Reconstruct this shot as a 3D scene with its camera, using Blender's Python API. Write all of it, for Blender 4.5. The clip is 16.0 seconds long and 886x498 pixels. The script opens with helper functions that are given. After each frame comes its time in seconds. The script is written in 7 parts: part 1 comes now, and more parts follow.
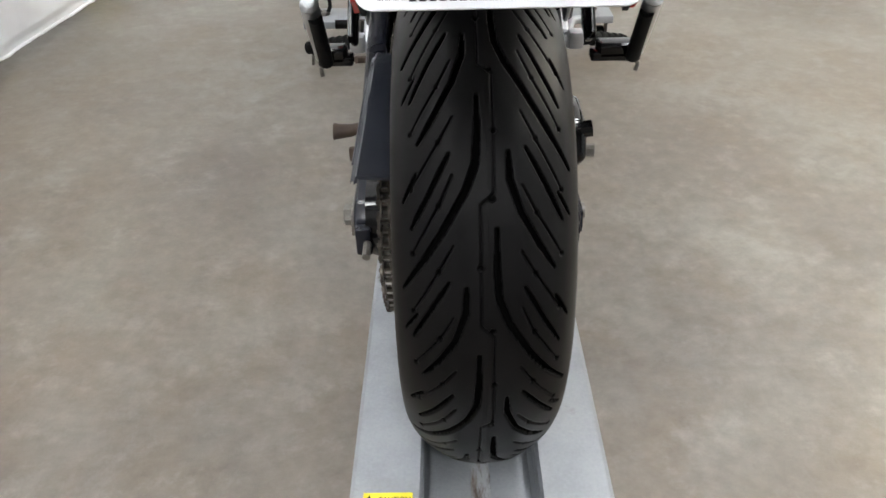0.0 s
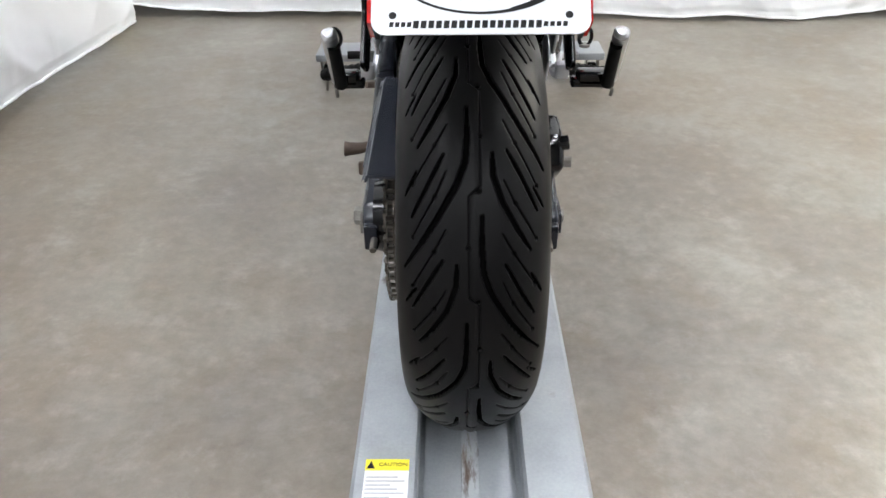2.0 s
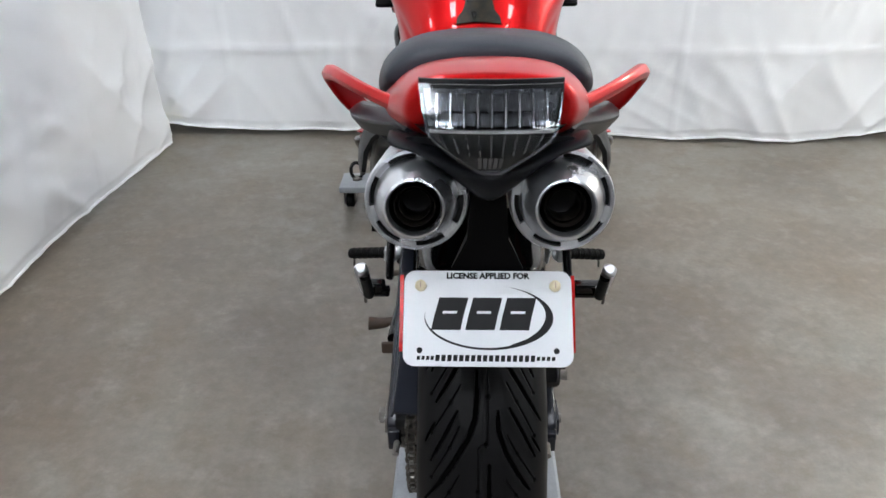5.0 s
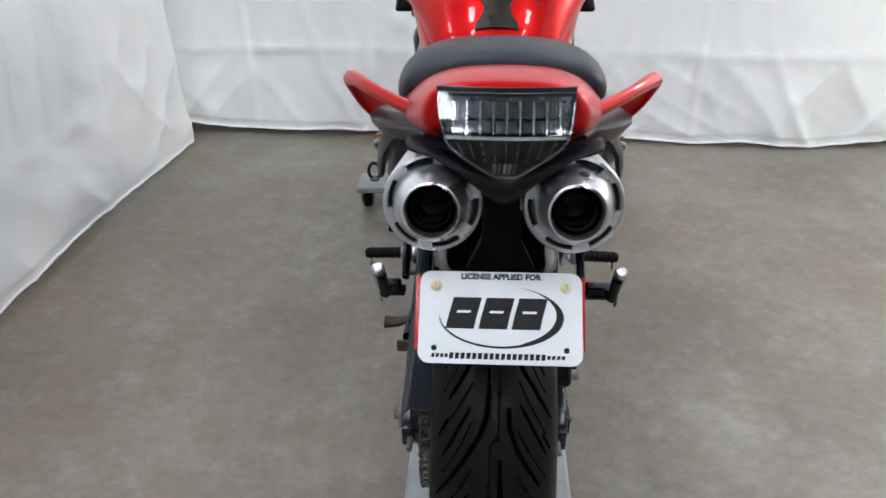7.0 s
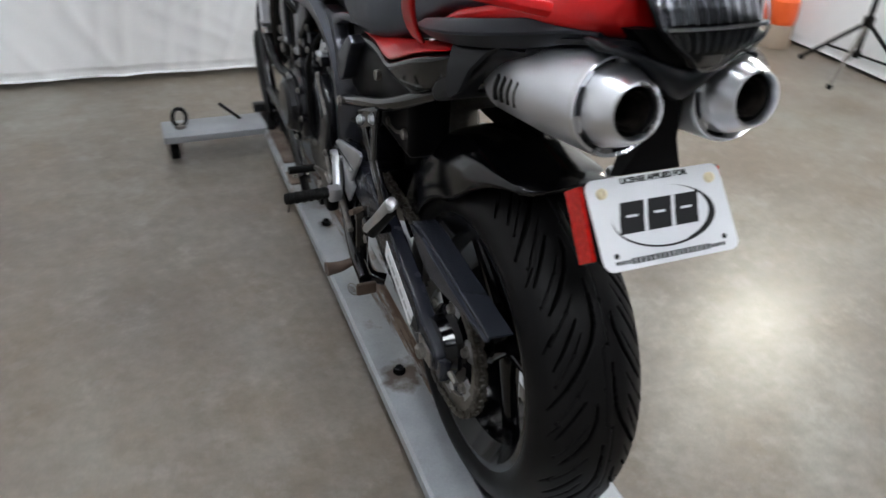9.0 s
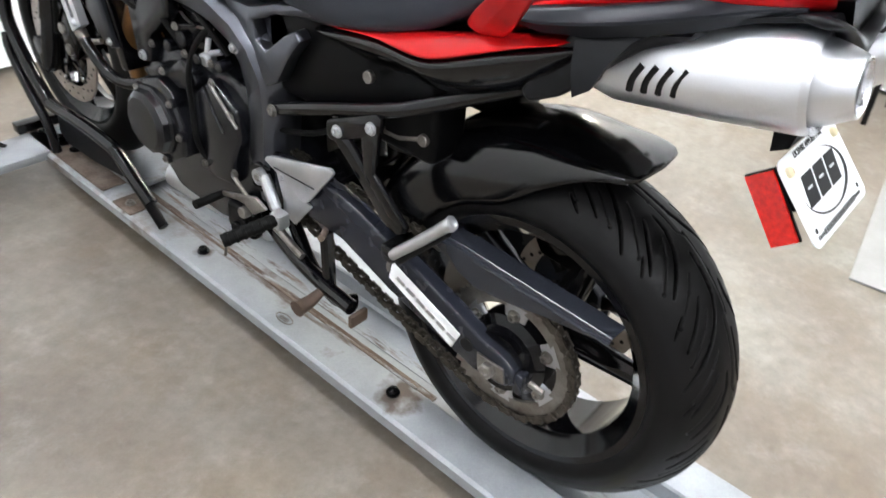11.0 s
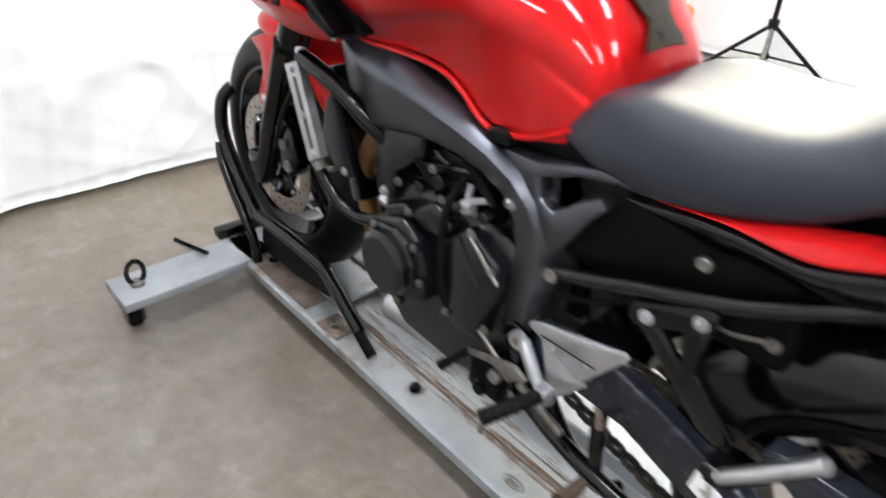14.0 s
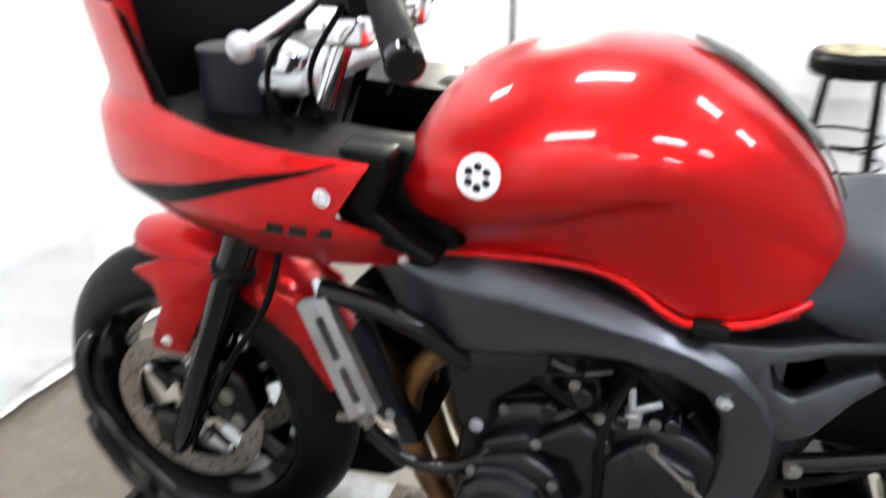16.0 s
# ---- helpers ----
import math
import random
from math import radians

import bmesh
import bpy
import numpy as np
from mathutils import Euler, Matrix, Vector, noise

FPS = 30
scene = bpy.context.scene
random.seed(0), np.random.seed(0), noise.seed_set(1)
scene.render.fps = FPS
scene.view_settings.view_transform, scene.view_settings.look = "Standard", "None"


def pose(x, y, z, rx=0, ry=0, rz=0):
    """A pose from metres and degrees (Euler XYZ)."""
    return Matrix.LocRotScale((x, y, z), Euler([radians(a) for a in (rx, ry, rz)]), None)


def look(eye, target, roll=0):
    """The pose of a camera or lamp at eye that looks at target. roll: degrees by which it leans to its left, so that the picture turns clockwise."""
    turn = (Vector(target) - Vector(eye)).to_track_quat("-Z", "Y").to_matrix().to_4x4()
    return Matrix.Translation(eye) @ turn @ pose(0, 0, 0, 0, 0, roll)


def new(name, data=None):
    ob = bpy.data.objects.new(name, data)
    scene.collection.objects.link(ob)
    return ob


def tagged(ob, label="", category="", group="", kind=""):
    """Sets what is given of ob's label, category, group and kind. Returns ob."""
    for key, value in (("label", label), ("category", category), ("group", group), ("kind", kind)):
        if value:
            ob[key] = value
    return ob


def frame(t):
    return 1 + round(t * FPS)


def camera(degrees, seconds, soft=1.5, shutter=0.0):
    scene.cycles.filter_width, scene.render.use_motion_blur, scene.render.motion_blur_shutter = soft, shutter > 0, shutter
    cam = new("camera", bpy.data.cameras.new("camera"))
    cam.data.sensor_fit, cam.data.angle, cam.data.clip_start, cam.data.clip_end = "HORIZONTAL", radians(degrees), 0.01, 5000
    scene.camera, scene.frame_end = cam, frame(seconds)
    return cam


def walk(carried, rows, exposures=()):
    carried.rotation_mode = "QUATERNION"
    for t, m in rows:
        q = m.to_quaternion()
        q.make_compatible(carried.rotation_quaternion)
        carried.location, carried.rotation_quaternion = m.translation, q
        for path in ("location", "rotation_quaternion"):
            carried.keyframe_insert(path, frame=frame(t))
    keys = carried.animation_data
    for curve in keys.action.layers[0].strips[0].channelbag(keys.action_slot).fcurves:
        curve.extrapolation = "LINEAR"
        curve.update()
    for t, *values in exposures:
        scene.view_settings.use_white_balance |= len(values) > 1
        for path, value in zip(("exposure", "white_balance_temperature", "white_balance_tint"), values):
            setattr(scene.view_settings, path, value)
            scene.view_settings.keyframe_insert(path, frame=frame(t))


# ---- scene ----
cam = camera(62.0, 16.0, 1.55, 0.7)
PATH = [
    (0, (-0.031, -0.778, 0.871), (-0.055, 0.836, -0.311), -1.5),
    (0.5, (-0.02, -0.81, 0.867), (-0.051, 0.824, -0.286), -0.8),
    (1, (-0.016, -0.845, 0.866), (-0.075, 0.804, -0.264), -1.1),
    (1.5, (-0.016, -0.893, 0.895), (-0.052, 0.78, -0.201), -1.0),
    (2, (-0.022, -0.919, 0.906), (-0.051, 0.75, -0.196), -0.7),
    (2.5, (-0.019, -0.925, 0.928), (-0.047, 0.754, -0.157), -0.1),
    (3, (-0.02, -0.93, 0.977), (-0.046, 0.768, -0.078), 0.1),
    (3.5, (-0.026, -0.927, 1.058), (-0.054, 0.782, 0.018), 0.1),
    (4, (-0.026, -0.931, 1.136), (-0.067, 0.802, 0.138), -0.3),
    (4.2, (-0.029, -0.931, 1.163), (-0.069, 0.81, 0.179), -0.4),
    (6.5, (-0.01, -0.955, 1.223), (-0.119, 0.783, 0.24), -1.4),
    (7, (-0.022, -0.959, 1.221), (-0.125, 0.78, 0.238), -0.6),
    (7.5, (-0.062, -0.955, 1.187), (-0.126, 0.781, 0.196), 2.6),
    (8, (-0.056, -0.918, 1.149), (-0.069, 0.78, 0.092), 2.8),
    (8.5, (-0.287, -0.899, 1.133), (0.036, 0.745, 0.041), 3.1),
    (9, (-0.506, -0.839, 1.166), (0.171, 0.68, 0.056), 4.0),
    (9.2, (-0.549, -0.768, 1.145), (0.199, 0.695, 0.006), 3.4),
    (11.3, (-0.859, -0.405, 1.143), (0.44, 0.524, -0.06), 6.4),
    (11.5, (-0.869, -0.418, 1.131), (0.405, 0.492, -0.113), 6.2),
    (12, (-0.869, -0.424, 1.101), (0.336, 0.453, -0.234), 7.4),
    (12.5, (-0.865, -0.413, 1.117), (0.35, 0.538, -0.155), 6.1),
    (13, (-0.893, -0.377, 1.157), (0.356, 0.713, 0.037), 6.0),
    (13.5, (-0.884, -0.265, 1.178), (0.36, 0.875, 0.105), 6.3),
    (14, (-0.843, -0.052, 1.18), (0.283, 1.201, 0.103), 2.6),
    (14.5, (-0.918, 0.123, 1.195), (0.433, 1.202, 0.19), 3.1),
    (15, (-0.984, 0.292, 1.203), (0.519, 1.133, 0.185), 4.0),
    (15.5, (-0.906, 0.479, 1.178), (0.597, 1.349, 0.186), -0.5),
    (16, (-0.919, 0.632, 1.207), (0.777, 1.254, 0.348), -1.1),
]
EXPOSURES = [(0.0, 0.1, 6700, 10), (1.0, 0.25, 6480, 10), (2.5, 0.28, 6450, 10), (3.5, 0.05, 6400, 10), (4.0, -0.32, 6300, 10), (6.5, -0.25, 6280, 10), (7.5, -0.44, 6280, 10), (8.2, -0.60, 6350, 10), (8.5, -0.62, 6380, 10), (9.2, -0.25, 6370, 10), (11.3, 0.75, 6550, 10), (12.5, 0.62, 6550, 10), (13.0, 0.62, 6600, 10), (14.0, 0.58, 6550, 10), (15.0, 0.58, 6450, 10), (16.0, 0.54, 6450, 10)]
walk(cam, [(t, look(eye, target, roll)) for t, eye, target, roll in PATH], EXPOSURES)

# ---- world ----
world = bpy.data.worlds.new("room_world")
scene.world = world
world.use_nodes = True
world.node_tree.nodes["Background"].inputs[0].default_value = (0.9, 0.95, 1.0, 1)
world.node_tree.nodes["Background"].inputs[1].default_value = 0.02
LAMP = 51.0
PANEL = 110.0

# ---- tools ----
def mat(name, c1, c2=None, rough=0.5, metal=0.0, big=6.0, fine=120.0, bump=0.15, rvar=0.04, coat=0.0, dist=0.0005, spec=0.5):
    """Surface with broad and fine variation in colour, roughness and relief."""
    m = bpy.data.materials.new(name)
    m.use_nodes = True
    nt = m.node_tree
    b = nt.nodes["Principled BSDF"]
    c2 = c2 or tuple(v * 0.75 for v in c1)
    tc = nt.nodes.new("ShaderNodeTexCoord")
    n1 = nt.nodes.new("ShaderNodeTexNoise")
    n1.inputs["Scale"].default_value, n1.inputs["Detail"].default_value = big, 5
    n2 = nt.nodes.new("ShaderNodeTexNoise")
    n2.inputs["Scale"].default_value, n2.inputs["Detail"].default_value = fine, 3
    for n in (n1, n2):
        nt.links.new(tc.outputs["Object"], n.inputs["Vector"])
    add = nt.nodes.new("ShaderNodeMath")
    add.operation = "MULTIPLY_ADD"
    add.inputs[1].default_value = 0.35
    nt.links.new(n2.outputs["Fac"], add.inputs[0])
    nt.links.new(n1.outputs["Fac"], add.inputs[2])
    ramp = nt.nodes.new("ShaderNodeValToRGB")
    ramp.color_ramp.elements[0].position, ramp.color_ramp.elements[1].position = 0.45, 0.9
    ramp.color_ramp.elements[0].color, ramp.color_ramp.elements[1].color = (*c2, 1), (*c1, 1)
    nt.links.new(add.outputs[0], ramp.inputs[0])
    nt.links.new(ramp.outputs[0], b.inputs["Base Color"])
    mr = nt.nodes.new("ShaderNodeMapRange")
    mr.inputs["From Min"].default_value, mr.inputs["From Max"].default_value = 0.3, 0.7
    mr.inputs["To Min"].default_value, mr.inputs["To Max"].default_value = max(0.02, rough - rvar), min(1, rough + rvar)
    nt.links.new(n1.outputs["Fac"], mr.inputs["Value"])
    nt.links.new(mr.outputs[0], b.inputs["Roughness"])
    b.inputs["Metallic"].default_value = metal
    b.inputs["Coat Weight"].default_value = coat
    b.inputs["Specular IOR Level"].default_value = spec
    b.inputs["Coat Roughness"].default_value = 0.04
    if bump:
        bn = nt.nodes.new("ShaderNodeBump")
        bn.inputs["Strength"].default_value, bn.inputs["Distance"].default_value = bump, dist
        nt.links.new(n2.outputs["Fac"], bn.inputs["Height"])
        nt.links.new(bn.outputs[0], b.inputs["Normal"])
    return m


def glow(name, colour, strength):
    m = bpy.data.materials.new(name)
    m.use_nodes = True
    b = m.node_tree.nodes["Principled BSDF"]
    b.inputs["Base Color"].default_value = (0.8, 0.8, 0.8, 1)
    b.inputs["Emission Color"].default_value = (*colour, 1)
    b.inputs["Emission Strength"].default_value = strength
    return m


def glass(name, colour=(1, 1, 1), rough=0.03, ior=1.45):
    m = bpy.data.materials.new(name)
    m.use_nodes = True
    b = m.node_tree.nodes["Principled BSDF"]
    b.inputs["Base Color"].default_value = (*colour, 1)
    b.inputs["Transmission Weight"].default_value = 1
    b.inputs["Roughness"].default_value = rough
    b.inputs["IOR"].default_value = ior
    return m


def finish(bm, sharp=35):
    """Smooth faces, with hard edges where the surface folds."""
    bmesh.ops.remove_doubles(bm, verts=bm.verts, dist=1e-5)
    bmesh.ops.recalc_face_normals(bm, faces=bm.faces)
    lim = radians(sharp)
    for f in bm.faces:
        f.smooth = True
    for e in bm.edges:
        if len(e.link_faces) == 2 and e.calc_face_angle(0) > lim:
            e.smooth = False
    return bm


def thing(name, label, category, group="", kind=""):
    return tagged(new(name), label, category, group, kind)


def part(name, bm, material, parent=None, label="", sharp=35, keep=False):
    if not keep:
        finish(bm, sharp)
    me = bpy.data.meshes.new(name)
    bm.to_mesh(me)
    bm.free()
    for m in (material if isinstance(material, (list, tuple)) else [material]):
        me.materials.append(m)
    ob = new(name, me)
    ob.parent = parent
    if label:
        ob["label"] = label
    return ob


def join(*bms):
    """One bmesh out of several."""
    out = bmesh.new()
    for b in bms:
        me = bpy.data.meshes.new("tmp")
        b.to_mesh(me)
        b.free()
        out.from_mesh(me)
        bpy.data.meshes.remove(me)
    return out


def mirrored(bm):
    """The same shape on the other side of the centre plane."""
    out = bm.copy()
    for v in out.verts:
        v.co.x = -v.co.x
    bmesh.ops.reverse_faces(out, faces=out.faces)
    return out


def moved(bm, m):
    bmesh.ops.transform(bm, matrix=m, verts=bm.verts)
    return bm


def box(x0, x1, y0, y1, z0, z1, bevel=0.004, seg=2):
    bm = bmesh.new()
    bmesh.ops.create_cube(bm, size=1)
    for v in bm.verts:
        v.co = Vector(((x0 + x1) / 2 + v.co.x * (x1 - x0), (y0 + y1) / 2 + v.co.y * (y1 - y0), (z0 + z1) / 2 + v.co.z * (z1 - z0)))
    if bevel:
        bmesh.ops.bevel(bm, geom=bm.edges[:], offset=bevel, segments=seg, affect="EDGES", profile=0.5)
    return bm


def plate(poly, x0, x1, bevel=0.004, seg=2, holes=()):
    """A slab with the outline poly, in (y, z), between two values of x."""
    bm = bmesh.new()
    f = bm.faces.new([bm.verts.new((x0, y, z)) for y, z in poly])
    r = bmesh.ops.extrude_face_region(bm, geom=[f])
    bmesh.ops.translate(bm, vec=(x1 - x0, 0, 0), verts=[v for v in r["geom"] if isinstance(v, bmesh.types.BMVert)])
    bmesh.ops.recalc_face_normals(bm, faces=bm.faces)
    if bevel:
        bmesh.ops.bevel(bm, geom=bm.edges[:], offset=bevel, segments=seg, affect="EDGES", profile=0.5)
    return bm


def smoothpath(pts, n=8):
    """Catmull-Rom through the points."""
    p = [Vector(q) for q in pts]
    if len(p) < 3:
        return p
    p = [2 * p[0] - p[1]] + p + [2 * p[-1] - p[-2]]
    out = []
    for i in range(1, len(p) - 2):
        for k in range(n):
            t = k / n
            out.append(0.5 * (2 * p[i] + (p[i + 1] - p[i - 1]) * t + (2 * p[i - 1] - 5 * p[i] + 4 * p[i + 1] - p[i + 2]) * t * t
                              + (3 * p[i] - p[i - 1] - 3 * p[i + 1] + p[i + 2]) * t ** 3))
    out.append(p[-2])
    return out


def rings(loops, closed=True, caps=True, around=False):
    """A skin over loops of points that have the same count. closed: each loop is a ring; around: the last joins the first."""
    bm = bmesh.new()
    vs = [[bm.verts.new(q) for q in lp] for lp in loops]
    n = len(vs[0])
    pairs = list(zip(vs, vs[1:])) + ([(vs[-1], vs[0])] if around else [])
    for a, b in pairs:
        for i in range(n if closed else n - 1):
            j = (i + 1) % n
            bm.faces.new((a[i], a[j], b[j], b[i]))
    if caps and closed and not around:
        bm.faces.new(vs[0][::-1])
        bm.faces.new(vs[-1])
    return bm


def tube(pts, r, seg=12, smooth=8, flat=1.0, caps=True):
    """A round bar along a path. r: radius, or one for each end. flat: the second axis' share."""
    p = smoothpath(pts, smooth) if smooth else [Vector(q) for q in pts]
    r0, r1 = r if isinstance(r, (tuple, list)) else (r, r)
    up = Vector((0, 0, 1))
    loops, side = [], None
    for i, q in enumerate(p):
        d = (p[min(i + 1, len(p) - 1)] - p[max(i - 1, 0)]).normalized()
        if side is None:
            side = d.cross(up if abs(d.z) < 0.9 else Vector((1, 0, 0))).normalized()
        side = (side - d * side.dot(d)).normalized()
        nor = side.cross(d)
        rr = r0 + (r1 - r0) * i / max(1, len(p) - 1)
        loops.append([q + rr * (math.cos(2 * math.pi * k / seg) * side + flat * math.sin(2 * math.pi * k / seg) * nor) for k in range(seg)])
    return rings(loops, caps=caps)


def spin(profile, seg=48, centre=(0, 0, 0), axis=(1, 0, 0), closed=False):
    """A turned shape: profile of (along the axis, radius)."""
    a = Vector(axis).normalized()
    u = a.cross(Vector((0, 0, 1)) if abs(a.z) < 0.9 else Vector((0, 1, 0))).normalized()
    w = a.cross(u)
    c = Vector(centre)
    loops = [[c + a * h + max(r, 1e-6) * (math.cos(2 * math.pi * k / seg) * u + math.sin(2 * math.pi * k / seg) * w) for k in range(seg)] for h, r in profile]
    return rings(loops, caps=False, around=closed)


def disc(c, axis, r, depth, seg=24, bevel=0.15):
    b = bevel * min(r, depth)
    return spin([(-depth / 2, 0), (-depth / 2, r - b), (-depth / 2 + b, r), (depth / 2 - b, r), (depth / 2, r - b), (depth / 2, 0)], seg, c, axis)


def bolt(c, axis=(-1, 0, 0), r=0.008, h=0.006):
    """A hexagon head on a washer, with a dimple."""
    return join(spin([(0, 0), (0, r * 1.35), (h * 0.3, r * 1.35), (h * 0.3, 0)], 16, c, axis),
                spin([(h * 0.3, r), (h, r), (h * 1.1, r * 0.8), (h * 1.1, r * 0.45), (h * 0.7, r * 0.4), (h * 0.7, 0)], 6, c, axis))


def soft(ob, levels=2):
    for name in ("sharp_edge", "sharp_face"):
        if name in ob.data.attributes:
            ob.data.attributes.remove(ob.data.attributes[name])
    ob.data.polygons.foreach_set("use_smooth", [True] * len(ob.data.polygons))
    m = ob.modifiers.new("round", "SUBSURF")
    m.levels = m.render_levels = levels
    return ob


# ---- materials ----
def concrete_floor():
    """Worn concrete: broad clouds, mottled stains, pale scuffs and a dull polish."""
    m = bpy.data.materials.new("concrete")
    m.use_nodes = True
    nt = m.node_tree
    N, L = nt.nodes, nt.links
    b = N["Principled BSDF"]
    tc = N.new("ShaderNodeTexCoord")
    def noise_at(scale, detail, rough=0.6, warp=0.0):
        n = N.new("ShaderNodeTexNoise")
        n.inputs["Scale"].default_value, n.inputs["Detail"].default_value, n.inputs["Roughness"].default_value, n.inputs["Distortion"].default_value = scale, detail, rough, warp
        L.new(tc.outputs["Object"], n.inputs["Vector"])
        return n.outputs["Fac"]
    def ramp(src, *stops):
        r = N.new("ShaderNodeValToRGB")
        e = r.color_ramp.elements
        while len(e) < len(stops):
            e.new(0.5)
        for k, (p, c) in enumerate(stops):
            e[k].position, e[k].color = p, (*c, 1) if isinstance(c, tuple) else (c, c, c, 1)
        L.new(src, r.inputs[0])
        return r.outputs[0]
    # pick the colour sockets by position: Mix has one set for each data type
    def cmix(kind, fac, a, c):
        x = N.new("ShaderNodeMix")
        x.data_type, x.blend_type = "RGBA", kind
        if isinstance(fac, float):
            x.inputs[0].default_value = fac
        else:
            L.new(fac, x.inputs[0])
        for sock, v in ((x.inputs[6], a), (x.inputs[7], c)):
            if isinstance(v, tuple):
                sock.default_value = (*v, 1)
            else:
                L.new(v, sock)
        return x.outputs[2]
    clouds = ramp(noise_at(1.9, 8, 0.60, 0.0), (0.32, (0.128, 0.112, 0.096)), (0.5, (0.188, 0.173, 0.152)), (0.68, (0.246, 0.235, 0.212)))
    clouds = cmix("MIX", ramp(noise_at(0.75, 4, 0.6, 0.2), (0.43, 0.0), (0.60, 0.72)), clouds, (0.160, 0.128, 0.096))
    clouds = cmix("MIX", ramp(noise_at(1.15, 5, 0.6, 0.1), (0.54, 0.0), (0.70, 0.50)), clouds, (0.225, 0.228, 0.202))
    brown = cmix("MIX", ramp(noise_at(5.0, 8, 0.66, 0.05), (0.48, 0.0), (0.68, 0.60)), clouds, (0.148, 0.113, 0.078))
    pale = cmix("MIX", ramp(noise_at(9.0, 9, 0.70, 0.0), (0.54, 0.0), (0.76, 0.42)), brown, (0.34, 0.335, 0.315))
    pale = cmix("MIX", ramp(noise_at(13, 6, 0.66, 0.1), (0.46, 0.0), (0.66, 0.42)), pale, (0.138, 0.112, 0.090))
    pale = cmix("MIX", ramp(noise_at(17, 6, 0.66, 0.1), (0.54, 0.0), (0.72, 0.32)), pale, (0.262, 0.250, 0.232))
    grain = cmix("MULTIPLY", 0.55, pale, ramp(noise_at(30, 8, 0.80), (0.3, 0.60), (0.7, 1.22)))
    turn = N.new("ShaderNodeMapping")
    turn.inputs["Rotation"].default_value, turn.inputs["Scale"].default_value = (0, 0, 0.6), (1.0, 0.03, 1.0)
    L.new(tc.outputs["Object"], turn.inputs["Vector"])
    scuff = N.new("ShaderNodeTexNoise")
    scuff.inputs["Scale"].default_value, scuff.inputs["Detail"].default_value = 38.0, 3
    L.new(turn.outputs[0], scuff.inputs["Vector"])
    grain = cmix("MIX", ramp(scuff.outputs["Fac"], (0.72, 0.0), (0.84, 0.16)), grain, (0.34, 0.33, 0.305))
    grain = cmix("MULTIPLY", 1.0, grain, (1.012, 0.996, 0.968))
    L.new(grain, b.inputs["Base Color"])
    rr = N.new("ShaderNodeMapRange")
    L.new(noise_at(2.4, 4, 0.55, 0.0), rr.inputs["Value"])
    rr.inputs["From Min"].default_value, rr.inputs["From Max"].default_value = 0.0, 1.0
    rr.inputs["To Min"].default_value, rr.inputs["To Max"].default_value = 0.24, 0.45
    L.new(rr.outputs[0], b.inputs["Roughness"])
    b.inputs["Specular IOR Level"].default_value = 0.5
    bn = N.new("ShaderNodeBump")
    bn.inputs["Strength"].default_value, bn.inputs["Distance"].default_value = 0.25, 0.0015
    L.new(noise_at(60, 6, 0.7), bn.inputs["Height"])
    L.new(bn.outputs[0], b.inputs["Normal"])
    return m


concrete = concrete_floor()
cloth = mat("cloth", (0.86, 0.87, 0.88), (0.83, 0.84, 0.85), 0.85, 0, 3, 220, 0.10, dist=0.0006)
wallpaint = mat("wall_paint", (0.15, 0.145, 0.135), (0.12, 0.115, 0.107), 0.8)
ceilpaint = mat("ceiling_paint", (0.09, 0.09, 0.092), (0.06, 0.06, 0.062), 0.9)
galv0 = mat("galvanised", (0.37, 0.39, 0.41), (0.27, 0.285, 0.305), 0.50, 0.5, 14, 260, 0.12, 0.12)


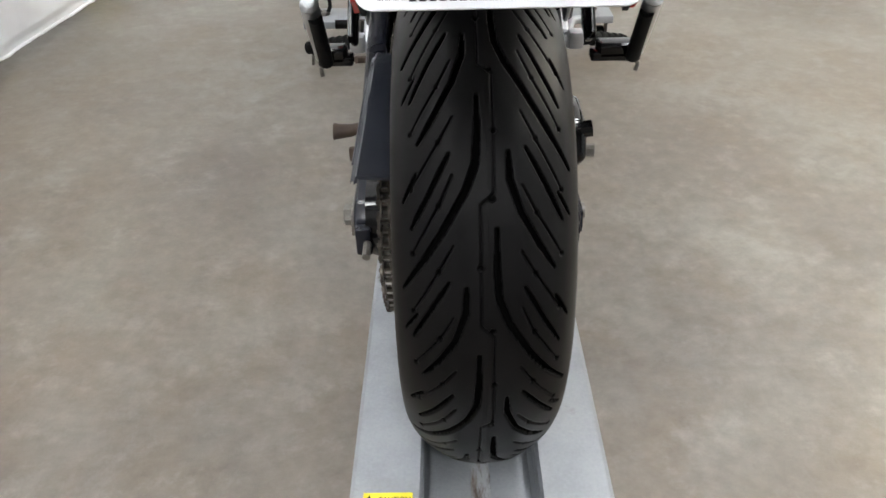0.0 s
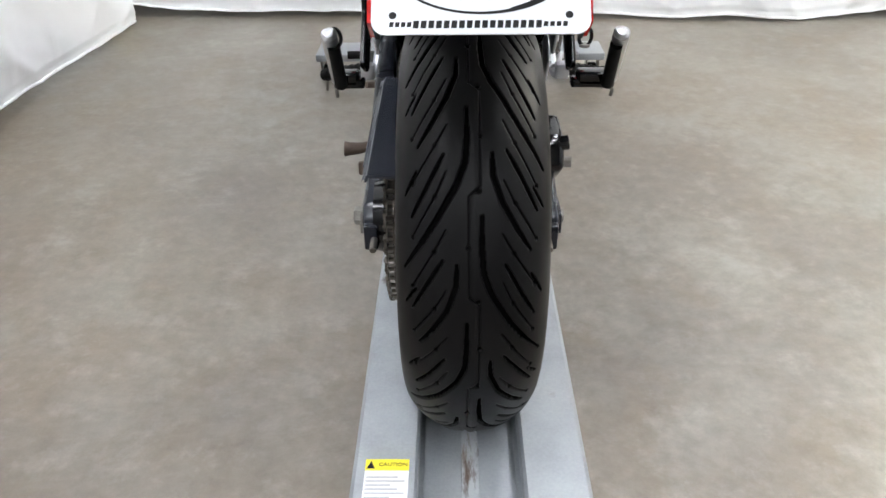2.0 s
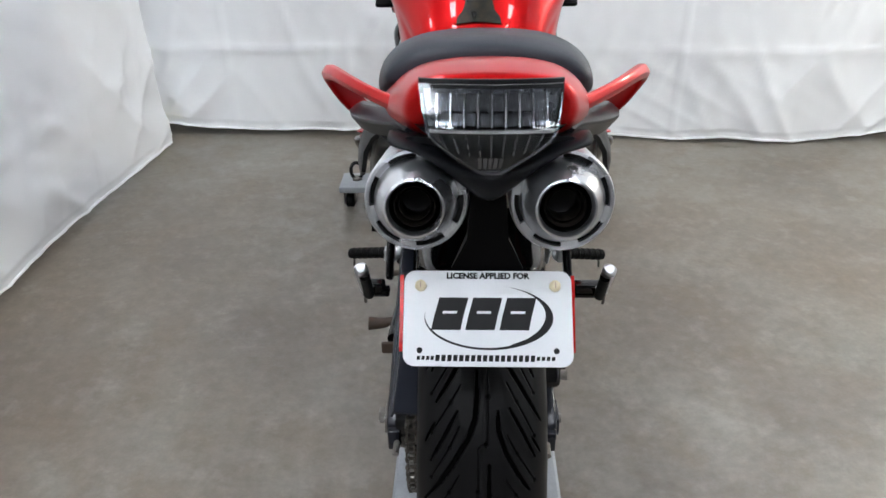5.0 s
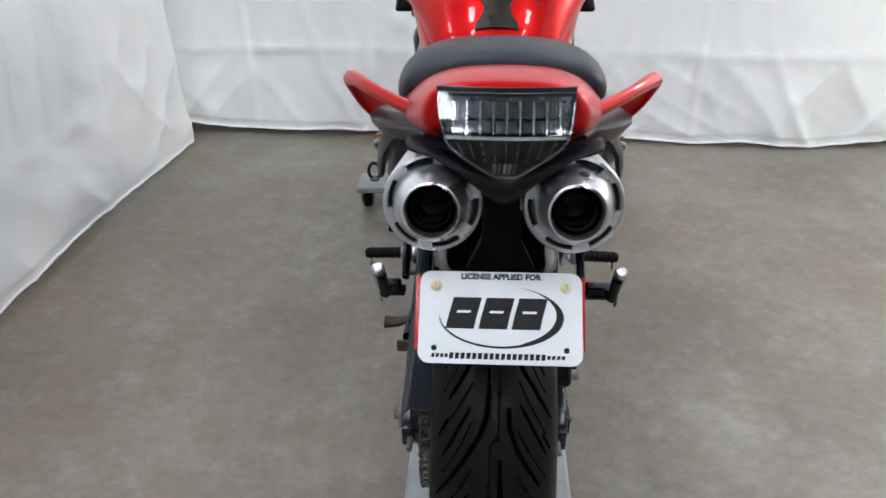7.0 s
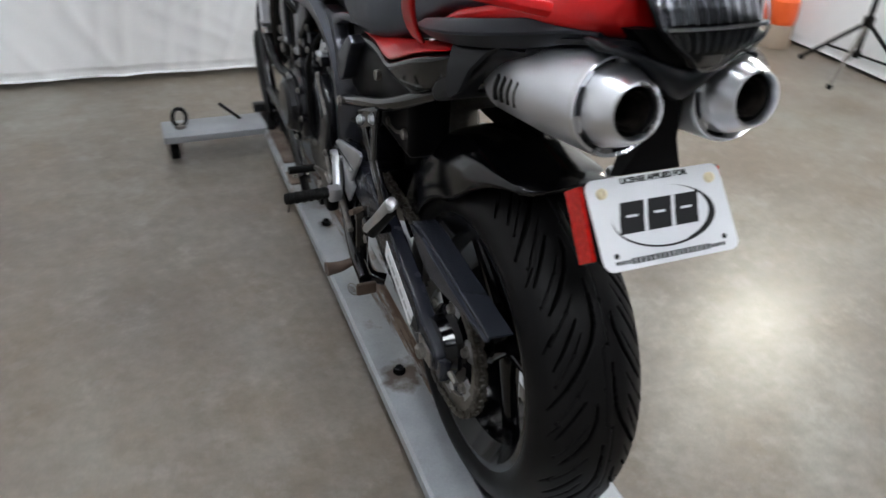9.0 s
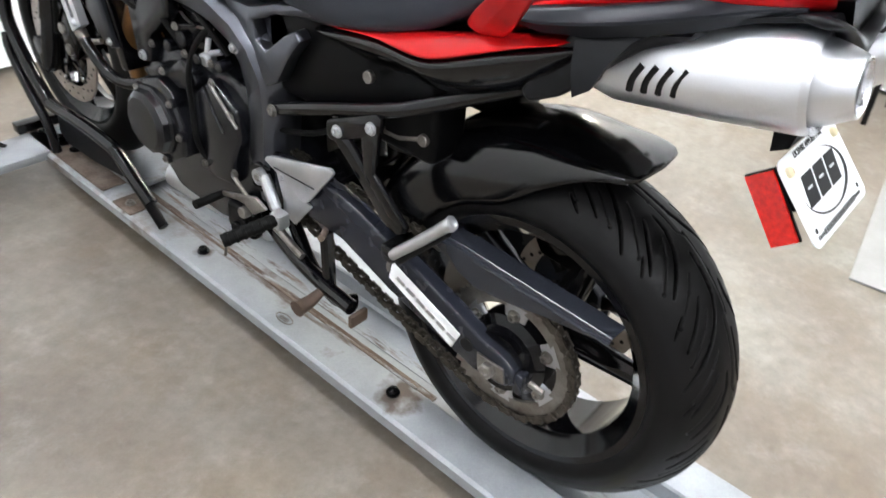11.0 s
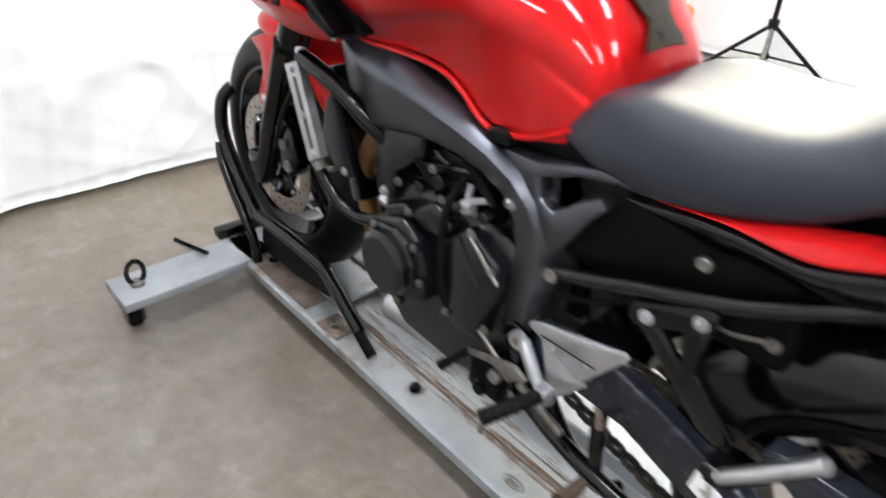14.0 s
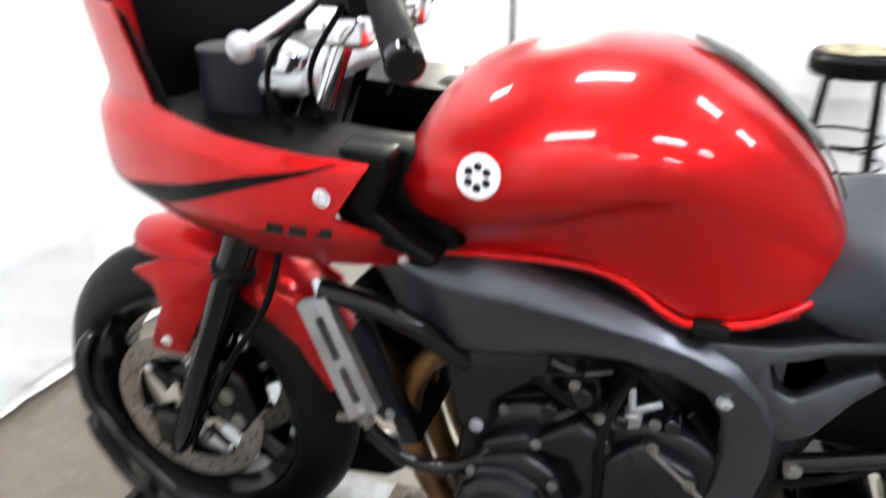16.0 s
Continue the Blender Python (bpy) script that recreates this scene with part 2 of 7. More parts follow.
def dirty_rail():
    """Galvanised sheet with brown rust and grime blooming through, more towards the front."""
    m = galv0.copy()
    m.name = "rusty_galvanised"
    nt = m.node_tree
    b = nt.nodes["Principled BSDF"]
    old = b.inputs["Base Color"].links[0].from_socket
    tc = nt.nodes.new("ShaderNodeTexCoord")
    n = nt.nodes.new("ShaderNodeTexNoise")
    n.inputs["Scale"].default_value, n.inputs["Detail"].default_value, n.inputs["Roughness"].default_value = 7.0, 8, 0.7
    nt.links.new(tc.outputs["Object"], n.inputs["Vector"])
    sep = nt.nodes.new("ShaderNodeSeparateXYZ")
    nt.links.new(tc.outputs["Object"], sep.inputs[0])
    grad = nt.nodes.new("ShaderNodeMapRange")
    grad.inputs["From Min"].default_value, grad.inputs["From Max"].default_value, grad.inputs["To Min"].default_value, grad.inputs["To Max"].default_value = 0.3, 1.5, -0.06, 0.15
    nt.links.new(sep.outputs["Y"], grad.inputs["Value"])
    add = nt.nodes.new("ShaderNodeMath")
    nt.links.new(n.outputs["Fac"], add.inputs[0])
    nt.links.new(grad.outputs[0], add.inputs[1])
    r = nt.nodes.new("ShaderNodeValToRGB")
    r.color_ramp.elements[0].position, r.color_ramp.elements[1].position = 0.57, 0.74
    r.color_ramp.elements[0].color, r.color_ramp.elements[1].color = (0, 0, 0, 1), (0.85, 0.85, 0.85, 1)
    nt.links.new(add.outputs[0], r.inputs[0])
    x = nt.nodes.new("ShaderNodeMix")
    x.data_type = "RGBA"
    nt.links.new(r.outputs[0], x.inputs[0])
    nt.links.new(old, x.inputs[6])
    x.inputs[7].default_value = (0.135, 0.098, 0.072, 1)
    last = x.outputs[2]
    # brown streaks along the trough's near edge
    mp = nt.nodes.new("ShaderNodeMapping")
    mp.inputs["Scale"].default_value = (1.0, 0.14, 1.0)
    nt.links.new(tc.outputs["Object"], mp.inputs["Vector"])
    n3 = nt.nodes.new("ShaderNodeTexNoise")
    n3.inputs["Scale"].default_value, n3.inputs["Detail"].default_value, n3.inputs["Roughness"].default_value = 40.0, 8, 0.72
    nt.links.new(mp.outputs[0], n3.inputs["Vector"])
    off = nt.nodes.new("ShaderNodeMath")
    off.inputs[1].default_value = 0.082
    nt.links.new(sep.outputs["X"], off.inputs[0])
    ab = nt.nodes.new("ShaderNodeMath")
    ab.operation = "ABSOLUTE"
    nt.links.new(off.outputs[0], ab.inputs[0])
    mx = nt.nodes.new("ShaderNodeMapRange")
    mx.inputs["From Min"].default_value, mx.inputs["From Max"].default_value, mx.inputs["To Min"].default_value, mx.inputs["To Max"].default_value = 0.005, 0.022, 0.14, -0.25
    nt.links.new(ab.outputs[0], mx.inputs["Value"])
    my = nt.nodes.new("ShaderNodeMapRange")
    my.inputs["From Min"].default_value, my.inputs["From Max"].default_value, my.inputs["To Min"].default_value, my.inputs["To Max"].default_value = 0.1, 0.45, -0.2, 0.0
    nt.links.new(sep.outputs["Y"], my.inputs["Value"])
    s1, s2 = nt.nodes.new("ShaderNodeMath"), nt.nodes.new("ShaderNodeMath")
    nt.links.new(n3.outputs["Fac"], s1.inputs[0])
    nt.links.new(mx.outputs[0], s1.inputs[1])
    nt.links.new(s1.outputs[0], s2.inputs[0])
    nt.links.new(my.outputs[0], s2.inputs[1])
    r3 = nt.nodes.new("ShaderNodeMapRange")
    r3.inputs["From Min"].default_value, r3.inputs["From Max"].default_value, r3.inputs["To Max"].default_value = 0.52, 0.68, 0.9
    nt.links.new(s2.outputs[0], r3.inputs["Value"])
    x = nt.nodes.new("ShaderNodeMix")
    x.data_type = "RGBA"
    nt.links.new(r3.outputs[0], x.inputs[0])
    nt.links.new(last, x.inputs[6])
    x.inputs[7].default_value = (0.115, 0.080, 0.058, 1)
    last = x.outputs[2]
    # rust that has run from the bolts, with ragged edges
    n2 = nt.nodes.new("ShaderNodeTexNoise")
    n2.inputs["Scale"].default_value, n2.inputs["Detail"].default_value = 26.0, 6
    nt.links.new(tc.outputs["Object"], n2.inputs["Vector"])
    for (px, py), size in (((-0.112, 0.215), 0.050), ((-0.112, 0.828), 0.022), ((-0.125, 1.10), 0.045), ((-0.10, 1.47), 0.075), ((0.112, 0.224), 0.04), ((-0.09, -0.47), 0.03)):
        d = nt.nodes.new("ShaderNodeVectorMath")
        d.operation = "DISTANCE"
        d.inputs[1].default_value = (px, py, 0.098)
        nt.links.new(tc.outputs["Object"], d.inputs[0])
        ma = nt.nodes.new("ShaderNodeMath")
        ma.operation = "MULTIPLY_ADD"
        ma.inputs[1].default_value = size * 2.6
        nt.links.new(n2.outputs["Fac"], ma.inputs[0])
        nt.links.new(d.outputs["Value"], ma.inputs[2])
        mr = nt.nodes.new("ShaderNodeMapRange")
        mr.inputs["From Min"].default_value, mr.inputs["From Max"].default_value, mr.inputs["To Min"].default_value, mr.inputs["To Max"].default_value = size * 1.7, size * 2.3, 0.9, 0.0
        nt.links.new(ma.outputs[0], mr.inputs["Value"])
        x = nt.nodes.new("ShaderNodeMix")
        x.data_type = "RGBA"
        nt.links.new(mr.outputs[0], x.inputs[0])
        nt.links.new(last, x.inputs[6])
        x.inputs[7].default_value = (0.085, 0.060, 0.044, 1)
        last = x.outputs[2]
    nt.links.new(last, b.inputs["Base Color"])
    return m


galv = dirty_rail()
rust = mat("rust", (0.17, 0.135, 0.11), (0.055, 0.035, 0.024), 0.75, 0.2, 22, 160, 0.5)


def flaking(name, share):
    """Galvanised steel under streaks of brown rust that run along the rail; share: how much of it is rusty."""
    m = galv0.copy()
    m.name = name
    nt = m.node_tree
    b = nt.nodes["Principled BSDF"]
    old = b.inputs["Base Color"].links[0].from_socket
    tc = nt.nodes.new("ShaderNodeTexCoord")
    mp = nt.nodes.new("ShaderNodeMapping")
    mp.inputs["Scale"].default_value = (1.0, 0.16, 1.0)
    nt.links.new(tc.outputs["Object"], mp.inputs["Vector"])
    for scale, colour, at in ((42, (0.15, 0.10, 0.068), share), (75, (0.075, 0.042, 0.026), share * 0.8)):
        n = nt.nodes.new("ShaderNodeTexNoise")
        n.inputs["Scale"].default_value, n.inputs["Detail"].default_value, n.inputs["Roughness"].default_value = scale, 7, 0.7
        nt.links.new(mp.outputs[0], n.inputs["Vector"])
        r = nt.nodes.new("ShaderNodeValToRGB")
        r.color_ramp.elements[0].position, r.color_ramp.elements[1].position = 0.62 - 0.24 * at, 0.74 - 0.24 * at
        r.color_ramp.elements[1].color = (0.9, 0.9, 0.9, 1)
        nt.links.new(n.outputs["Fac"], r.inputs[0])
        x = nt.nodes.new("ShaderNodeMix")
        x.data_type = "RGBA"
        nt.links.new(r.outputs[0], x.inputs[0])
        nt.links.new(old, x.inputs[6])
        x.inputs[7].default_value = (*colour, 1)
        old = x.outputs[2]
    nt.links.new(old, b.inputs["Base Color"])
    b.inputs["Metallic"].default_value = 0.2
    return m


streaky = flaking("streaky_rust", 0.92)
stained = flaking("stained_steel", 0.42)
brown = mat("brown_rust", (0.065, 0.040, 0.026), (0.035, 0.021, 0.014), 0.7, 0, 30, 300, 0.4)
swingpaint = mat("swingarm_paint", (0.0125, 0.014, 0.020), (0.0117, 0.0131, 0.0187), 0.27, 0.0, 30, 400, 0.0, 0.01, spec=0.32)
shroudgrey = mat("dark_shroud_plastic", (0.0060, 0.0065, 0.0082), (0.0052, 0.0056, 0.0070), 0.36, 0.0, 30, 700, 0.05, spec=0.20)
rubber = mat("tyre_rubber", (0.0056, 0.0053, 0.0055), (0.0032, 0.0031, 0.0034), 0.42, 0, 14, 500, 0.12, 0.06, spec=0.12)
# Unworn matte groove rubber; its near-black also puts the cuts' shade into colour.
groove = mat("groove_shade_rubber", (0.003, 0.003, 0.003), (0.002, 0.002, 0.002), 0.95, 0, 40, 400, 0.1, spec=0.02)
rubber2 = mat("black_rubber", (0.0035, 0.0035, 0.0035), (0.0025, 0.0025, 0.0025), 0.6, 0, 40, 400, 0.2, spec=0.10)
black = mat("black_paint", (0.0022, 0.0022, 0.0028), (0.0020, 0.0020, 0.0025), 0.11, 0.0, 30, 300, 0.02, 0.02, spec=0.34)
plastic = mat("black_plastic", (0.0020, 0.0020, 0.0024), (0.0017, 0.0017, 0.0020), 0.36, 0, 40, 700, 0.10, 0.02, spec=0.07)
grey = mat("grey_plastic", (0.0145, 0.0158, 0.0200), (0.0128, 0.0140, 0.0178), 0.34, 0.25, 30, 900, 0.0, 0.02, spec=0.18)
framepaint = mat("frame_paint", (0.094, 0.098, 0.114), (0.080, 0.084, 0.098), 0.31, 0.90, 20, 900, 0.0, 0.02, spec=0.5)
engine = mat("engine_black", (0.0058, 0.0061, 0.0078), (0.0050, 0.0053, 0.0068), 0.22, 0.0, 14, 400, 0.0, 0.02, spec=0.36)
alu = mat("aluminium", (0.52, 0.53, 0.55), (0.40, 0.41, 0.43), 0.36, 0.9, 25, 400, 0.05)
pegalu = mat("polished_aluminium", (0.56, 0.57, 0.58), (0.46, 0.47, 0.49), 0.34, 0.95, 25, 400, 0.03)
satin = mat("satin_steel", (0.78, 0.80, 0.84), (0.70, 0.72, 0.76), 0.38, 1.0, 8, 500, 0.03)
sheen = mat("satin_black_plastic", (0.0020, 0.0020, 0.0025), (0.0019, 0.0019, 0.0023), 0.15, 0, 30, 500, 0.0, 0.01, spec=0.42)
conesteel = mat("polished_cone", (0.72, 0.73, 0.76), (0.66, 0.67, 0.70), 0.29, 1.0, 8, 500, 0.0)
chrome = mat("polished_metal", (0.85, 0.85, 0.86), (0.7, 0.7, 0.72), 0.12, 1.0, 30, 300, 0.02, 0.06)
chainsteel = mat("greasy_chain", (0.10, 0.088, 0.074), (0.028, 0.023, 0.018), 0.4, 0.7, 60, 400, 0.2)
steel = mat("worn_steel", (0.26, 0.25, 0.235), (0.13, 0.115, 0.10), 0.42, 0.85, 40, 300, 0.15)
discsteel = mat("brake_steel", (0.42, 0.38, 0.34), (0.28, 0.24, 0.21), 0.4, 0.8, 30, 400, 0.1)
pipe = mat("heat_tinted_pipe", (0.26, 0.135, 0.05), (0.12, 0.06, 0.03), 0.35, 0.9, 18, 200, 0.05)
red = mat("red_paint", (0.49, 0.0064, 0.0074), (0.44, 0.0054, 0.0063), 0.33, 0.60, 5, 900, 0.0, 0.04, 0.40, spec=0.08)
red.node_tree.nodes["Principled BSDF"].inputs["Coat Roughness"].default_value = 0.018
seatvinyl = mat("seat_vinyl", (0.0195, 0.0225, 0.0305), (0.0162, 0.0188, 0.0255), 0.46, 0, 20, 900, 0.35, spec=0.28)
white = mat("white_enamel", (0.66, 0.67, 0.69), (0.62, 0.63, 0.65), 0.35, 0, 20, 400, 0.02)
ink = mat("black_ink", (0.006, 0.006, 0.007), (0.004, 0.004, 0.004), 0.5, bump=0, spec=0.2)
silverfilm = mat("silver_sticker", (0.84, 0.85, 0.87), (0.78, 0.79, 0.82), 0.32, 0.1, 20, 200, 0.02)
yellow = mat("yellow_sticker", (0.85, 0.72, 0.03), (0.8, 0.66, 0.03), 0.5, 0, 20, 300, 0.02)
paper = mat("white_sticker", (0.75, 0.76, 0.77), (0.68, 0.69, 0.7), 0.5, 0, 20, 300, 0.02)
reflectorred = mat("red_reflector", (0.60, 0.010, 0.006), (0.34, 0.004, 0.003), 0.14, 0, 160, 400, 0.3, 0.05, 0.6, spec=0.4)
nylon = mat("ivory_nylon", (0.7, 0.62, 0.42), (0.6, 0.52, 0.34), 0.5)
lens = glass("clear_lens", (0.97, 0.98, 0.99), 0.01, 1.32)
# Pale only so the unseen west wall bounces fill light.
fillwall = mat("fill_wall_paint", (0.56, 0.565, 0.57), (0.50, 0.505, 0.51), 0.7, 0, 5, 120, 0.2)
blockwall = mat("pale_block_wall", (0.32, 0.315, 0.30), (0.26, 0.255, 0.24), 0.8, 0, 6, 120, 0.3)
orange = mat("orange_plastic", (0.85, 0.13, 0.02), (0.75, 0.1, 0.02), 0.4)
tan = mat("tan_plastic", (0.45, 0.36, 0.28), (0.38, 0.3, 0.23), 0.5)

# ---- room ----
def slab(name, x0, x1, y0, y1, z0, z1, material, label, category):
    return tagged(part(name, box(x0, x1, y0, y1, z0, z1, 0), material), label, category, kind="structure")


slab("floor", -4.2, 5.2, -5.2, 4.2, -0.12, 0.0, concrete, "stained grey-brown polished concrete floor", "floor")
# Out of view; its paleness throws fill and reflections on the left side.
slab("wall_west", -4.2, -4.05, -5.2, 4.2, 0.0, 4.1, fillwall, "unseen plain wall, pale to brighten the motorcycle's left side", "wall")
slab("wall_east", 5.05, 5.2, -5.2, 4.2, 0.0, 4.1, wallpaint, "plain painted wall behind the curtain", "wall")
slab("wall_north", -4.05, 5.05, 4.05, 4.2, 0.0, 4.1, wallpaint, "plain painted wall behind the curtain", "wall")
slab("wall_south", -4.05, 5.05, -5.2, -5.05, 0.0, 4.1, blockwall, "plain pale grey block wall", "wall")
slab("ceiling", -4.2, 5.2, -5.2, 4.2, 4.1, 4.25, ceilpaint, "plain painted ceiling", "ceiling")


def curtain(name, line, seed, hem, fold, label, top=3.5):
    """A hanging sheet along a line on the floor. hem: (metres along, height); fold: (metres along, depth of the hanging folds)."""
    path = smoothpath([(x, y, 0) for x, y in line], 12)
    dist = [0.0]
    for a, b in zip(path, path[1:]):
        dist.append(dist[-1] + (b - a).length)
    length = dist[-1]
    nu, nv = int(length / 0.016), 110
    bm = bmesh.new()
    grid = []
    off = Vector((seed * 7.3, seed * 3.1, 0))
    px, py = [p.x for p in path], [p.y for p in path]
    # pressed fold lines of the packed cloth, upright and level
    presses = [0.31 + 0.62 * k + 0.05 * math.sin(seed + 3 * k) for k in range(int(length / 0.62))]
    for i in range(nu + 1):
        u = length * i / nu
        here = Vector((float(np.interp(u, dist, px)), float(np.interp(u, dist, py)), 0))
        ahead = Vector((float(np.interp(u + 0.02, dist, px)), float(np.interp(u + 0.02, dist, py)), 0))
        back = Vector((float(np.interp(u - 0.02, dist, px)), float(np.interp(u - 0.02, dist, py)), 0))
        d = (ahead - back).normalized()
        nor = Vector((d.y, -d.x, 0))
        lift = float(np.interp(u, *zip(*hem))) + 0.004 * noise.noise(Vector((u * 5, seed, 0))) + 0.0022 * math.sin(u * 63 + seed) * noise.noise(Vector((u * 9, seed, 4)))
        deep = float(np.interp(u, *zip(*fold)))
        col = []
        for j in range(nv + 1):
            v = (j / nv) ** 1.5
            z = lift + (top - lift) * v
            q = Vector((u, z, seed)) + off
            # hanging folds, wandering and fading towards the hem
            w = deep * (0.6 * math.sin(u * 9.0 + 2.6 * noise.noise(Vector((u * 0.8, seed, 0))) + 0.5 * z) + 0.4 * math.sin(u * 23 + seed + z)) * (0.3 + 0.7 * v)
            w += 0.030 * noise.noise(Vector((u * 1.0, z * 0.8, seed)) + off)
            # drag creases: sharp ridges that come and go
            for k, (ca, sa, fr, am) in enumerate(((0.86, 0.51, 3.6, 0.016), (-0.74, 0.67, 4.6, 0.014), (0.97, -0.22, 6.5, 0.008), (0.45, 0.89, 8.5, 0.006))):
                r = noise.noise(Vector((fr * (ca * u + sa * z), 0.7 * (ca * z - sa * u), seed + 5 * k)) + off)
                show = min(1.0, max(0.0, 2.2 * noise.noise(q * 1.5 + Vector((9 * k, 0, 0))) + 0.25))
                w += am * math.exp(-abs(r) * 9) * show
            w += 0.009 * math.exp(-abs(z - 0.40 - 0.010 * noise.noise(Vector((u * 1.5, 9, seed)))) / 0.010) + 0.006 * math.exp(-abs(z - 1.02) / 0.008)
            for pu in presses:
                if abs(u - pu) < 0.06:
                    w += 0.0035 * math.exp(-abs(u - pu) / 0.008)
            w += 0.0022 * noise.noise(Vector((u * 16 + z * 4, z * 13, seed)) + off)
            if z < lift + 0.030:
                w -= 0.004
            col.append(bm.verts.new(here + Vector((0, 0, z)) + nor * w))
        grid.append(col)
    for a, b in zip(grid, grid[1:]):
        for j in range(nv):
            bm.faces.new((a[j], b[j], b[j + 1], a[j + 1]))
    edge = [c[0].co.copy() for c in grid]
    ob = thing(name, label, "curtain")
    part("sheet", bm, cloth, ob, sharp=180)
    part("hem", tube(edge, 0.005, 6, 0, 1.0), cloth, ob, "stitched rolled hem")
    return ob


curtain("backdrop_curtain", ((-1.95, 2.30), (-1.50, 2.27), (-1.08, 2.25), (0.0, 2.24), (0.6, 2.20), (0.95, 2.16), (1.4, 2.16), (1.85, 2.22), (2.74, 2.19)), 2,
        ((0, 0.09), (0.45, 0.075), (0.75, 0.040), (1.0, 0.03), (2.3, 0.028), (2.6, 0.024), (2.85, 0.012), (3.05, 0.030), (3.25, 0.016), (3.4, 0.010), (3.6, 0.030), (3.80, 0.050), (4.05, 0.05), (4.5, 0.03)),
        ((0, 0.012), (0.6, 0.003), (2.2, 0.004), (2.8, 0.014), (4.6, 0.017)), "white cloth backdrop curtain hanging just above the floor", 2.75)
curtain("backdrop_curtain", ((-1.37, -0.1), (-1.38, 0.5), (-1.35, 1.5), (-1.31, 2.03)), 3,
        ((0, 0.05), (0.6, 0.06), (1.4, 0.065), (1.9, 0.05), (2.2, 0.06)), ((0, 0.010), (2.2, 0.006)), "creased white cloth side curtain ending short of the floor")
curtain("backdrop_curtain", ((2.74, 2.18), (2.72, 1.2), (2.60, 0.0), (2.57, -1.6)), 5, ((0, 0.02), (4, 0.02)), ((0, 0.014), (4, 0.014)), "white cloth side curtain behind the light stand")


# ---- lamps ----
def ceiling_light(x, y, lx, ly):
    ob = thing("ceiling_light", "long white fluorescent ceiling fixture, switched on, out of view", "ceiling light", "ceiling lights")
    z = 3.80
    part("housing", box(x - lx / 2 - 0.03, x + lx / 2 + 0.03, y - ly / 2 - 0.03, y + ly / 2 + 0.03, z + 0.02, z + 0.09, 0.006), white, ob)
    part("diffuser", box(x - lx / 2, x + lx / 2, y - ly / 2, y + ly / 2, z, z + 0.018, 0.004), lampglow, ob, "glowing white diffuser")
    for sy in (-1, 1):
        part("rod", tube([(x, y + sy * ly * 0.3, z + 0.09), (x, y + sy * ly * 0.3, 4.1)], 0.006, 8, 0), steel, ob)
    return ob


lampglow = glow("lamp_diffuser", (0.95, 0.985, 1.03), LAMP)
# The row at x -3.05 is added, unseen, to brighten the motorcycle's left side.
for lx_, ly_ in ((-0.85, -3.4), (1.35, -3.4), (-0.85, -1.5), (1.35, -1.5), (-0.85, 0.9), (1.35, 0.9), (1.65, 3.05), (-3.05, -3.4), (-3.05, -1.5), (-3.05, 0.9)):
    ceiling_light(lx_, ly_, 0.30, 0.95)

# ---- motorcycle dolly ----
DOLLY = thing("motorcycle_dolly", "galvanised steel motorcycle dolly with channel rail, under the motorcycle", "dolly")
RZ, RW, CW, CZ = 0.098, 0.162, 0.072, 0.053


def rail_section():
    """Hat-shaped channel: lips, flanges and a sunken trough."""
    t = 0.004
    half = [(0.0, CZ), (CW - 0.006, CZ), (CW, CZ + 0.006), (CW, RZ - 0.004), (CW + 0.004, RZ), (RW - 0.006, RZ), (RW, RZ - 0.006), (RW, 0.069)]
    under = [(RW - t, 0.069), (RW - t, RZ - 0.008), (RW - 0.008, RZ - t), (CW + 0.006, RZ - t), (CW + t, RZ - 0.008), (CW + t, CZ), (CW - 0.004, CZ - t), (0.0, CZ - t)]
    right = half + under
    ring = right + [(-x, z) for x, z in reversed(right) if x > 0]
    return ring


sec = rail_section()
part("rail", rings([[(x, y, z) for x, z in sec] for y in (-0.50, -0.3, 0.0, 0.3, 0.6, 0.9, 1.2, 1.62)]), galv, DOLLY, "galvanised channel rail", sharp=25)
part("wear_strip", box(-0.012, 0.014, -0.498, 1.25, CZ + 0.0003, CZ + 0.0018, 0.0005, 1), stained, DOLLY, "stained wear strip along the trough")
part("rusty_edge", box(-CW - 0.004, -CW + 0.003, 0.20, 1.60, RZ - 0.006, RZ + 0.0016, 0.001, 1), streaky, DOLLY, "rusted inner edge of the trough")
part("rusty_foot", box(-CW + 0.001, -CW + 0.044, 0.18, 1.45, CZ + 0.0003, CZ + 0.003, 0.001, 1), streaky, DOLLY)
part("front_beam", box(-0.478, 0.478, 1.465, 1.597, 0.078, RZ + 0.004, 0.004), galv0, DOLLY, "galvanised cross beam")
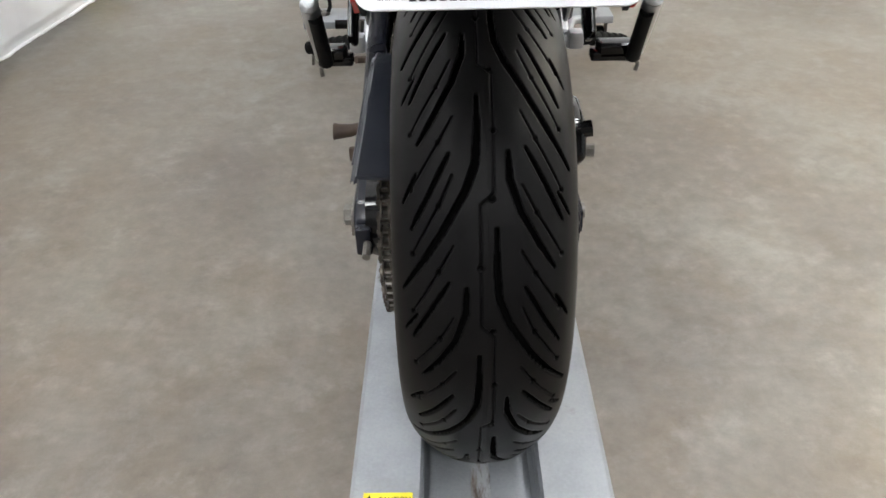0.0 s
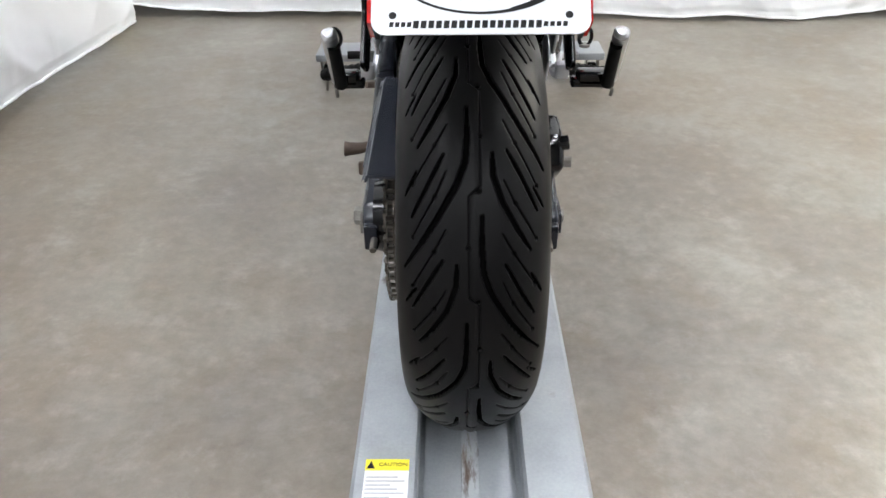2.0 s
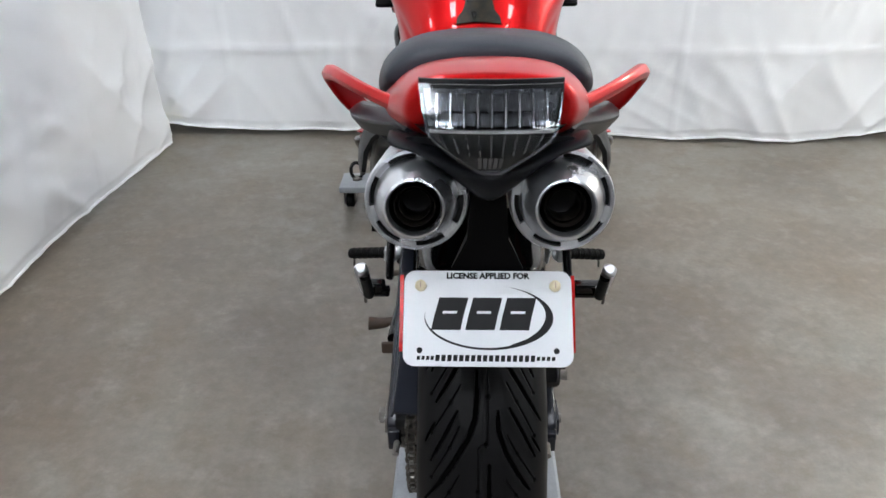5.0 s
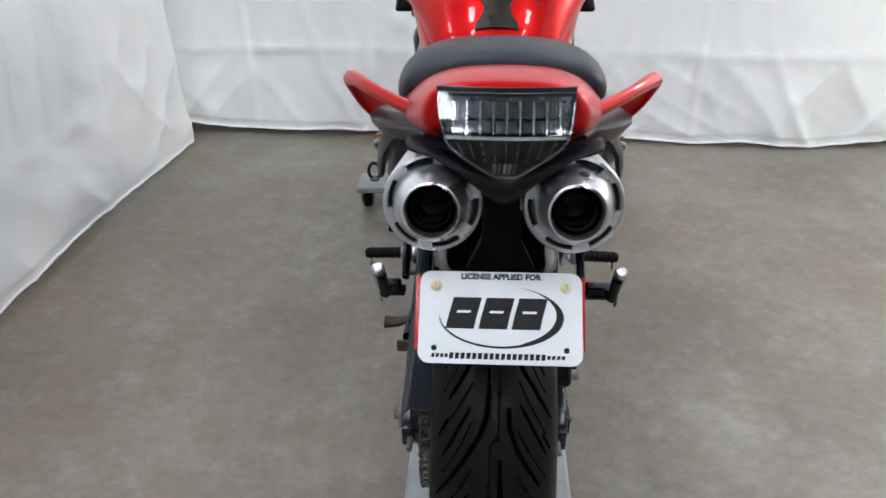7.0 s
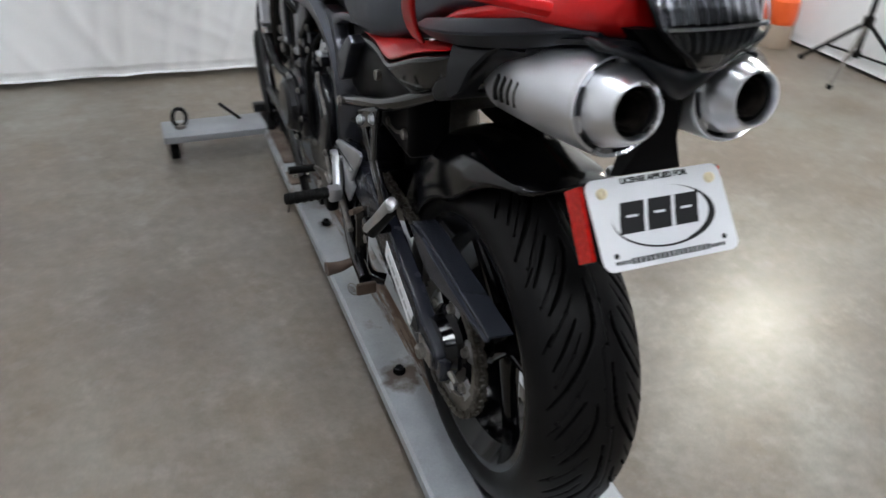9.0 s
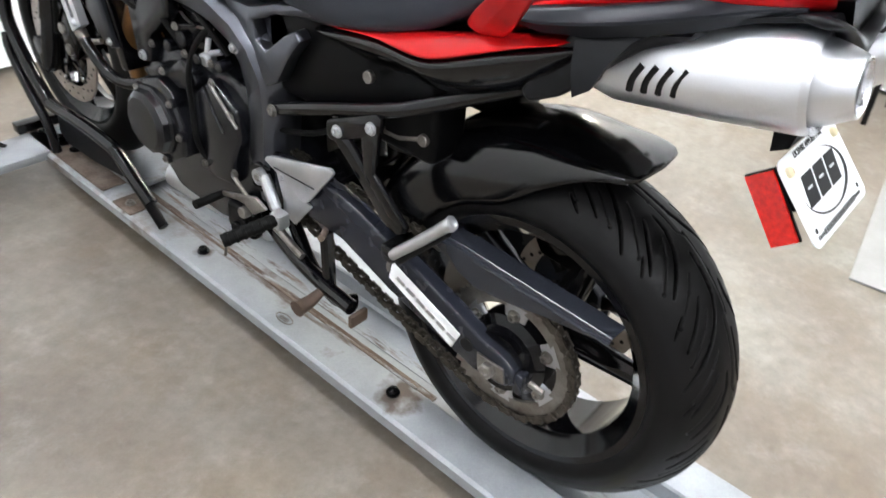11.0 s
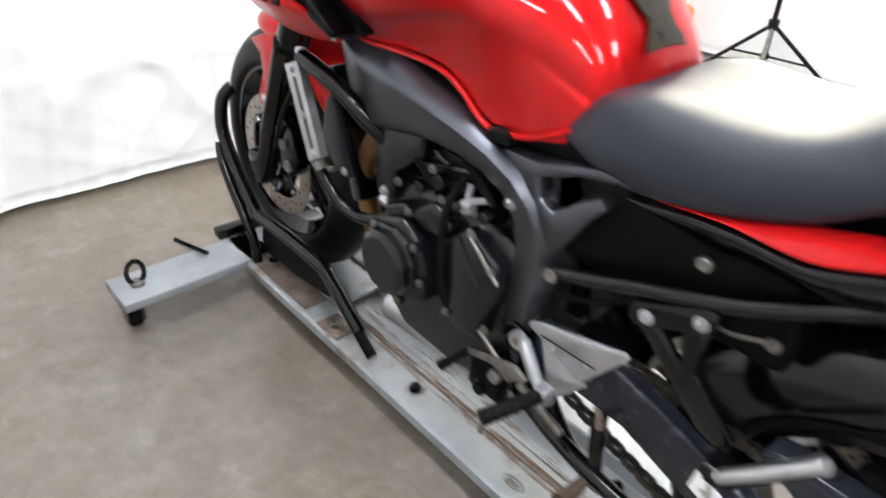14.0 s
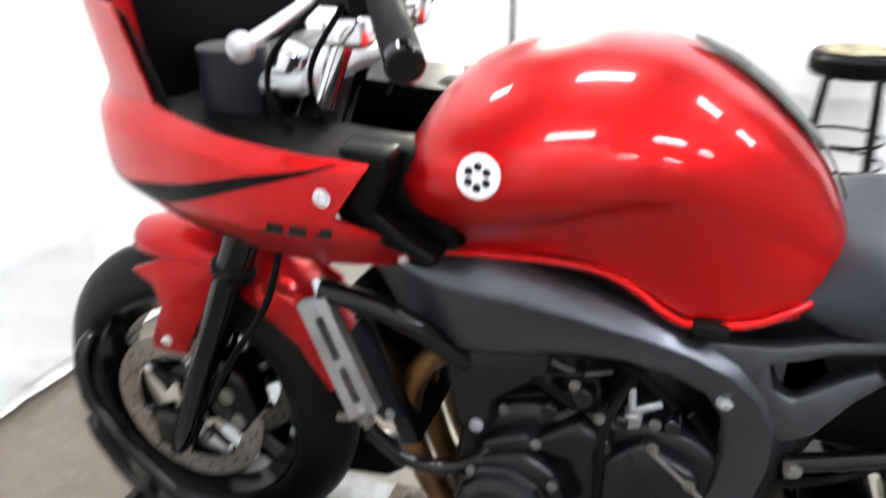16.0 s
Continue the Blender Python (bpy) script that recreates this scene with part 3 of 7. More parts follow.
for sx in (-1, 1):
    for sy in (1.522,):
        cx = sx * 0.448
        cast = part("caster", join(box(cx - 0.022, cx - 0.018, sy - 0.02, sy + 0.02, 0.016, 0.078, 0.002, 1), box(cx + 0.018, cx + 0.022, sy - 0.02, sy + 0.02, 0.016, 0.078, 0.002, 1),
                                   box(cx - 0.03, cx + 0.03, sy - 0.035, sy + 0.035, 0.071, 0.0775, 0.002, 1)), steel, DOLLY)
        part("wheel", disc((cx, sy, 0.026), (1, 0, 0), 0.026, 0.028), rubber2, cast)
    eye = part("tie_ring", rings([[Vector((sx * 0.42 + (0.021 + 0.0065 * math.cos(b)) * math.cos(a), 1.535 + 0.0065 * math.sin(b), 0.136 + (0.032 + 0.0065 * math.cos(b)) * math.sin(a))) for b in
                                   [2 * math.pi * k / 8 for k in range(8)]] for a in [2 * math.pi * k / 24 for k in range(24)]], around=True), black, DOLLY, "black steel tie-down ring")
    part("ring_base", disc((sx * 0.42, 1.535, 0.106), (0, 0, 1), 0.018, 0.012, 16), steel, eye)
    part("lock_pin", tube([(sx * 0.225, 1.555, 0.104), (sx * 0.28, 1.63, 0.132)], 0.006, 8, 0), black, DOLLY, "black locking pin")
    for yy in (0.224, 0.828, -0.461):
        part("bolt", bolt((sx * 0.112, yy, RZ), (0, 0, 1), 0.010, 0.012), steel if yy < 0 else black, DOLLY)
    mount = part("mount_plate", box(sx * 0.128 - 0.03, sx * 0.128 + 0.03, 1.06, 1.14, RZ + 0.001, RZ + 0.006, 0.002), rust, DOLLY, "rusty mounting plate")
    part("bolt", bolt((sx * 0.132, 1.10, RZ + 0.007), (0, 0, 1), 0.009, 0.008), steel, mount)
for yy in (1.577, 1.51, 1.43):
    part("bolt", bolt((-0.114 if yy > 1.55 else -0.10, yy, RZ + 0.004), (0, 0, 1), 0.011, 0.012), black, DOLLY)
part("stop_bar", box(-0.17, 0.17, 1.60, 1.635, RZ + 0.002, RZ + 0.030, 0.004), black, DOLLY, "black stop bar across the front")
part("wheel_cradle", box(-CW + 0.001, CW - 0.001, 1.18, 1.60, RZ - 0.020, RZ - 0.008, 0.003), galv, DOLLY, "raised plate under the front wheel")
part("shim_plate", box(-0.15, -0.086, 1.20, 1.61, RZ + 0.0008, RZ + 0.004, 0.001, 1), rust, DOLLY, "rusty front plate")
# wheel chock: a bent tube on each side of the front wheel
for sx in (-1, 1):
    part("chock_tube", tube([(sx * 0.13, 1.00, 0.152), (sx * 0.13, 1.05, 0.186), (sx * 0.13, 1.105, 0.224), (sx * 0.13, 1.15, 0.244), (sx * 0.13, 1.30, 0.249), (sx * 0.13, 1.425, 0.243),
                             (sx * 0.130, 1.455, 0.256), (sx * 0.128, 1.53, 0.326), (sx * 0.124, 1.590, 0.402), (sx * 0.119, 1.604, 0.450), (sx * 0.108, 1.608, 0.488), (sx * 0.092, 1.606, 0.508), (sx * 0.080, 1.604, 0.514)], 0.0165, 14, 8), black, DOLLY, "glossy black bent chock tube")
    part("chock_leg", tube([(sx * 0.131, 1.075, 0.200), (sx * 0.133, 0.952, 0.112)], 0.0125, 12, 0), plastic, DOLLY, "thinner tube end")
    part("chock_plate", plate([(1.43, 0.238), (1.15, 0.238), (1.09, 0.200), (1.14, 0.158), (1.28, 0.140), (1.42, 0.136), (1.45, 0.160)], sx * 0.116, sx * 0.120, 0.001, 1), plastic, DOLLY, "black chock side plate")
    part("chock_brace", tube([(sx * 0.136, 1.592, 0.385), (sx * 0.144, 1.575, 0.355), (sx * 0.146, 1.535, 0.290), (sx * 0.146, 1.490, 0.235), (sx * 0.142, 1.458, 0.180), (sx * 0.140, 1.445, 0.105)], 0.0125, 12, 6), black, DOLLY, "second bent tube below the first")
# stamped oval on the flange
oval = part("stamped_oval", rings([[Vector((-0.125 + (0.0105 + 0.0012 * math.cos(b)) * math.cos(a), 0.525 + (0.0235 + 0.0012 * math.cos(b)) * math.sin(a), RZ + 0.0004 + 0.0010 * math.sin(b))) for b in [2 * math.pi * k / 6 for k in range(6)]] for a in [2 * math.pi * k / 32 for k in range(32)]], around=True), steel, DOLLY, "oval stamped mark in the steel")
for k in range(3):
    part("stamped_bar", box(-0.131 + 0.0035 * k, -0.129 + 0.0035 * k, 0.512, 0.538, RZ + 0.0002, RZ + 0.0010, 0, 1), steel, oval)
# stickers on the rear end of the flange
cau = part("warning_label", box(-0.144, -0.084, -0.335, -0.227, RZ + 0.0004, RZ + 0.0012, 0, 1), paper, DOLLY, "white warning label with a yellow band")
part("band", box(-0.144, -0.084, -0.246, -0.227, RZ + 0.0012, RZ + 0.0018, 0, 1), yellow, cau, "yellow band")


def letters(text, size, m, material, parent, name="lettering", label="", bold=0.0, shear=0.0, align="CENTER", width=1.0):
    """Raised letters as a mesh, in the plane of m."""
    c = bpy.data.curves.new(name, "FONT")
    c.body, c.size, c.align_x, c.align_y, c.extrude, c.offset, c.shear = text, size, align, "CENTER", 0.0002, bold, shear
    c.resolution_u = 3
    tmp = bpy.data.objects.new("tmp_text", c)
    scene.collection.objects.link(tmp)
    dg = bpy.context.evaluated_depsgraph_get()
    me = bpy.data.meshes.new_from_object(tmp.evaluated_get(dg))
    bpy.data.objects.remove(tmp)
    bpy.data.curves.remove(c)
    me.transform(m @ Matrix.Diagonal((width, 1, 1, 1)))
    me.materials.clear()
    me.materials.append(material)
    ob = new(name, me)
    ob.parent = parent
    if label:
        ob["label"] = label
    return ob


faint = mat("faint_print", (0.36, 0.37, 0.38), (0.32, 0.33, 0.34), 0.5, bump=0)
letters("CAUTION", 0.0088, pose(-0.106, -0.2366, RZ + 0.0021), ink, cau, label="black word on the yellow band")
tri = bmesh.new()
tri.faces.new([tri.verts.new(q) for q in ((-0.1425, -0.2435, RZ + 0.0022), (-0.1305, -0.2435, RZ + 0.0022), (-0.1365, -0.2305, RZ + 0.0022))])
part("warning_sign", tri, ink, cau)
for k in range(11):
    part("text_line", box(-0.142, -0.142 + 0.055 * (0.8 + 0.2 * math.sin(k * 2.1)), -0.258 - k * 0.0066, -0.2562 - k * 0.0066, RZ + 0.0012, RZ + 0.0016, 0, 1), faint, cau)

# ---- motorcycle ----
BIKE = thing("motorcycle", "red sport motorcycle with grey frame and twin silver silencers", "motorcycle")
RA, FA = Vector((0, 0, 0.358)), Vector((0, 1.435, 0.390))
PERIODS, START = 8, 46.7


def segdist(P, Q, a, b):
    """Distance of the points (P, Q) from the line between a and b."""
    dx, dy = b[0] - a[0], b[1] - a[1]
    t = np.clip(((P - a[0]) * dx + (Q - a[1]) * dy) / (dx * dx + dy * dy + 1e-12), 0, 1)
    return np.hypot(P - a[0] - t * dx, Q - a[1] - t * dy), t


# grooves of one half period: (turns down the tyre, metres across), widths, blobs
GROOVES = [
    ([(0.36, 0.008), (0.50, 0.008), (0.62, 0.010), (0.72, 0.019), (0.87, 0.041), (1.0, 0.064), (1.12, 0.088)], 0.0030, ()),
    ([(0.08, 0.019), (0.18, 0.020), (0.30, 0.030), (0.42, 0.048), (0.52, 0.066)], 0.0028, ()),
    ([(0.58, 0.034), (0.73, 0.055), (0.86, 0.075)], 0.0021, ()),
    ([(0.06, 0.035), (0.19, 0.055), (0.33, 0.076)], 0.0021, ()),
    ([(0.66, 0.031), (0.77, 0.044), (0.96, 0.074)], 0.0008, ((0.77, 0.044), (0.96, 0.074))),
    ([(0.92, 0.031), (1.02, 0.045), (1.21, 0.075)], 0.0008, ((1.02, 0.045), (1.21, 0.075))),
    ([(0.20, 0.031), (0.30, 0.045), (0.47, 0.075)], 0.0008, ((0.30, 0.045), (0.47, 0.075))),
    ([(0.44, 0.030), (0.53, 0.044), (0.70, 0.074)], 0.0008, ((0.53, 0.044), (0.70, 0.074))),
    ([(0.64, 0.068), (0.75, 0.086)], 0.0018, ()),
    ([(0.22, 0.070), (0.31, 0.087)], 0.0016, ()),
]


def tyre(name, centre, R, half, nu, nv, grooves, parent, label):
    """A radial tyre with its tread cut in."""
    prof = [(0, 0), (0.33, 0.0045), (0.60, 0.0165), (0.80, 0.031), (0.93, 0.047), (0.99, 0.061), (1.0, 0.071), (0.96, 0.081), (0.90, 0.087), (0.84, 0.090)]
    k = R / 0.305
    pts = smoothpath([(h * half, R - d * k, 0) for h, d in prof], 10)
    s = np.concatenate([[0], np.cumsum([(b - a).length for a, b in zip(pts, pts[1:])])])
    sv = np.concatenate([np.linspace(0, 0.092 * k, nv + 1), np.linspace(0.092 * k, s[-1], nv // 5 + 1)[1:]])
    sx, sr = np.interp(sv, s, [p.x for p in pts]), np.interp(sv, s, [p.y for p in pts])
    X = np.concatenate([-sx[:0:-1], sx])
    Rr = np.concatenate([sr[:0:-1], sr])
    V = np.concatenate([-sv[:0:-1], sv])
    th = np.arange(nu) / nu * 2 * np.pi
    depth = np.zeros((nu, len(X)))
    if grooves:
        per = np.mod((np.radians(START) - th) / (2 * np.pi) * PERIODS, 1.0)
        arc = 2 * np.pi * R / PERIODS
        for side in (1, -1):
            cols = np.where(V * side >= -0.0005)[0]
            vv = np.abs(V[cols])[None, :]
            ph = per[:, None] + (0.0 if side > 0 else 0.5)
            for path, w, blobs in grooves:
                for shift in (-2, -1, 0, 1):
                    P, Q = (ph + shift) * arc + 0 * vv, vv + 0 * ph
                    near = (ph[:, 0] + shift > path[0][0] - 0.05) & (ph[:, 0] + shift < path[-1][0] + 0.05)
                    if not near.any():
                        continue
                    rows = np.where(near)[0]
                    pr, qr = P[rows], Q[rows]
                    n = len(path) - 1
                    for i in range(n):
                        d, t = segdist(pr, qr, (path[i][0] * arc, path[i][1] * 0.98), (path[i + 1][0] * arc, path[i + 1][1] * 0.98))
                        f = (i + t) / n
                        ww = w * (0.55 + 0.45 * np.minimum(1, np.minimum(f, 1 - f) * 5))
                        cut = np.clip((ww + 0.0006 - d) / 0.0012, 0, 1) * (0.0072 if w > 0.001 else 0.0045)
                        depth[np.ix_(rows, cols)] = np.maximum(depth[np.ix_(rows, cols)], cut)
                    for bp in blobs:
                        d = np.hypot(pr - bp[0] * arc, qr - bp[1] * 0.98)
                        depth[np.ix_(rows, cols)] = np.maximum(depth[np.ix_(rows, cols)], np.clip((0.0030 - d) / 0.0012, 0, 1) * 0.004)
        # fine zigzag down the middle with small round pits
        mid = np.where(np.abs(V) < 0.013)[0]
        saw = np.abs(np.mod(per - 0.0, 1.0) - 0.5)
        vc = np.clip((saw - 0.25) / 0.022, -1, 1) * 0.0058
        d = np.abs(V[mid][None, :] - vc[:, None])
        cut = np.clip((np.where(np.abs(saw - 0.25) < 0.022, 0.0016, 0.0011)[:, None] - d) / 0.0008, 0, 1) * 0.0035
        depth[:, mid] = np.maximum(depth[:, mid], cut)
        for ph0, v0 in ((0.0, 0.0062), (0.5, -0.0062), (0.25, 0.004), (0.75, 0.004)):
            dp = np.abs(np.mod(per - ph0 + 0.5, 1) - 0.5) * arc
            d = np.hypot(dp[:, None], V[mid][None, :] - v0)
            depth[:, mid] = np.maximum(depth[:, mid], np.clip((0.0032 - d) / 0.0012, 0, 1) * 0.004)
    rad = Rr[None, :] - depth
    co = np.empty((nu, len(X), 3))
    co[:, :, 0] = centre.x + X[None, :]
    co[:, :, 1] = centre.y - rad * np.cos(th)[:, None]
    co[:, :, 2] = centre.z + rad * np.sin(th)[:, None]
    nx = len(X)
    i, j = np.meshgrid(np.arange(nu), np.arange(nx - 1), indexing="ij")
    a = i * nx + j
    b = ((i + 1) % nu) * nx + j
    faces = np.stack([a, a + 1, b + 1, b], -1).reshape(-1, 4)
    me = bpy.data.meshes.new(name)
    me.vertices.add(nu * nx)
    me.vertices.foreach_set("co", co.reshape(-1))
    me.loops.add(faces.size)
    me.loops.foreach_set("vertex_index", faces.reshape(-1).astype(np.int32))
    me.polygons.add(len(faces))
    me.polygons.foreach_set("loop_start", np.arange(0, faces.size, 4, dtype=np.int32))
    me.polygons.foreach_set("use_smooth", np.ones(len(faces), dtype=bool))
    me.update(calc_edges=True)
    me.materials.append(rubber)
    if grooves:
        # Faces deep in the cuts take the blackened groove colour as their shade.
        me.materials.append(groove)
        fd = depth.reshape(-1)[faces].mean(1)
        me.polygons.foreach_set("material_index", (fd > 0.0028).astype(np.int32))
    ob = new(name, me)
    ob.parent = parent
    ob["label"] = label
    return ob


def spoke(centre, ang, r0, r1, w0, w1, th0, th1, bend=0.0):
    """One tapered wheel spoke, rounded."""
    loops = []
    for k in range(9):
        f = k / 8
        r = r0 + (r1 - r0) * f
        w = (w0 + (w1 - w0) * f) * (1 + 0.35 * (2 * f - 1) ** 4)
        t = th0 + (th1 - th0) * f
        a = ang + bend * f
        d, q = Vector((0, -math.cos(a), math.sin(a))), Vector((0, math.sin(a), math.cos(a)))
        loops.append([centre + d * r + q * (w * math.cos(b)) * (1 if abs(math.cos(b)) < 0.9 else 0.97) + Vector((t * math.sin(b), 0, 0)) for b in [2 * math.pi * m / 12 for m in range(12)]])
    return rings(loops)


def wheel(name, c, rim_r, half, spokes, parent, label, ang0, bend):
    w = part(name, spin([(-half - 0.006, rim_r + 0.006), (-half, rim_r + 0.006), (-half + 0.004, rim_r - 0.006), (-half + 0.03, rim_r - 0.022), (half - 0.03, rim_r - 0.022), (half - 0.004, rim_r - 0.006),
                         (half, rim_r + 0.006), (half + 0.006, rim_r + 0.006), (half + 0.006, rim_r - 0.008), (half - 0.022, rim_r - 0.032), (-half + 0.022, rim_r - 0.032), (-half - 0.006, rim_r - 0.008)], 72, c, closed=True), black, parent, label)
    part("hub", spin([(-half * 0.8, 0), (-half * 0.8, 0.045), (-half * 0.7, 0.05), (-half * 0.3, 0.042), (half * 0.3, 0.042), (half * 0.7, 0.05), (half * 0.8, 0.045), (half * 0.8, 0)], 32, c), black, w)
    for k in range(spokes):
        part("spoke", spoke(c, ang0 + k * 2 * math.pi / spokes, 0.035, rim_r - 0.024, 0.030, 0.017, 0.018, 0.014, bend), black, w)
    return w


RW_ = wheel("rear_wheel", RA, 0.213, 0.072, 5, BIKE, "black five-spoke rear wheel", radians(-4), 0.06)
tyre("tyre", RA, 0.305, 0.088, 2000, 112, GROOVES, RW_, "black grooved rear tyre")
FW_ = wheel("front_wheel", FA, 0.213, 0.045, 5, BIKE, "black five-spoke front wheel", radians(20), 0.10)
tyre("tyre", FA, 0.300, 0.060, 200, 24, (), FW_, "black front tyre")
part("valve", tube([RA + Vector((-0.01, 0.02, -0.185)), RA + Vector((-0.03, 0.025, -0.165))], 0.004, 8, 0), rubber2, RW_)


def ringplate(c, x, r_out, r_in, thick, teeth=0, tooth=0.0, seg=184, holes=(), hole_r=0.004, material=None, name="", parent=None, label=""):
    """A flat ring, toothed or plain, with its windows cut by leaving out faces."""
    rr = [r_in + (r_out - r_in) * k / 6 for k in range(7)]
    bm = bmesh.new()
    def at(r, a, xx):
        return bm.verts.new((xx, c.y - r * math.cos(a), c.z + r * math.sin(a)))
    for xx, flip in ((x - thick / 2, False), (x + thick / 2, True)):
        grid = []
        for k, r in enumerate(rr):
            row = []
            for s in range(seg):
                a = 2 * math.pi * s / seg
                q = r
                if teeth and k == 6:
                    q = r + tooth * max(-0.6, math.cos(a * teeth))
                row.append(at(q, a, xx))
            grid.append(row)
        for k in range(6):
            for s in range(seg):
                t = (s + 1) % seg
                f = (grid[k][s], grid[k][t], grid[k + 1][t], grid[k + 1][s])
                bm.faces.new(f[::-1] if flip else f)
        if flip:
            b = grid
        else:
            a_ = grid
    for s in range(seg):
        t = (s + 1) % seg
        bm.faces.new((a_[6][s], a_[6][t], b[6][t], b[6][s]))
        bm.faces.new((a_[0][t], a_[0][s], b[0][s], b[0][t]))
    return part(name, bm, material, parent, label)


SPX = -0.104
spr = ringplate(RA, SPX, 0.117, 0.088, 0.006, 46, 0.006, material=steel, name="sprocket", parent=RW_, label="worn steel chain sprocket")
for k in range(6):
    a = radians(30 + 60 * k)
    part("sprocket_arm", spoke(RA + Vector((SPX, 0, 0)), a, 0.045, 0.094, 0.014, 0.024, 0.004, 0.004), alu, spr, "bare aluminium arm")
    part("sprocket_bolt", bolt(RA + Vector((SPX - 0.003, -0.076 * math.cos(a), 0.076 * math.sin(a))), (-1, 0, 0), 0.008, 0.009), steel, spr)
part("sprocket_carrier", spin([(0.03, 0.07), (-0.005, 0.07), (-0.012, 0.055), (-0.03, 0.05), (-0.03, 0)], 36, RA + Vector((SPX, 0, 0))), black, spr)


def brake_disc(name, c, x, r, parent):
    d = ringplate(c, x, r, r * 0.74, 0.005, material=discsteel, name=name, parent=parent, label="bare steel brake disc with drilled holes", seg=96)
    for k in range(36):
        a = 2 * math.pi * k / 36
        q = r * (0.79 + 0.07 * (k % 3))
        part("drilled_hole", disc((x, c.y - q * math.cos(a), c.z + q * math.sin(a)), (1, 0, 0), 0.0042, 0.0058, 10), ink, d)
    for k in range(6):
        a = 2 * math.pi * k / 6 + 0.3
        part("disc_arm", spoke(c + Vector((x, 0, 0)), a, 0.05, r * 0.77, 0.012, 0.010, 0.003, 0.003), black, d)
        part("disc_bolt", bolt((x - 0.003 if x < 0 else x + 0.003, c.y - r * 0.68 * math.cos(a), c.z + r * 0.68 * math.sin(a)), (-1 if x < 0 else 1, 0, 0), 0.007, 0.005), chrome, d)
    return d


rcal = part("rear_caliper", plate([(0.10, 0.44), (0.06, 0.49), (-0.01, 0.485), (-0.03, 0.445), (0.02, 0.405), (0.08, 0.41)], 0.075, 0.128, 0.01, 3), black, BIKE, "black rear brake caliper")
part("banjo_bolt", tube([(0.125, 0.01, 0.439), (0.142, 0.008, 0.439)], 0.008, 10, 0), steel, rcal)
part("caliper_pin", tube([(0.10, -0.005, 0.47), (0.134, -0.005, 0.475)], 0.010, 10, 0), black, rcal)
brake_disc("brake_disc", RA, 0.088, 0.1225, RW_)
brake_disc("brake_disc", FA, -0.064, 0.149, FW_)
brake_disc("brake_disc", FA, 0.064, 0.149, FW_)
part("axle", spin([(-0.160, 0), (-0.160, 0.010), (0.136, 0.010), (0.136, 0)], 20, RA), steel, RW_)
part("axle", spin([(-0.118, 0), (-0.118, 0.010), (0.118, 0.010), (0.118, 0)], 20, FA), chrome, FW_)


# ---- chain ----
def chain(parent):
    """Links along the two runs and round both sprockets."""
    fs = Vector((0, 0.60, 0.455))
    r1, r2, pitch = 0.1165, 0.042, 0.015875
    top0, top1 = RA + Vector((0, 0.022, r1)), fs + Vector((0, -0.005, r2))
    low0, low1 = RA + Vector((0, 0.030, -r1)), fs + Vector((0, 0.012, -r2))
    path = [top1 + (top0 - top1) * k / 20 for k in range(21)]
    path += [RA + r1 * Vector((0, -math.cos(a), math.sin(a))) for a in [radians(80 - 160 * k / 24) for k in range(1, 24)]]
    path += [low0 + (low1 - low0) * k / 20 - Vector((0, 0, 0.012 * math.sin(math.pi * k / 20))) for k in range(21)]
    path += [fs + r2 * Vector((0, math.cos(a), math.sin(a))) for a in [radians(-80 + 160 * k / 10) for k in range(1, 10)]]
    d = [0]
    for a, b in zip(path, path[1:]):
        d.append(d[-1] + (b - a).length)
    n = int(d[-1] / pitch)
    pos = []
    for k in range(n + 1):
        s = d[-1] * k / n
        pos.append(Vector((SPX, float(np.interp(s, d, [p.y for p in path])), float(np.interp(s, d, [p.z for p in path])))))
    bms = []
    for k in range(n):
        a, b = pos[k], pos[k + 1]
        t = (b - a).normalized()
        q = Vector((0, -t.z, t.y))
        offs = (0.0055, 0.0085) if k % 2 else (0.0035, 0.0058)
        for sx in (-1, 1):
            bm = bmesh.new()
            for xx in (offs[0] * sx, offs[1] * sx):
                lp = [a - t * 0.0065, a - t * 0.002 + q * 0.0072, (a + b) / 2 + q * 0.0056, b + t * 0.002 + q * 0.0072, b + t * 0.0065, b + t * 0.002 - q * 0.0072, (a + b) / 2 - q * 0.0056, a - t * 0.002 - q * 0.0072]
                bm.faces.new([bm.verts.new(p + Vector((xx, 0, 0))) for p in lp])
            bm.verts.ensure_lookup_table()
            for i in range(8):
                bm.faces.new((bm.verts[i], bm.verts[(i + 1) % 8], bm.verts[8 + (i + 1) % 8], bm.verts[8 + i]))
            bms.append(bm)
        bms.append(spin([(-0.010, 0), (-0.010, 0.0025), (-0.0035, 0.0026), (-0.0034, 0.0050), (0.0034, 0.0050), (0.0035, 0.0026), (0.010, 0.0025), (0.010, 0)], 8, a))
    ob = part("chain", join(*bms), chainsteel, parent, "greasy steel drive chain")
    return ob


chain(BIKE)

# ---- fuel tank ----
def halfloft(sections, close=True):
    """A body symmetric about the centre plane. Sections: (y, [(x, z) from the top centre down to the lower edge])."""
    loops = []
    for y, pts in sections:
        left = [Vector((-x, y, z)) for x, z in pts]
        right = [Vector((x, y, z)) for x, z in reversed(pts) if x > 1e-6]
        loops.append(left + right)
    return rings(loops)


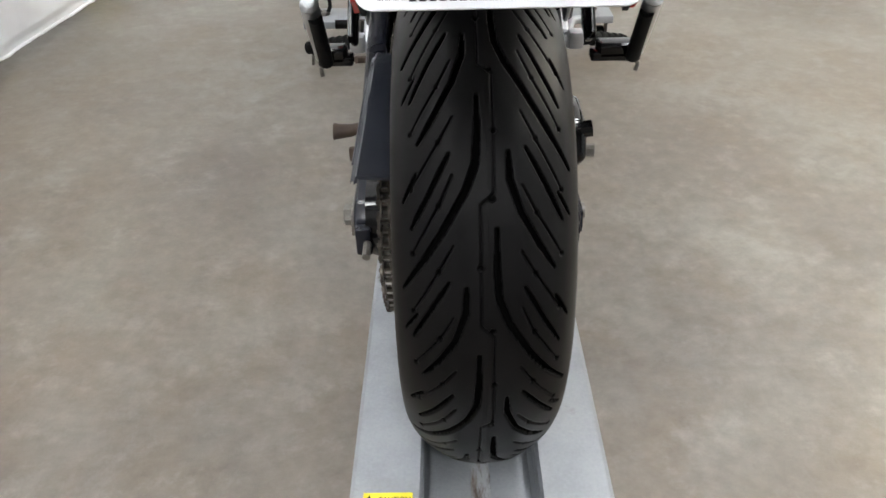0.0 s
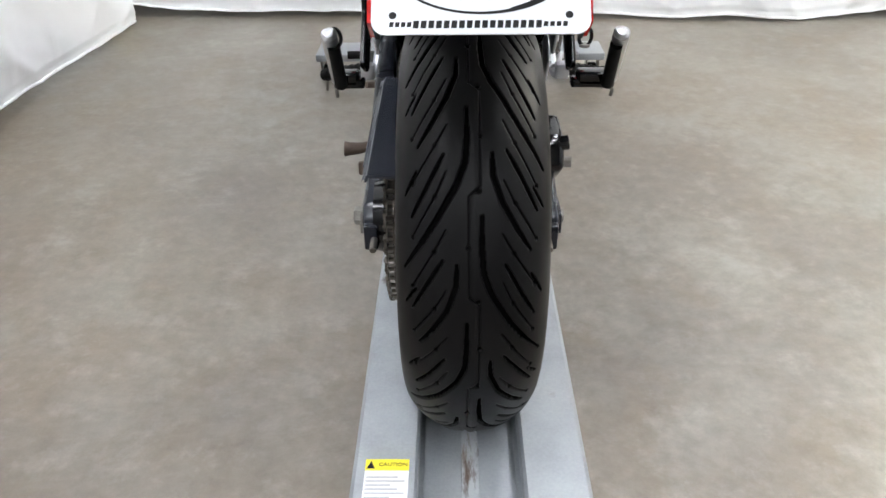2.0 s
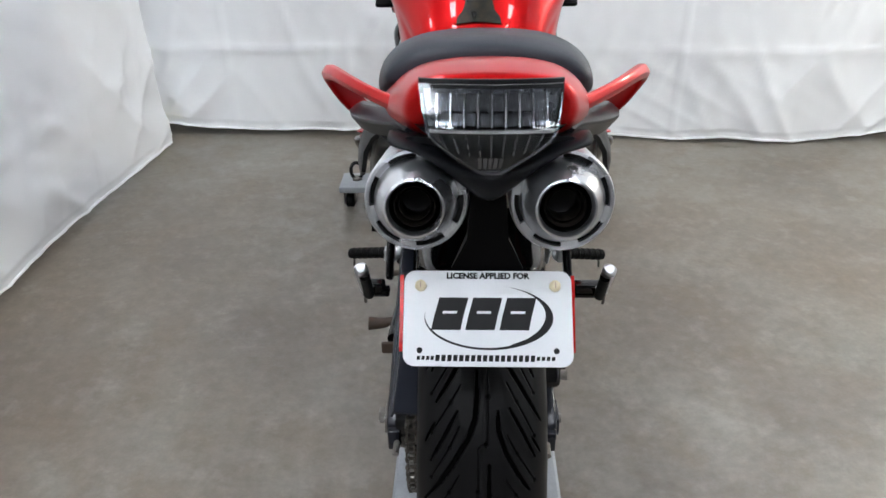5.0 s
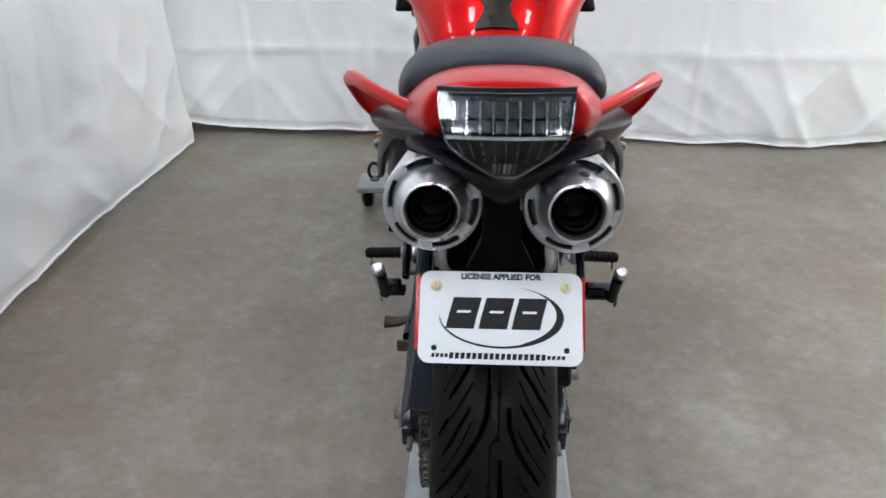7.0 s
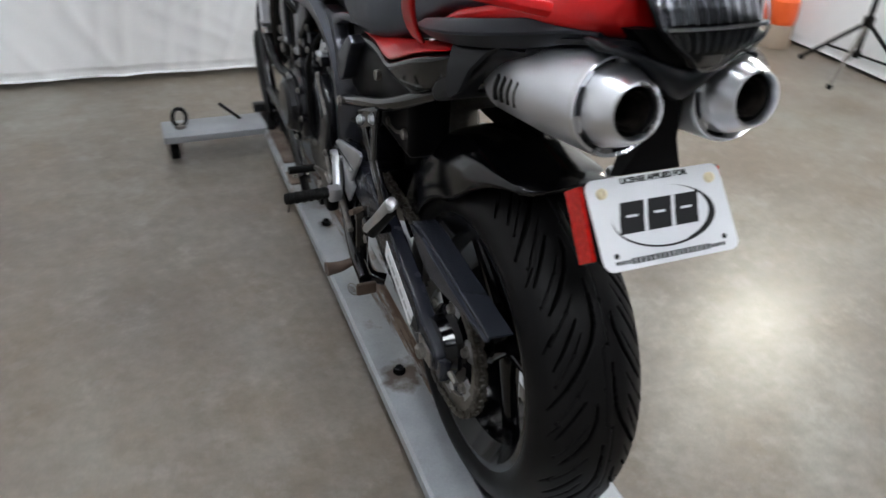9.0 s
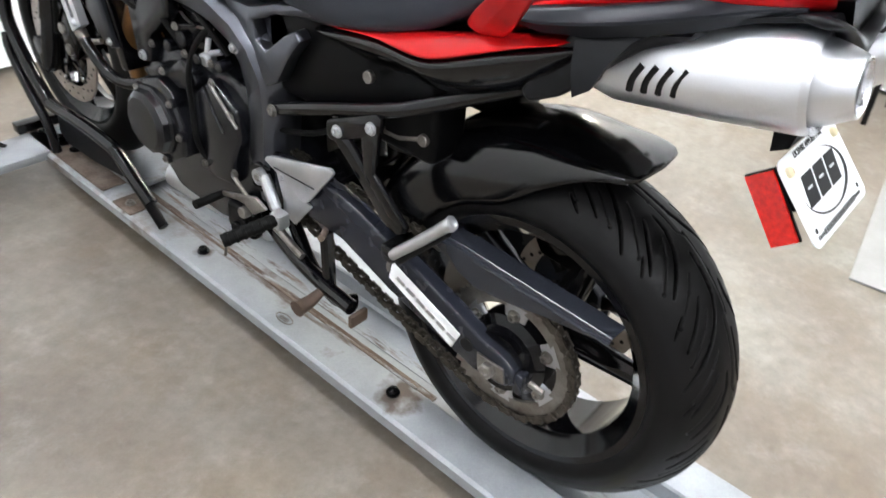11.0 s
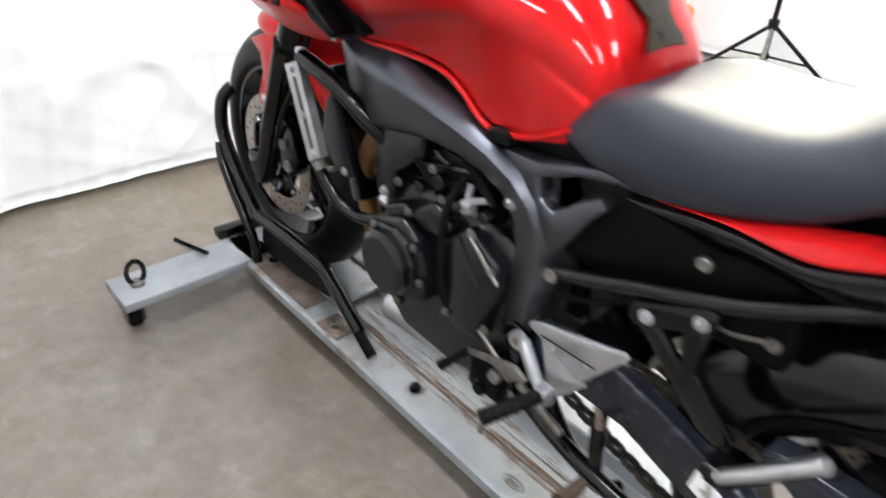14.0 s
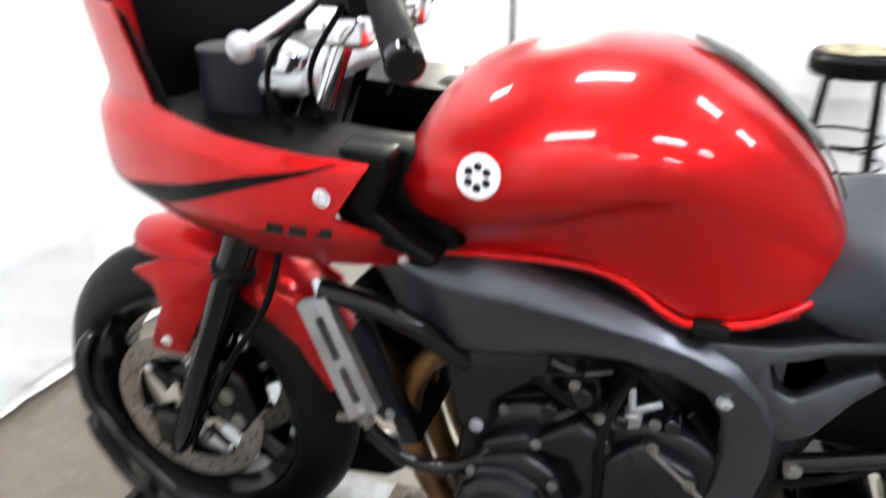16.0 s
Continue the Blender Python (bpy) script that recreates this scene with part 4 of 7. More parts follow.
TANK = [
    (0.458, [(0, 0.866), (0.05, 0.864), (0.085, 0.852), (0.105, 0.836), (0.112, 0.82), (0.114, 0.81), (0.112, 0.80)]),
    (0.492, [(0, 0.930), (0.06, 0.926), (0.105, 0.900), (0.122, 0.865), (0.129, 0.84), (0.133, 0.82), (0.130, 0.792)]),
    (0.55, [(0, 0.997), (0.07, 0.990), (0.125, 0.958), (0.150, 0.91), (0.157, 0.87), (0.160, 0.83), (0.157, 0.780)]),
    (0.62, [(0, 1.043), (0.08, 1.036), (0.15, 1.0), (0.188, 0.955), (0.188, 0.905), (0.184, 0.84), (0.178, 0.776)]),
    (0.67, [(0, 1.060), (0.085, 1.052), (0.165, 1.012), (0.206, 0.970), (0.200, 0.918), (0.190, 0.862), (0.184, 0.806)]),
    (0.72, [(0, 1.067), (0.09, 1.060), (0.178, 1.018), (0.228, 0.972), (0.211, 0.906), (0.194, 0.872), (0.188, 0.836)]),
    (0.78, [(0, 1.067), (0.09, 1.059), (0.182, 1.018), (0.245, 0.966), (0.228, 0.884), (0.205, 0.862), (0.190, 0.839)]),
    (0.84, [(0, 1.054), (0.09, 1.047), (0.180, 1.01), (0.252, 0.955), (0.240, 0.866), (0.212, 0.848), (0.190, 0.834)]),
    (0.895, [(0, 1.036), (0.085, 1.03), (0.170, 0.998), (0.242, 0.948), (0.236, 0.866), (0.21, 0.842), (0.19, 0.826)]),
    (0.94, [(0, 1.004), (0.08, 0.998), (0.155, 0.972), (0.217, 0.932), (0.217, 0.874), (0.2, 0.846), (0.185, 0.83)]),
    (0.968, [(0, 0.955), (0.07, 0.95), (0.13, 0.938), (0.178, 0.912), (0.18, 0.882), (0.17, 0.86), (0.155, 0.845)]),
]
def shouldered(y, pts):
    """The bulge of a tank section ends in a fold above the knee recess."""
    k = max(0.0, min(1.0, (y - 0.56) / 0.12, (0.975 - y) / 0.06))
    (x3, z3), (x4, z4) = pts[3], pts[4]
    return pts[:4] + [(x3 * (1 - 0.02 * k), z3 + (z4 - z3) * 0.60), (x3 * (1 - 0.05 * k) + (x4 - x3) * 0.5 * (1 - k), z3 + (z4 - z3) * 0.86), (x4 - 0.012 * k, z4)] + pts[5:]


def undercut(y, x, z):
    """The flanks draw in towards the frame."""
    f = max(0.0, min(1.0, (0.945 - z) / 0.10))
    return x - 0.036 * f * f * (3 - 2 * f) * float(np.interp(y, (0.50, 0.62, 0.70, 0.92, 0.968), (0.0, 0.6, 1.0, 1.0, 0.5)))


TANK = [(y, [(undercut(y, x, z), z) for x, z in shouldered(y, pts)]) for y, pts in TANK]
TANK = [(y, pts + [(pts[-1][0] + 0.004, pts[-1][1] - 0.008), (pts[-1][0] - 0.02, pts[-1][1] - 0.012)]) for y, pts in TANK]
tank = soft(part("fuel_tank", halfloft(TANK), red, BIKE, "glossy red fuel tank"), 3)
# raised lip along the lower edge
LIP = [(0.497, 0.806), (0.525, 0.791), (0.56, 0.779), (0.615, 0.771), (0.648, 0.782), (0.68, 0.803), (0.72, 0.821), (0.78, 0.826), (0.86, 0.822), (0.93, 0.818), (0.958, 0.832)]
for sx in (-1, 1):
    part("tank_lip", tube([(sx * float(np.interp(y, (0.497, 0.55, 0.62, 0.68, 0.78, 0.92, 0.958), (0.136, 0.157, 0.162, 0.158, 0.158, 0.156, 0.150))), y, z) for y, z in LIP], 0.0052, 10, 6), red, tank)
    badge = part("tank_badge", disc((sx * 0.2500, 0.838, 0.954), (sx * 1.0, 0.0, 0.18), 0.0228, 0.008, 40), silverfilm, tank, "round silver-white badge")
    for k in range(6):
        a = k * math.pi / 3
        ax = Vector((sx * 1.0, 0.0, 0.18)).normalized()
        u = ax.cross(Vector((0, 1, 0))).normalized()
        w = Vector((0, 1, 0))
        part("badge_window", disc(Vector((sx * 0.2500, 0.838, 0.954)) + ax * 0.0035 + 0.0108 * (math.cos(a) * u + math.sin(a) * w), ax, 0.0046, 0.0025, 10), ink, badge)
part("tank_base", box(-0.135, 0.135, 0.44, 0.70, 0.755, 0.800, 0.01, 2), plastic, tank)
part("tank_mount", box(-0.174, -0.148, 0.575, 0.615, 0.762, 0.779, 0.004), rubber2, tank, "black rubber mount")
# dark tank pad along the ridge, in two pieces
def ribbon(points, widths, lift, material, name, parent, label=""):
    """A strip on the tank's centre line."""
    bm = bmesh.new()
    rows = []
    for (y, z), w in zip(points, widths):
        rows.append([bm.verts.new((w * k / 4, y, z + lift - 0.012 * (w * k / 4 / 0.07) ** 2)) for k in range(-4, 5)])
    for a, b in zip(rows, rows[1:]):
        for i in range(8):
            bm.faces.new((a[i], a[i + 1], b[i + 1], b[i]))
    r = bmesh.ops.extrude_face_region(bm, geom=bm.faces[:])
    bmesh.ops.translate(bm, vec=(0, -0.001, 0.002), verts=[v for v in r["geom"] if isinstance(v, bmesh.types.BMVert)])
    return part(name, bm, material, parent, label)


padmat = mat("tank_pad", (0.030, 0.021, 0.008), (0.004, 0.004, 0.003), 0.30, 0, 55, 200, 0.05, spec=0.25)
ribbon([(0.4705, 0.893), (0.4755, 0.903), (0.482, 0.914), (0.491, 0.930), (0.503, 0.946), (0.53, 0.974), (0.56, 1.002), (0.60, 1.031), (0.64, 1.050), (0.655, 1.055)], [0.042, 0.040, 0.029, 0.0245, 0.034, 0.042, 0.040, 0.034, 0.022, 0.006], 0.0045, padmat, "tank_pad", tank, "dark protective tank pad with a flared lower end")

# ---- seat ----
SEAT = [
    (0.535, [(0, 0.828), (0.05, 0.826), (0.085, 0.820), (0.125, 0.810), (0.143, 0.803), (0.138, 0.796), (0, 0.79)]),
    (0.515, [(0, 0.842), (0.05, 0.838), (0.085, 0.828), (0.118, 0.812), (0.135, 0.80), (0.128, 0.786), (0, 0.78)]),
    (0.47, [(0, 0.862), (0.06, 0.862), (0.11, 0.864), (0.146, 0.852), (0.157, 0.80), (0.145, 0.765), (0, 0.755)]),
    (0.42, [(0, 0.868), (0.07, 0.872), (0.122, 0.882), (0.158, 0.872), (0.166, 0.80), (0.150, 0.745), (0, 0.735)]),
    (0.34, [(0, 0.870), (0.08, 0.874), (0.138, 0.876), (0.168, 0.848), (0.165, 0.785), (0.15, 0.765), (0, 0.76)]),
    (0.26, [(0, 0.878), (0.085, 0.882), (0.145, 0.876), (0.168, 0.845), (0.16, 0.797), (0.15, 0.786), (0, 0.785)]),
    (0.205, [(0, 0.892), (0.085, 0.896), (0.14, 0.892), (0.163, 0.862), (0.155, 0.812), (0.145, 0.803), (0, 0.80)]),
    (0.165, [(0, 0.922), (0.07, 0.922), (0.12, 0.912), (0.148, 0.878), (0.148, 0.828), (0.14, 0.82), (0, 0.815)]),
    (0.115, [(0, 0.962), (0.06, 0.962), (0.105, 0.948), (0.136, 0.908), (0.14, 0.868), (0.132, 0.855), (0, 0.85)]),
    (0.05, [(0, 0.986), (0.06, 0.984), (0.105, 0.972), (0.136, 0.942), (0.140, 0.898), (0.13, 0.885), (0, 0.88)]),
    (-0.04, [(0, 1.001), (0.06, 0.999), (0.10, 0.990), (0.129, 0.966), (0.136, 0.928), (0.126, 0.916), (0, 0.915)]),
    (-0.09, [(0, 1.007), (0.055, 1.005), (0.093, 0.997), (0.120, 0.976), (0.127, 0.946), (0.116, 0.934), (0, 0.935)]),
    (-0.118, [(0, 1.006), (0.05, 1.002), (0.088, 0.994), (0.114, 0.975), (0.117, 0.962), (0.106, 0.953), (0, 0.952)]),
    (-0.128, [(0, 1.000), (0.045, 0.996), (0.08, 0.989), (0.104, 0.972), (0.106, 0.966), (0.096, 0.961), (0, 0.96)]),
]
soft(part("seat", halfloft([(y, pts) for y, pts in SEAT]), seatvinyl, BIKE, "stepped dark grey vinyl seat"), 2)

# ---- tail ----
TAIL = [
    (0.12, [(0, 0.83), (0.06, 0.83), (0.10, 0.832), (0.13, 0.836), (0.138, 0.826), (0.12, 0.812), (0, 0.80)]),
    (0.03, [(0, 0.885), (0.06, 0.888), (0.105, 0.898), (0.138, 0.905), (0.144, 0.885), (0.12, 0.862), (0, 0.85)]),
    (-0.06, [(0, 0.945), (0.06, 0.945), (0.10, 0.944), (0.124, 0.936), (0.134, 0.912), (0.11, 0.895), (0, 0.885)]),
    (-0.13, [(0, 0.993), (0.05, 0.992), (0.088, 0.982), (0.112, 0.956), (0.120, 0.930), (0.10, 0.912), (0, 0.905)]),
    (-0.19, [(0, 1.012), (0.05, 1.010), (0.086, 0.996), (0.105, 0.968), (0.108, 0.944), (0.085, 0.928), (0, 0.92)]),
    (-0.245, [(0, 1.009), (0.045, 1.008), (0.074, 1.002), (0.085, 0.982), (0.086, 0.958), (0.068, 0.942), (0, 0.935)]),
    (-0.258, [(0, 1.009), (0.042, 1.008), (0.070, 1.004), (0.080, 0.984), (0.078, 0.962), (0.060, 0.948), (0, 0.94)]),
]
tail = soft(part("tail_cowl", halfloft(TAIL), red, BIKE, "glossy red tail cowl"), 2)
for sx in (-1, 1):
    # blade-shaped handle: (upper edge, lower edge, distance from the centre plane)
    HS = [((0.118, 0.842), (0.072, 0.838), 0.150), ((0.100, 0.862), (0.044, 0.854), 0.166), ((0.078, 0.883), (0.024, 0.876), 0.182), ((0.046, 0.911), (0.006, 0.899), 0.194), ((0.014, 0.938), (-0.008, 0.924), 0.203), ((-0.008, 0.951), (-0.023, 0.936), 0.205),
          ((-0.03, 0.958), (-0.040, 0.942), 0.196), ((-0.075, 0.963), (-0.079, 0.947), 0.176), ((-0.115, 0.963), (-0.115, 0.947), 0.152), ((-0.15, 0.962), (-0.15, 0.946), 0.124), ((-0.178, 0.963), (-0.178, 0.946), 0.102), ((-0.20, 0.963), (-0.20, 0.945), 0.085)]
    lp = []
    for k, (u, l, x) in enumerate(HS):
        u0, _, x0 = HS[max(0, k - 1)]
        u1, _, x1 = HS[min(len(HS) - 1, k + 1)]
        out = Vector((u0[0] - u1[0], x1 - x0 if k > 3 else 0.0)).normalized()
        lp.append([Vector((sx * (x + o * out.x), u[0] + (l[0] - u[0]) * f + o * min(0.0, -out.y) * -1, u[1] + (l[1] - u[1]) * f)) for f, o in ((0.03, -0.010), (0.0, -0.009), (0.0, -0.003), (0.03, 0.0), (0.48, 0.004), (0.52, 0.004), (0.97, 0.0), (1.0, -0.003), (1.0, -0.009), (0.5, -0.010))])
    soft(part("grab_handle", rings(lp), red, BIKE, "glossy red passenger grab handle"), 2)
    # lofted side panel and the red cover above it: (y, upper edge, lower edge, distance from the centre plane)
    PS = [(0.412, 0.752, 0.744, 0.148), (0.33, 0.768, 0.734, 0.154), (0.28, 0.778, 0.731, 0.159), (0.235, 0.783, 0.739, 0.164), (0.20, 0.784, 0.746, 0.169), (0.163, 0.786, 0.744, 0.174), (0.128, 0.799, 0.748, 0.178), (0.05, 0.834, 0.778, 0.181), (0.0, 0.852, 0.806, 0.177), (-0.03, 0.862, 0.834, 0.166), (-0.052, 0.870, 0.864, 0.154)]
    soft(part("side_panel", rings([[(sx * (x - 0.05), y, zt + 0.012 * max(0.0, min(1.0, (y - 0.18) / 0.05))), (sx * (x - 0.006), y, zt + 0.003), (sx * x, y, zt - 0.003), (sx * (x - 0.002), y, (2 * zt + zb) / 3), (sx * (x - 0.028), y, zb + 0.002), (sx * (x - 0.034), y, zb), (sx * (x - 0.07), y, zb + 0.004)] for y, zt, zb, x in PS]), black, BIKE, "glossy black pointed side panel"), 1)
    RS = [(0.380, 0.770, 0.765, 0.149), (0.31, 0.787, 0.778, 0.155), (0.258, 0.796, 0.786, 0.160), (0.236, 0.802, 0.787, 0.164), (0.205, 0.810, 0.788, 0.169), (0.163, 0.821, 0.789, 0.173), (0.123, 0.833, 0.803, 0.176), (0.07, 0.849, 0.828, 0.178), (0.01, 0.864, 0.854, 0.174), (-0.03, 0.870, 0.866, 0.166)]
    soft(part("side_cover", rings([[(sx * (x - 0.06), y, zt - 0.004), (sx * (x - 0.026), y, zt), (sx * (x - 0.018), y, zt - 0.002), (sx * (x - 0.004), y, zb + 0.010 * min(1.0, (zt - zb) / 0.02)), (sx * x, y, zb + 0.002), (sx * (x - 0.004), y, zb), (sx * (x - 0.06), y, zb)] for y, zt, zb, x in RS]), red, BIKE, "red pointed side cover"), 1)
    # ridged upper band, and the prong that sweeps down in front of the silencer
    FS = [(0.036, 0.889, 0.874, 0.178), (0.0, 0.900, 0.874, 0.177), (-0.05, 0.913, 0.881, 0.167), (-0.10, 0.927, 0.893, 0.149), (-0.15, 0.941, 0.908, 0.124), (-0.20, 0.954, 0.928, 0.099), (-0.232, 0.956, 0.936, 0.085)]
    cowl = part("side_fairing", rings([[(sx * (x - 0.05), y, zt - 0.002), (sx * (x - 0.016), y, zt), (sx * (x - 0.010), y, zt - 0.003), (sx * x, y, zt - 0.45 * (zt - zb)), (sx * x, y, zt - 0.55 * (zt - zb)), (sx * (x - 0.012), y, zb), (sx * (x - 0.05), y, zb + 0.002)] for y, zt, zb, x in FS]), grey, BIKE, "dark grey tail side fairing", sharp=30)
    prong = part("fairing_prong", plate([(-0.03, 0.886), (-0.10, 0.900), (-0.155, 0.910), (-0.150, 0.900), (-0.10, 0.876), (-0.074, 0.852), (-0.025, 0.802), (0.01, 0.785), (0.022, 0.798), (-0.004, 0.842)], sx * 0.07, sx * 0.143, 0.007, 3), shroudgrey, cowl)
    for v in prong.data.vertices:
        if abs(v.co.x) > 0.1:
            v.co.x *= float(np.interp(v.co.y, (-0.28, -0.2, -0.1, 0.0, 0.07, 0.11, 0.2), (0.56, 0.66, 0.90, 1.08, 1.18, 1.15, 0.98)))
    # arched shroud over the silencer
    lp = []
    for k in range(13):
        f = k / 12
        c = Vector((sx * 0.073, -0.045 - 0.225 * f, 0.837 + 0.048 * f))
        r = float(np.interp(f, (0, 0.2, 0.4, 1.0), (0.085, 0.071, 0.062, 0.059)))
        up, side = Vector((0, 0.21, 0.978)), Vector((sx, 0, 0))
        a0 = float(np.interp(f, (0, 0.1, 0.2, 0.4, 1.0), (-14, -8, 22, 52, 82)))
        arc = [radians(a0 + (168 - a0) * m / 14) for m in range(15)]
        outer = [c + (r + 0.006) * (math.cos(a) * side + math.sin(a) * up) for a in arc]
        inner = [c + r * (math.cos(a) * side + math.sin(a) * up) for a in reversed(arc)]
        lp.append(outer + inner)
    part("silencer_shroud", rings(lp), shroudgrey, BIKE, "dark grey plastic shroud over the silencer")
# dark band that dips in a V under the tail lamp
lp = []
for k in range(-10, 11):
    x = 0.0102 * k
    hi = float(np.interp(abs(x), (0, 0.034, 0.058, 0.075, 0.102), (0.919, 0.931, 0.941, 0.947, 0.952)))
    lo = float(np.interp(abs(x), (0, 0.012, 0.024, 0.052, 0.072, 0.102), (0.882, 0.886, 0.898, 0.920, 0.932, 0.938)))
    y = -0.268 + 1.5 * x * x
    lp.append([(x, y + 0.004, hi), (x, y - 0.010, hi - 0.004), (x, y - 0.014, (hi + lo) / 2), (x, y - 0.006, lo + 0.002), (x, y + 0.006, lo), (x, y + 0.03, lo + 0.006), (x, y + 0.03, hi - 0.006)])
soft(part("lamp_shroud", rings(lp), shroudgrey, BIKE, "dark grey shroud dipping in a V under the lamp"), 1)
under = part("undertail", halfloft([(0.20, [(0, 0.80), (0.09, 0.80), (0.10, 0.76), (0.09, 0.71), (0, 0.70)]), (0.05, [(0, 0.87), (0.09, 0.87), (0.10, 0.82), (0.06, 0.77), (0, 0.76)]),
                                    (-0.10, [(0, 0.94), (0.10, 0.935), (0.07, 0.90), (0.02, 0.83), (0, 0.82)]), (-0.20, [(0, 0.955), (0.09, 0.95), (0.05, 0.925), (0.018, 0.87), (0, 0.86)]), (-0.265, [(0, 0.955), (0.07, 0.962), (0.05, 0.944), (0.012, 0.906), (0, 0.898)])]), plastic, BIKE, "black plastic undertail")

# ---- tail lamp ----
TLP = [(-0.067, 1.006), (0.067, 1.006), (0.064, 0.985), (0.058, 0.964), (0.030, 0.943), (0.010, 0.927), (-0.010, 0.927), (-0.030, 0.943), (-0.058, 0.964), (-0.064, 0.985)]
def lampface(poly, lift, thick, inset=1.0):
    """A slab on the back of the tail, bulging in the middle of its height."""
    bm = bmesh.new()
    cz = 0.97
    def at(x, z, out):
        x, z = x * inset, cz + (z - cz) * inset
        f = (1.006 - z) / 0.079
        y = -0.276 - 0.034 * math.sin(min(1, max(0, f)) * 2.35) - out + 1.2 * x * x
        return Vector((x, y, z))
    def fine(poly):
        out = []
        for (xa, za), (xb, zb) in zip(poly, poly[1:] + poly[:1]):
            n = max(1, int(math.hypot(xb - xa, zb - za) / 0.012))
            out += [(xa + (xb - xa) * k / n, za + (zb - za) * k / n) for k in range(n)]
        return out
    p = fine(poly)
    # rows from side to side, so that the face can curve
    zs = sorted({round(z, 5) for _, z in poly}, reverse=True)
    rows = []
    zz = [zs[0] + (zs[-1] - zs[0]) * k / 10 for k in range(11)]
    for z in zz:
        xs = []
        for (xa, za), (xb, zb) in zip(poly, poly[1:] + poly[:1]):
            if min(za, zb) - 1e-9 <= z <= max(za, zb) + 1e-9 and abs(za - zb) > 1e-9:
                xs.append(xa + (xb - xa) * (z - za) / (zb - za))
        if len(xs) < 2:
            xs = [x for x, q in poly if abs(q - z) < 1e-4]
        rows.append((min(xs), max(xs), z))
    faces = []
    for out in (lift, lift + thick):
        faces.append([[bm.verts.new(at(a + (b - a) * k / 12, z, out)) for k in range(13)] for a, b, z in rows])
    for g in faces:
        for r0, r1 in zip(g, g[1:]):
            for k in range(12):
                bm.faces.new((r0[k], r0[k + 1], r1[k + 1], r1[k]))
    g0, g1 = faces
    loop0 = g0[0] + [r[-1] for r in g0[1:]] + g0[-1][-2::-1] + [r[0] for r in g0[-2:0:-1]]
    loop1 = g1[0] + [r[-1] for r in g1[1:]] + g1[-1][-2::-1] + [r[0] for r in g1[-2:0:-1]]
    n = len(loop0)
    for k in range(n):
        bm.faces.new((loop0[k], loop0[(k + 1) % n], loop1[(k + 1) % n], loop1[k]))
    return bm


lampdark = mat("lamp_inside", (0.022, 0.024, 0.029), (0.006, 0.007, 0.008), 0.24, 0.35, 90, 300, 0.2)
lampcell = mat("lamp_cell", (0.17, 0.175, 0.19), (0.03, 0.032, 0.035), 0.16, 0.95, 160, 300, 0.1)
tl = part("tail_lamp", lampface(TLP, -0.016, 0.004, 1.02), plastic, BIKE, "clear-lens tail lamp with rows of reflector cells")
part("reflector_shell", lampface([(-0.063, 1.000), (0.063, 1.000), (0.058, 0.972), (-0.058, 0.972)], -0.011, 0.002), lampdark, tl, "dark silvery reflector")
part("lower_reflector", lampface([(-0.056, 0.968), (0.056, 0.968), (0.026, 0.945), (0.009, 0.933), (-0.009, 0.933), (-0.026, 0.945)], -0.011, 0.002), plastic, tl, "dark lower half")
for k in range(-4, 5):
    top, low = 0.0118 * k, 0.0052 * k
    zl = float(np.interp(abs(low), (0.0, 0.010, 0.021), (0.947, 0.947, 0.952)))
    part("lens_flute", lampface([(top - 0.0010, 0.966), (top + 0.0010, 0.966), (top * 0.72 + low * 0.28 + 0.0007, zl), (top * 0.72 + low * 0.28 - 0.0007, zl)], -0.008, 0.002), lampdark, tl)
for k in range(8):
    x = -0.044 + 0.0126 * k
    part("lamp_cell", lampface([(x - 0.0050, 0.997), (x + 0.0050, 0.997), (x + 0.0048, 0.985), (x - 0.0048, 0.985)], -0.009, 0.003), lampcell, tl)
    part("lamp_cell", lampface([(x - 0.0042, 0.983), (x + 0.0042, 0.983), (x + 0.0040, 0.974), (x - 0.0040, 0.974)], -0.009, 0.003), lampcell, tl)
for k in range(5):
    part("plate_light", lampface([(-0.0125 + 0.005 * k, 0.945), (-0.0085 + 0.005 * k, 0.945), (-0.0090 + 0.0046 * k, 0.933), (-0.0120 + 0.0046 * k, 0.933)], -0.008, 0.003), lampcell, tl)
for k in range(9):
    x = -0.0503 + 0.0126 * k
    part("cell_divider", lampface([(x - 0.0009, 0.998), (x + 0.0009, 0.998), (x + 0.0008, 0.973), (x - 0.0008, 0.973)], -0.007, 0.003), chrome, tl)
part("lens_rib", lampface([(-0.060, 0.9715), (0.060, 0.9715), (0.0595, 0.9685), (-0.0595, 0.9685)], -0.006, 0.003), chrome, tl, "bright horizontal rib")
for sx in (-1, 1):
    def edge_at(x, z):
        f = (1.006 - z) / 0.079
        return Vector((sx * x, -0.276 - 0.034 * math.sin(min(1, max(0, f)) * 2.35) + 1.2 * x * x + 0.001, z))
    part("lens_edge", tube([edge_at(0.064, 0.998), edge_at(0.0615, 0.982), edge_at(0.056, 0.966), edge_at(0.042, 0.954), edge_at(0.028, 0.944), edge_at(0.009, 0.930), edge_at(0.0, 0.929)], 0.0011, 6, 5), lampcell, tl)
part("lens", lampface(TLP, 0.0, 0.0022), lens, tl, "clear lens").visible_shadow = False

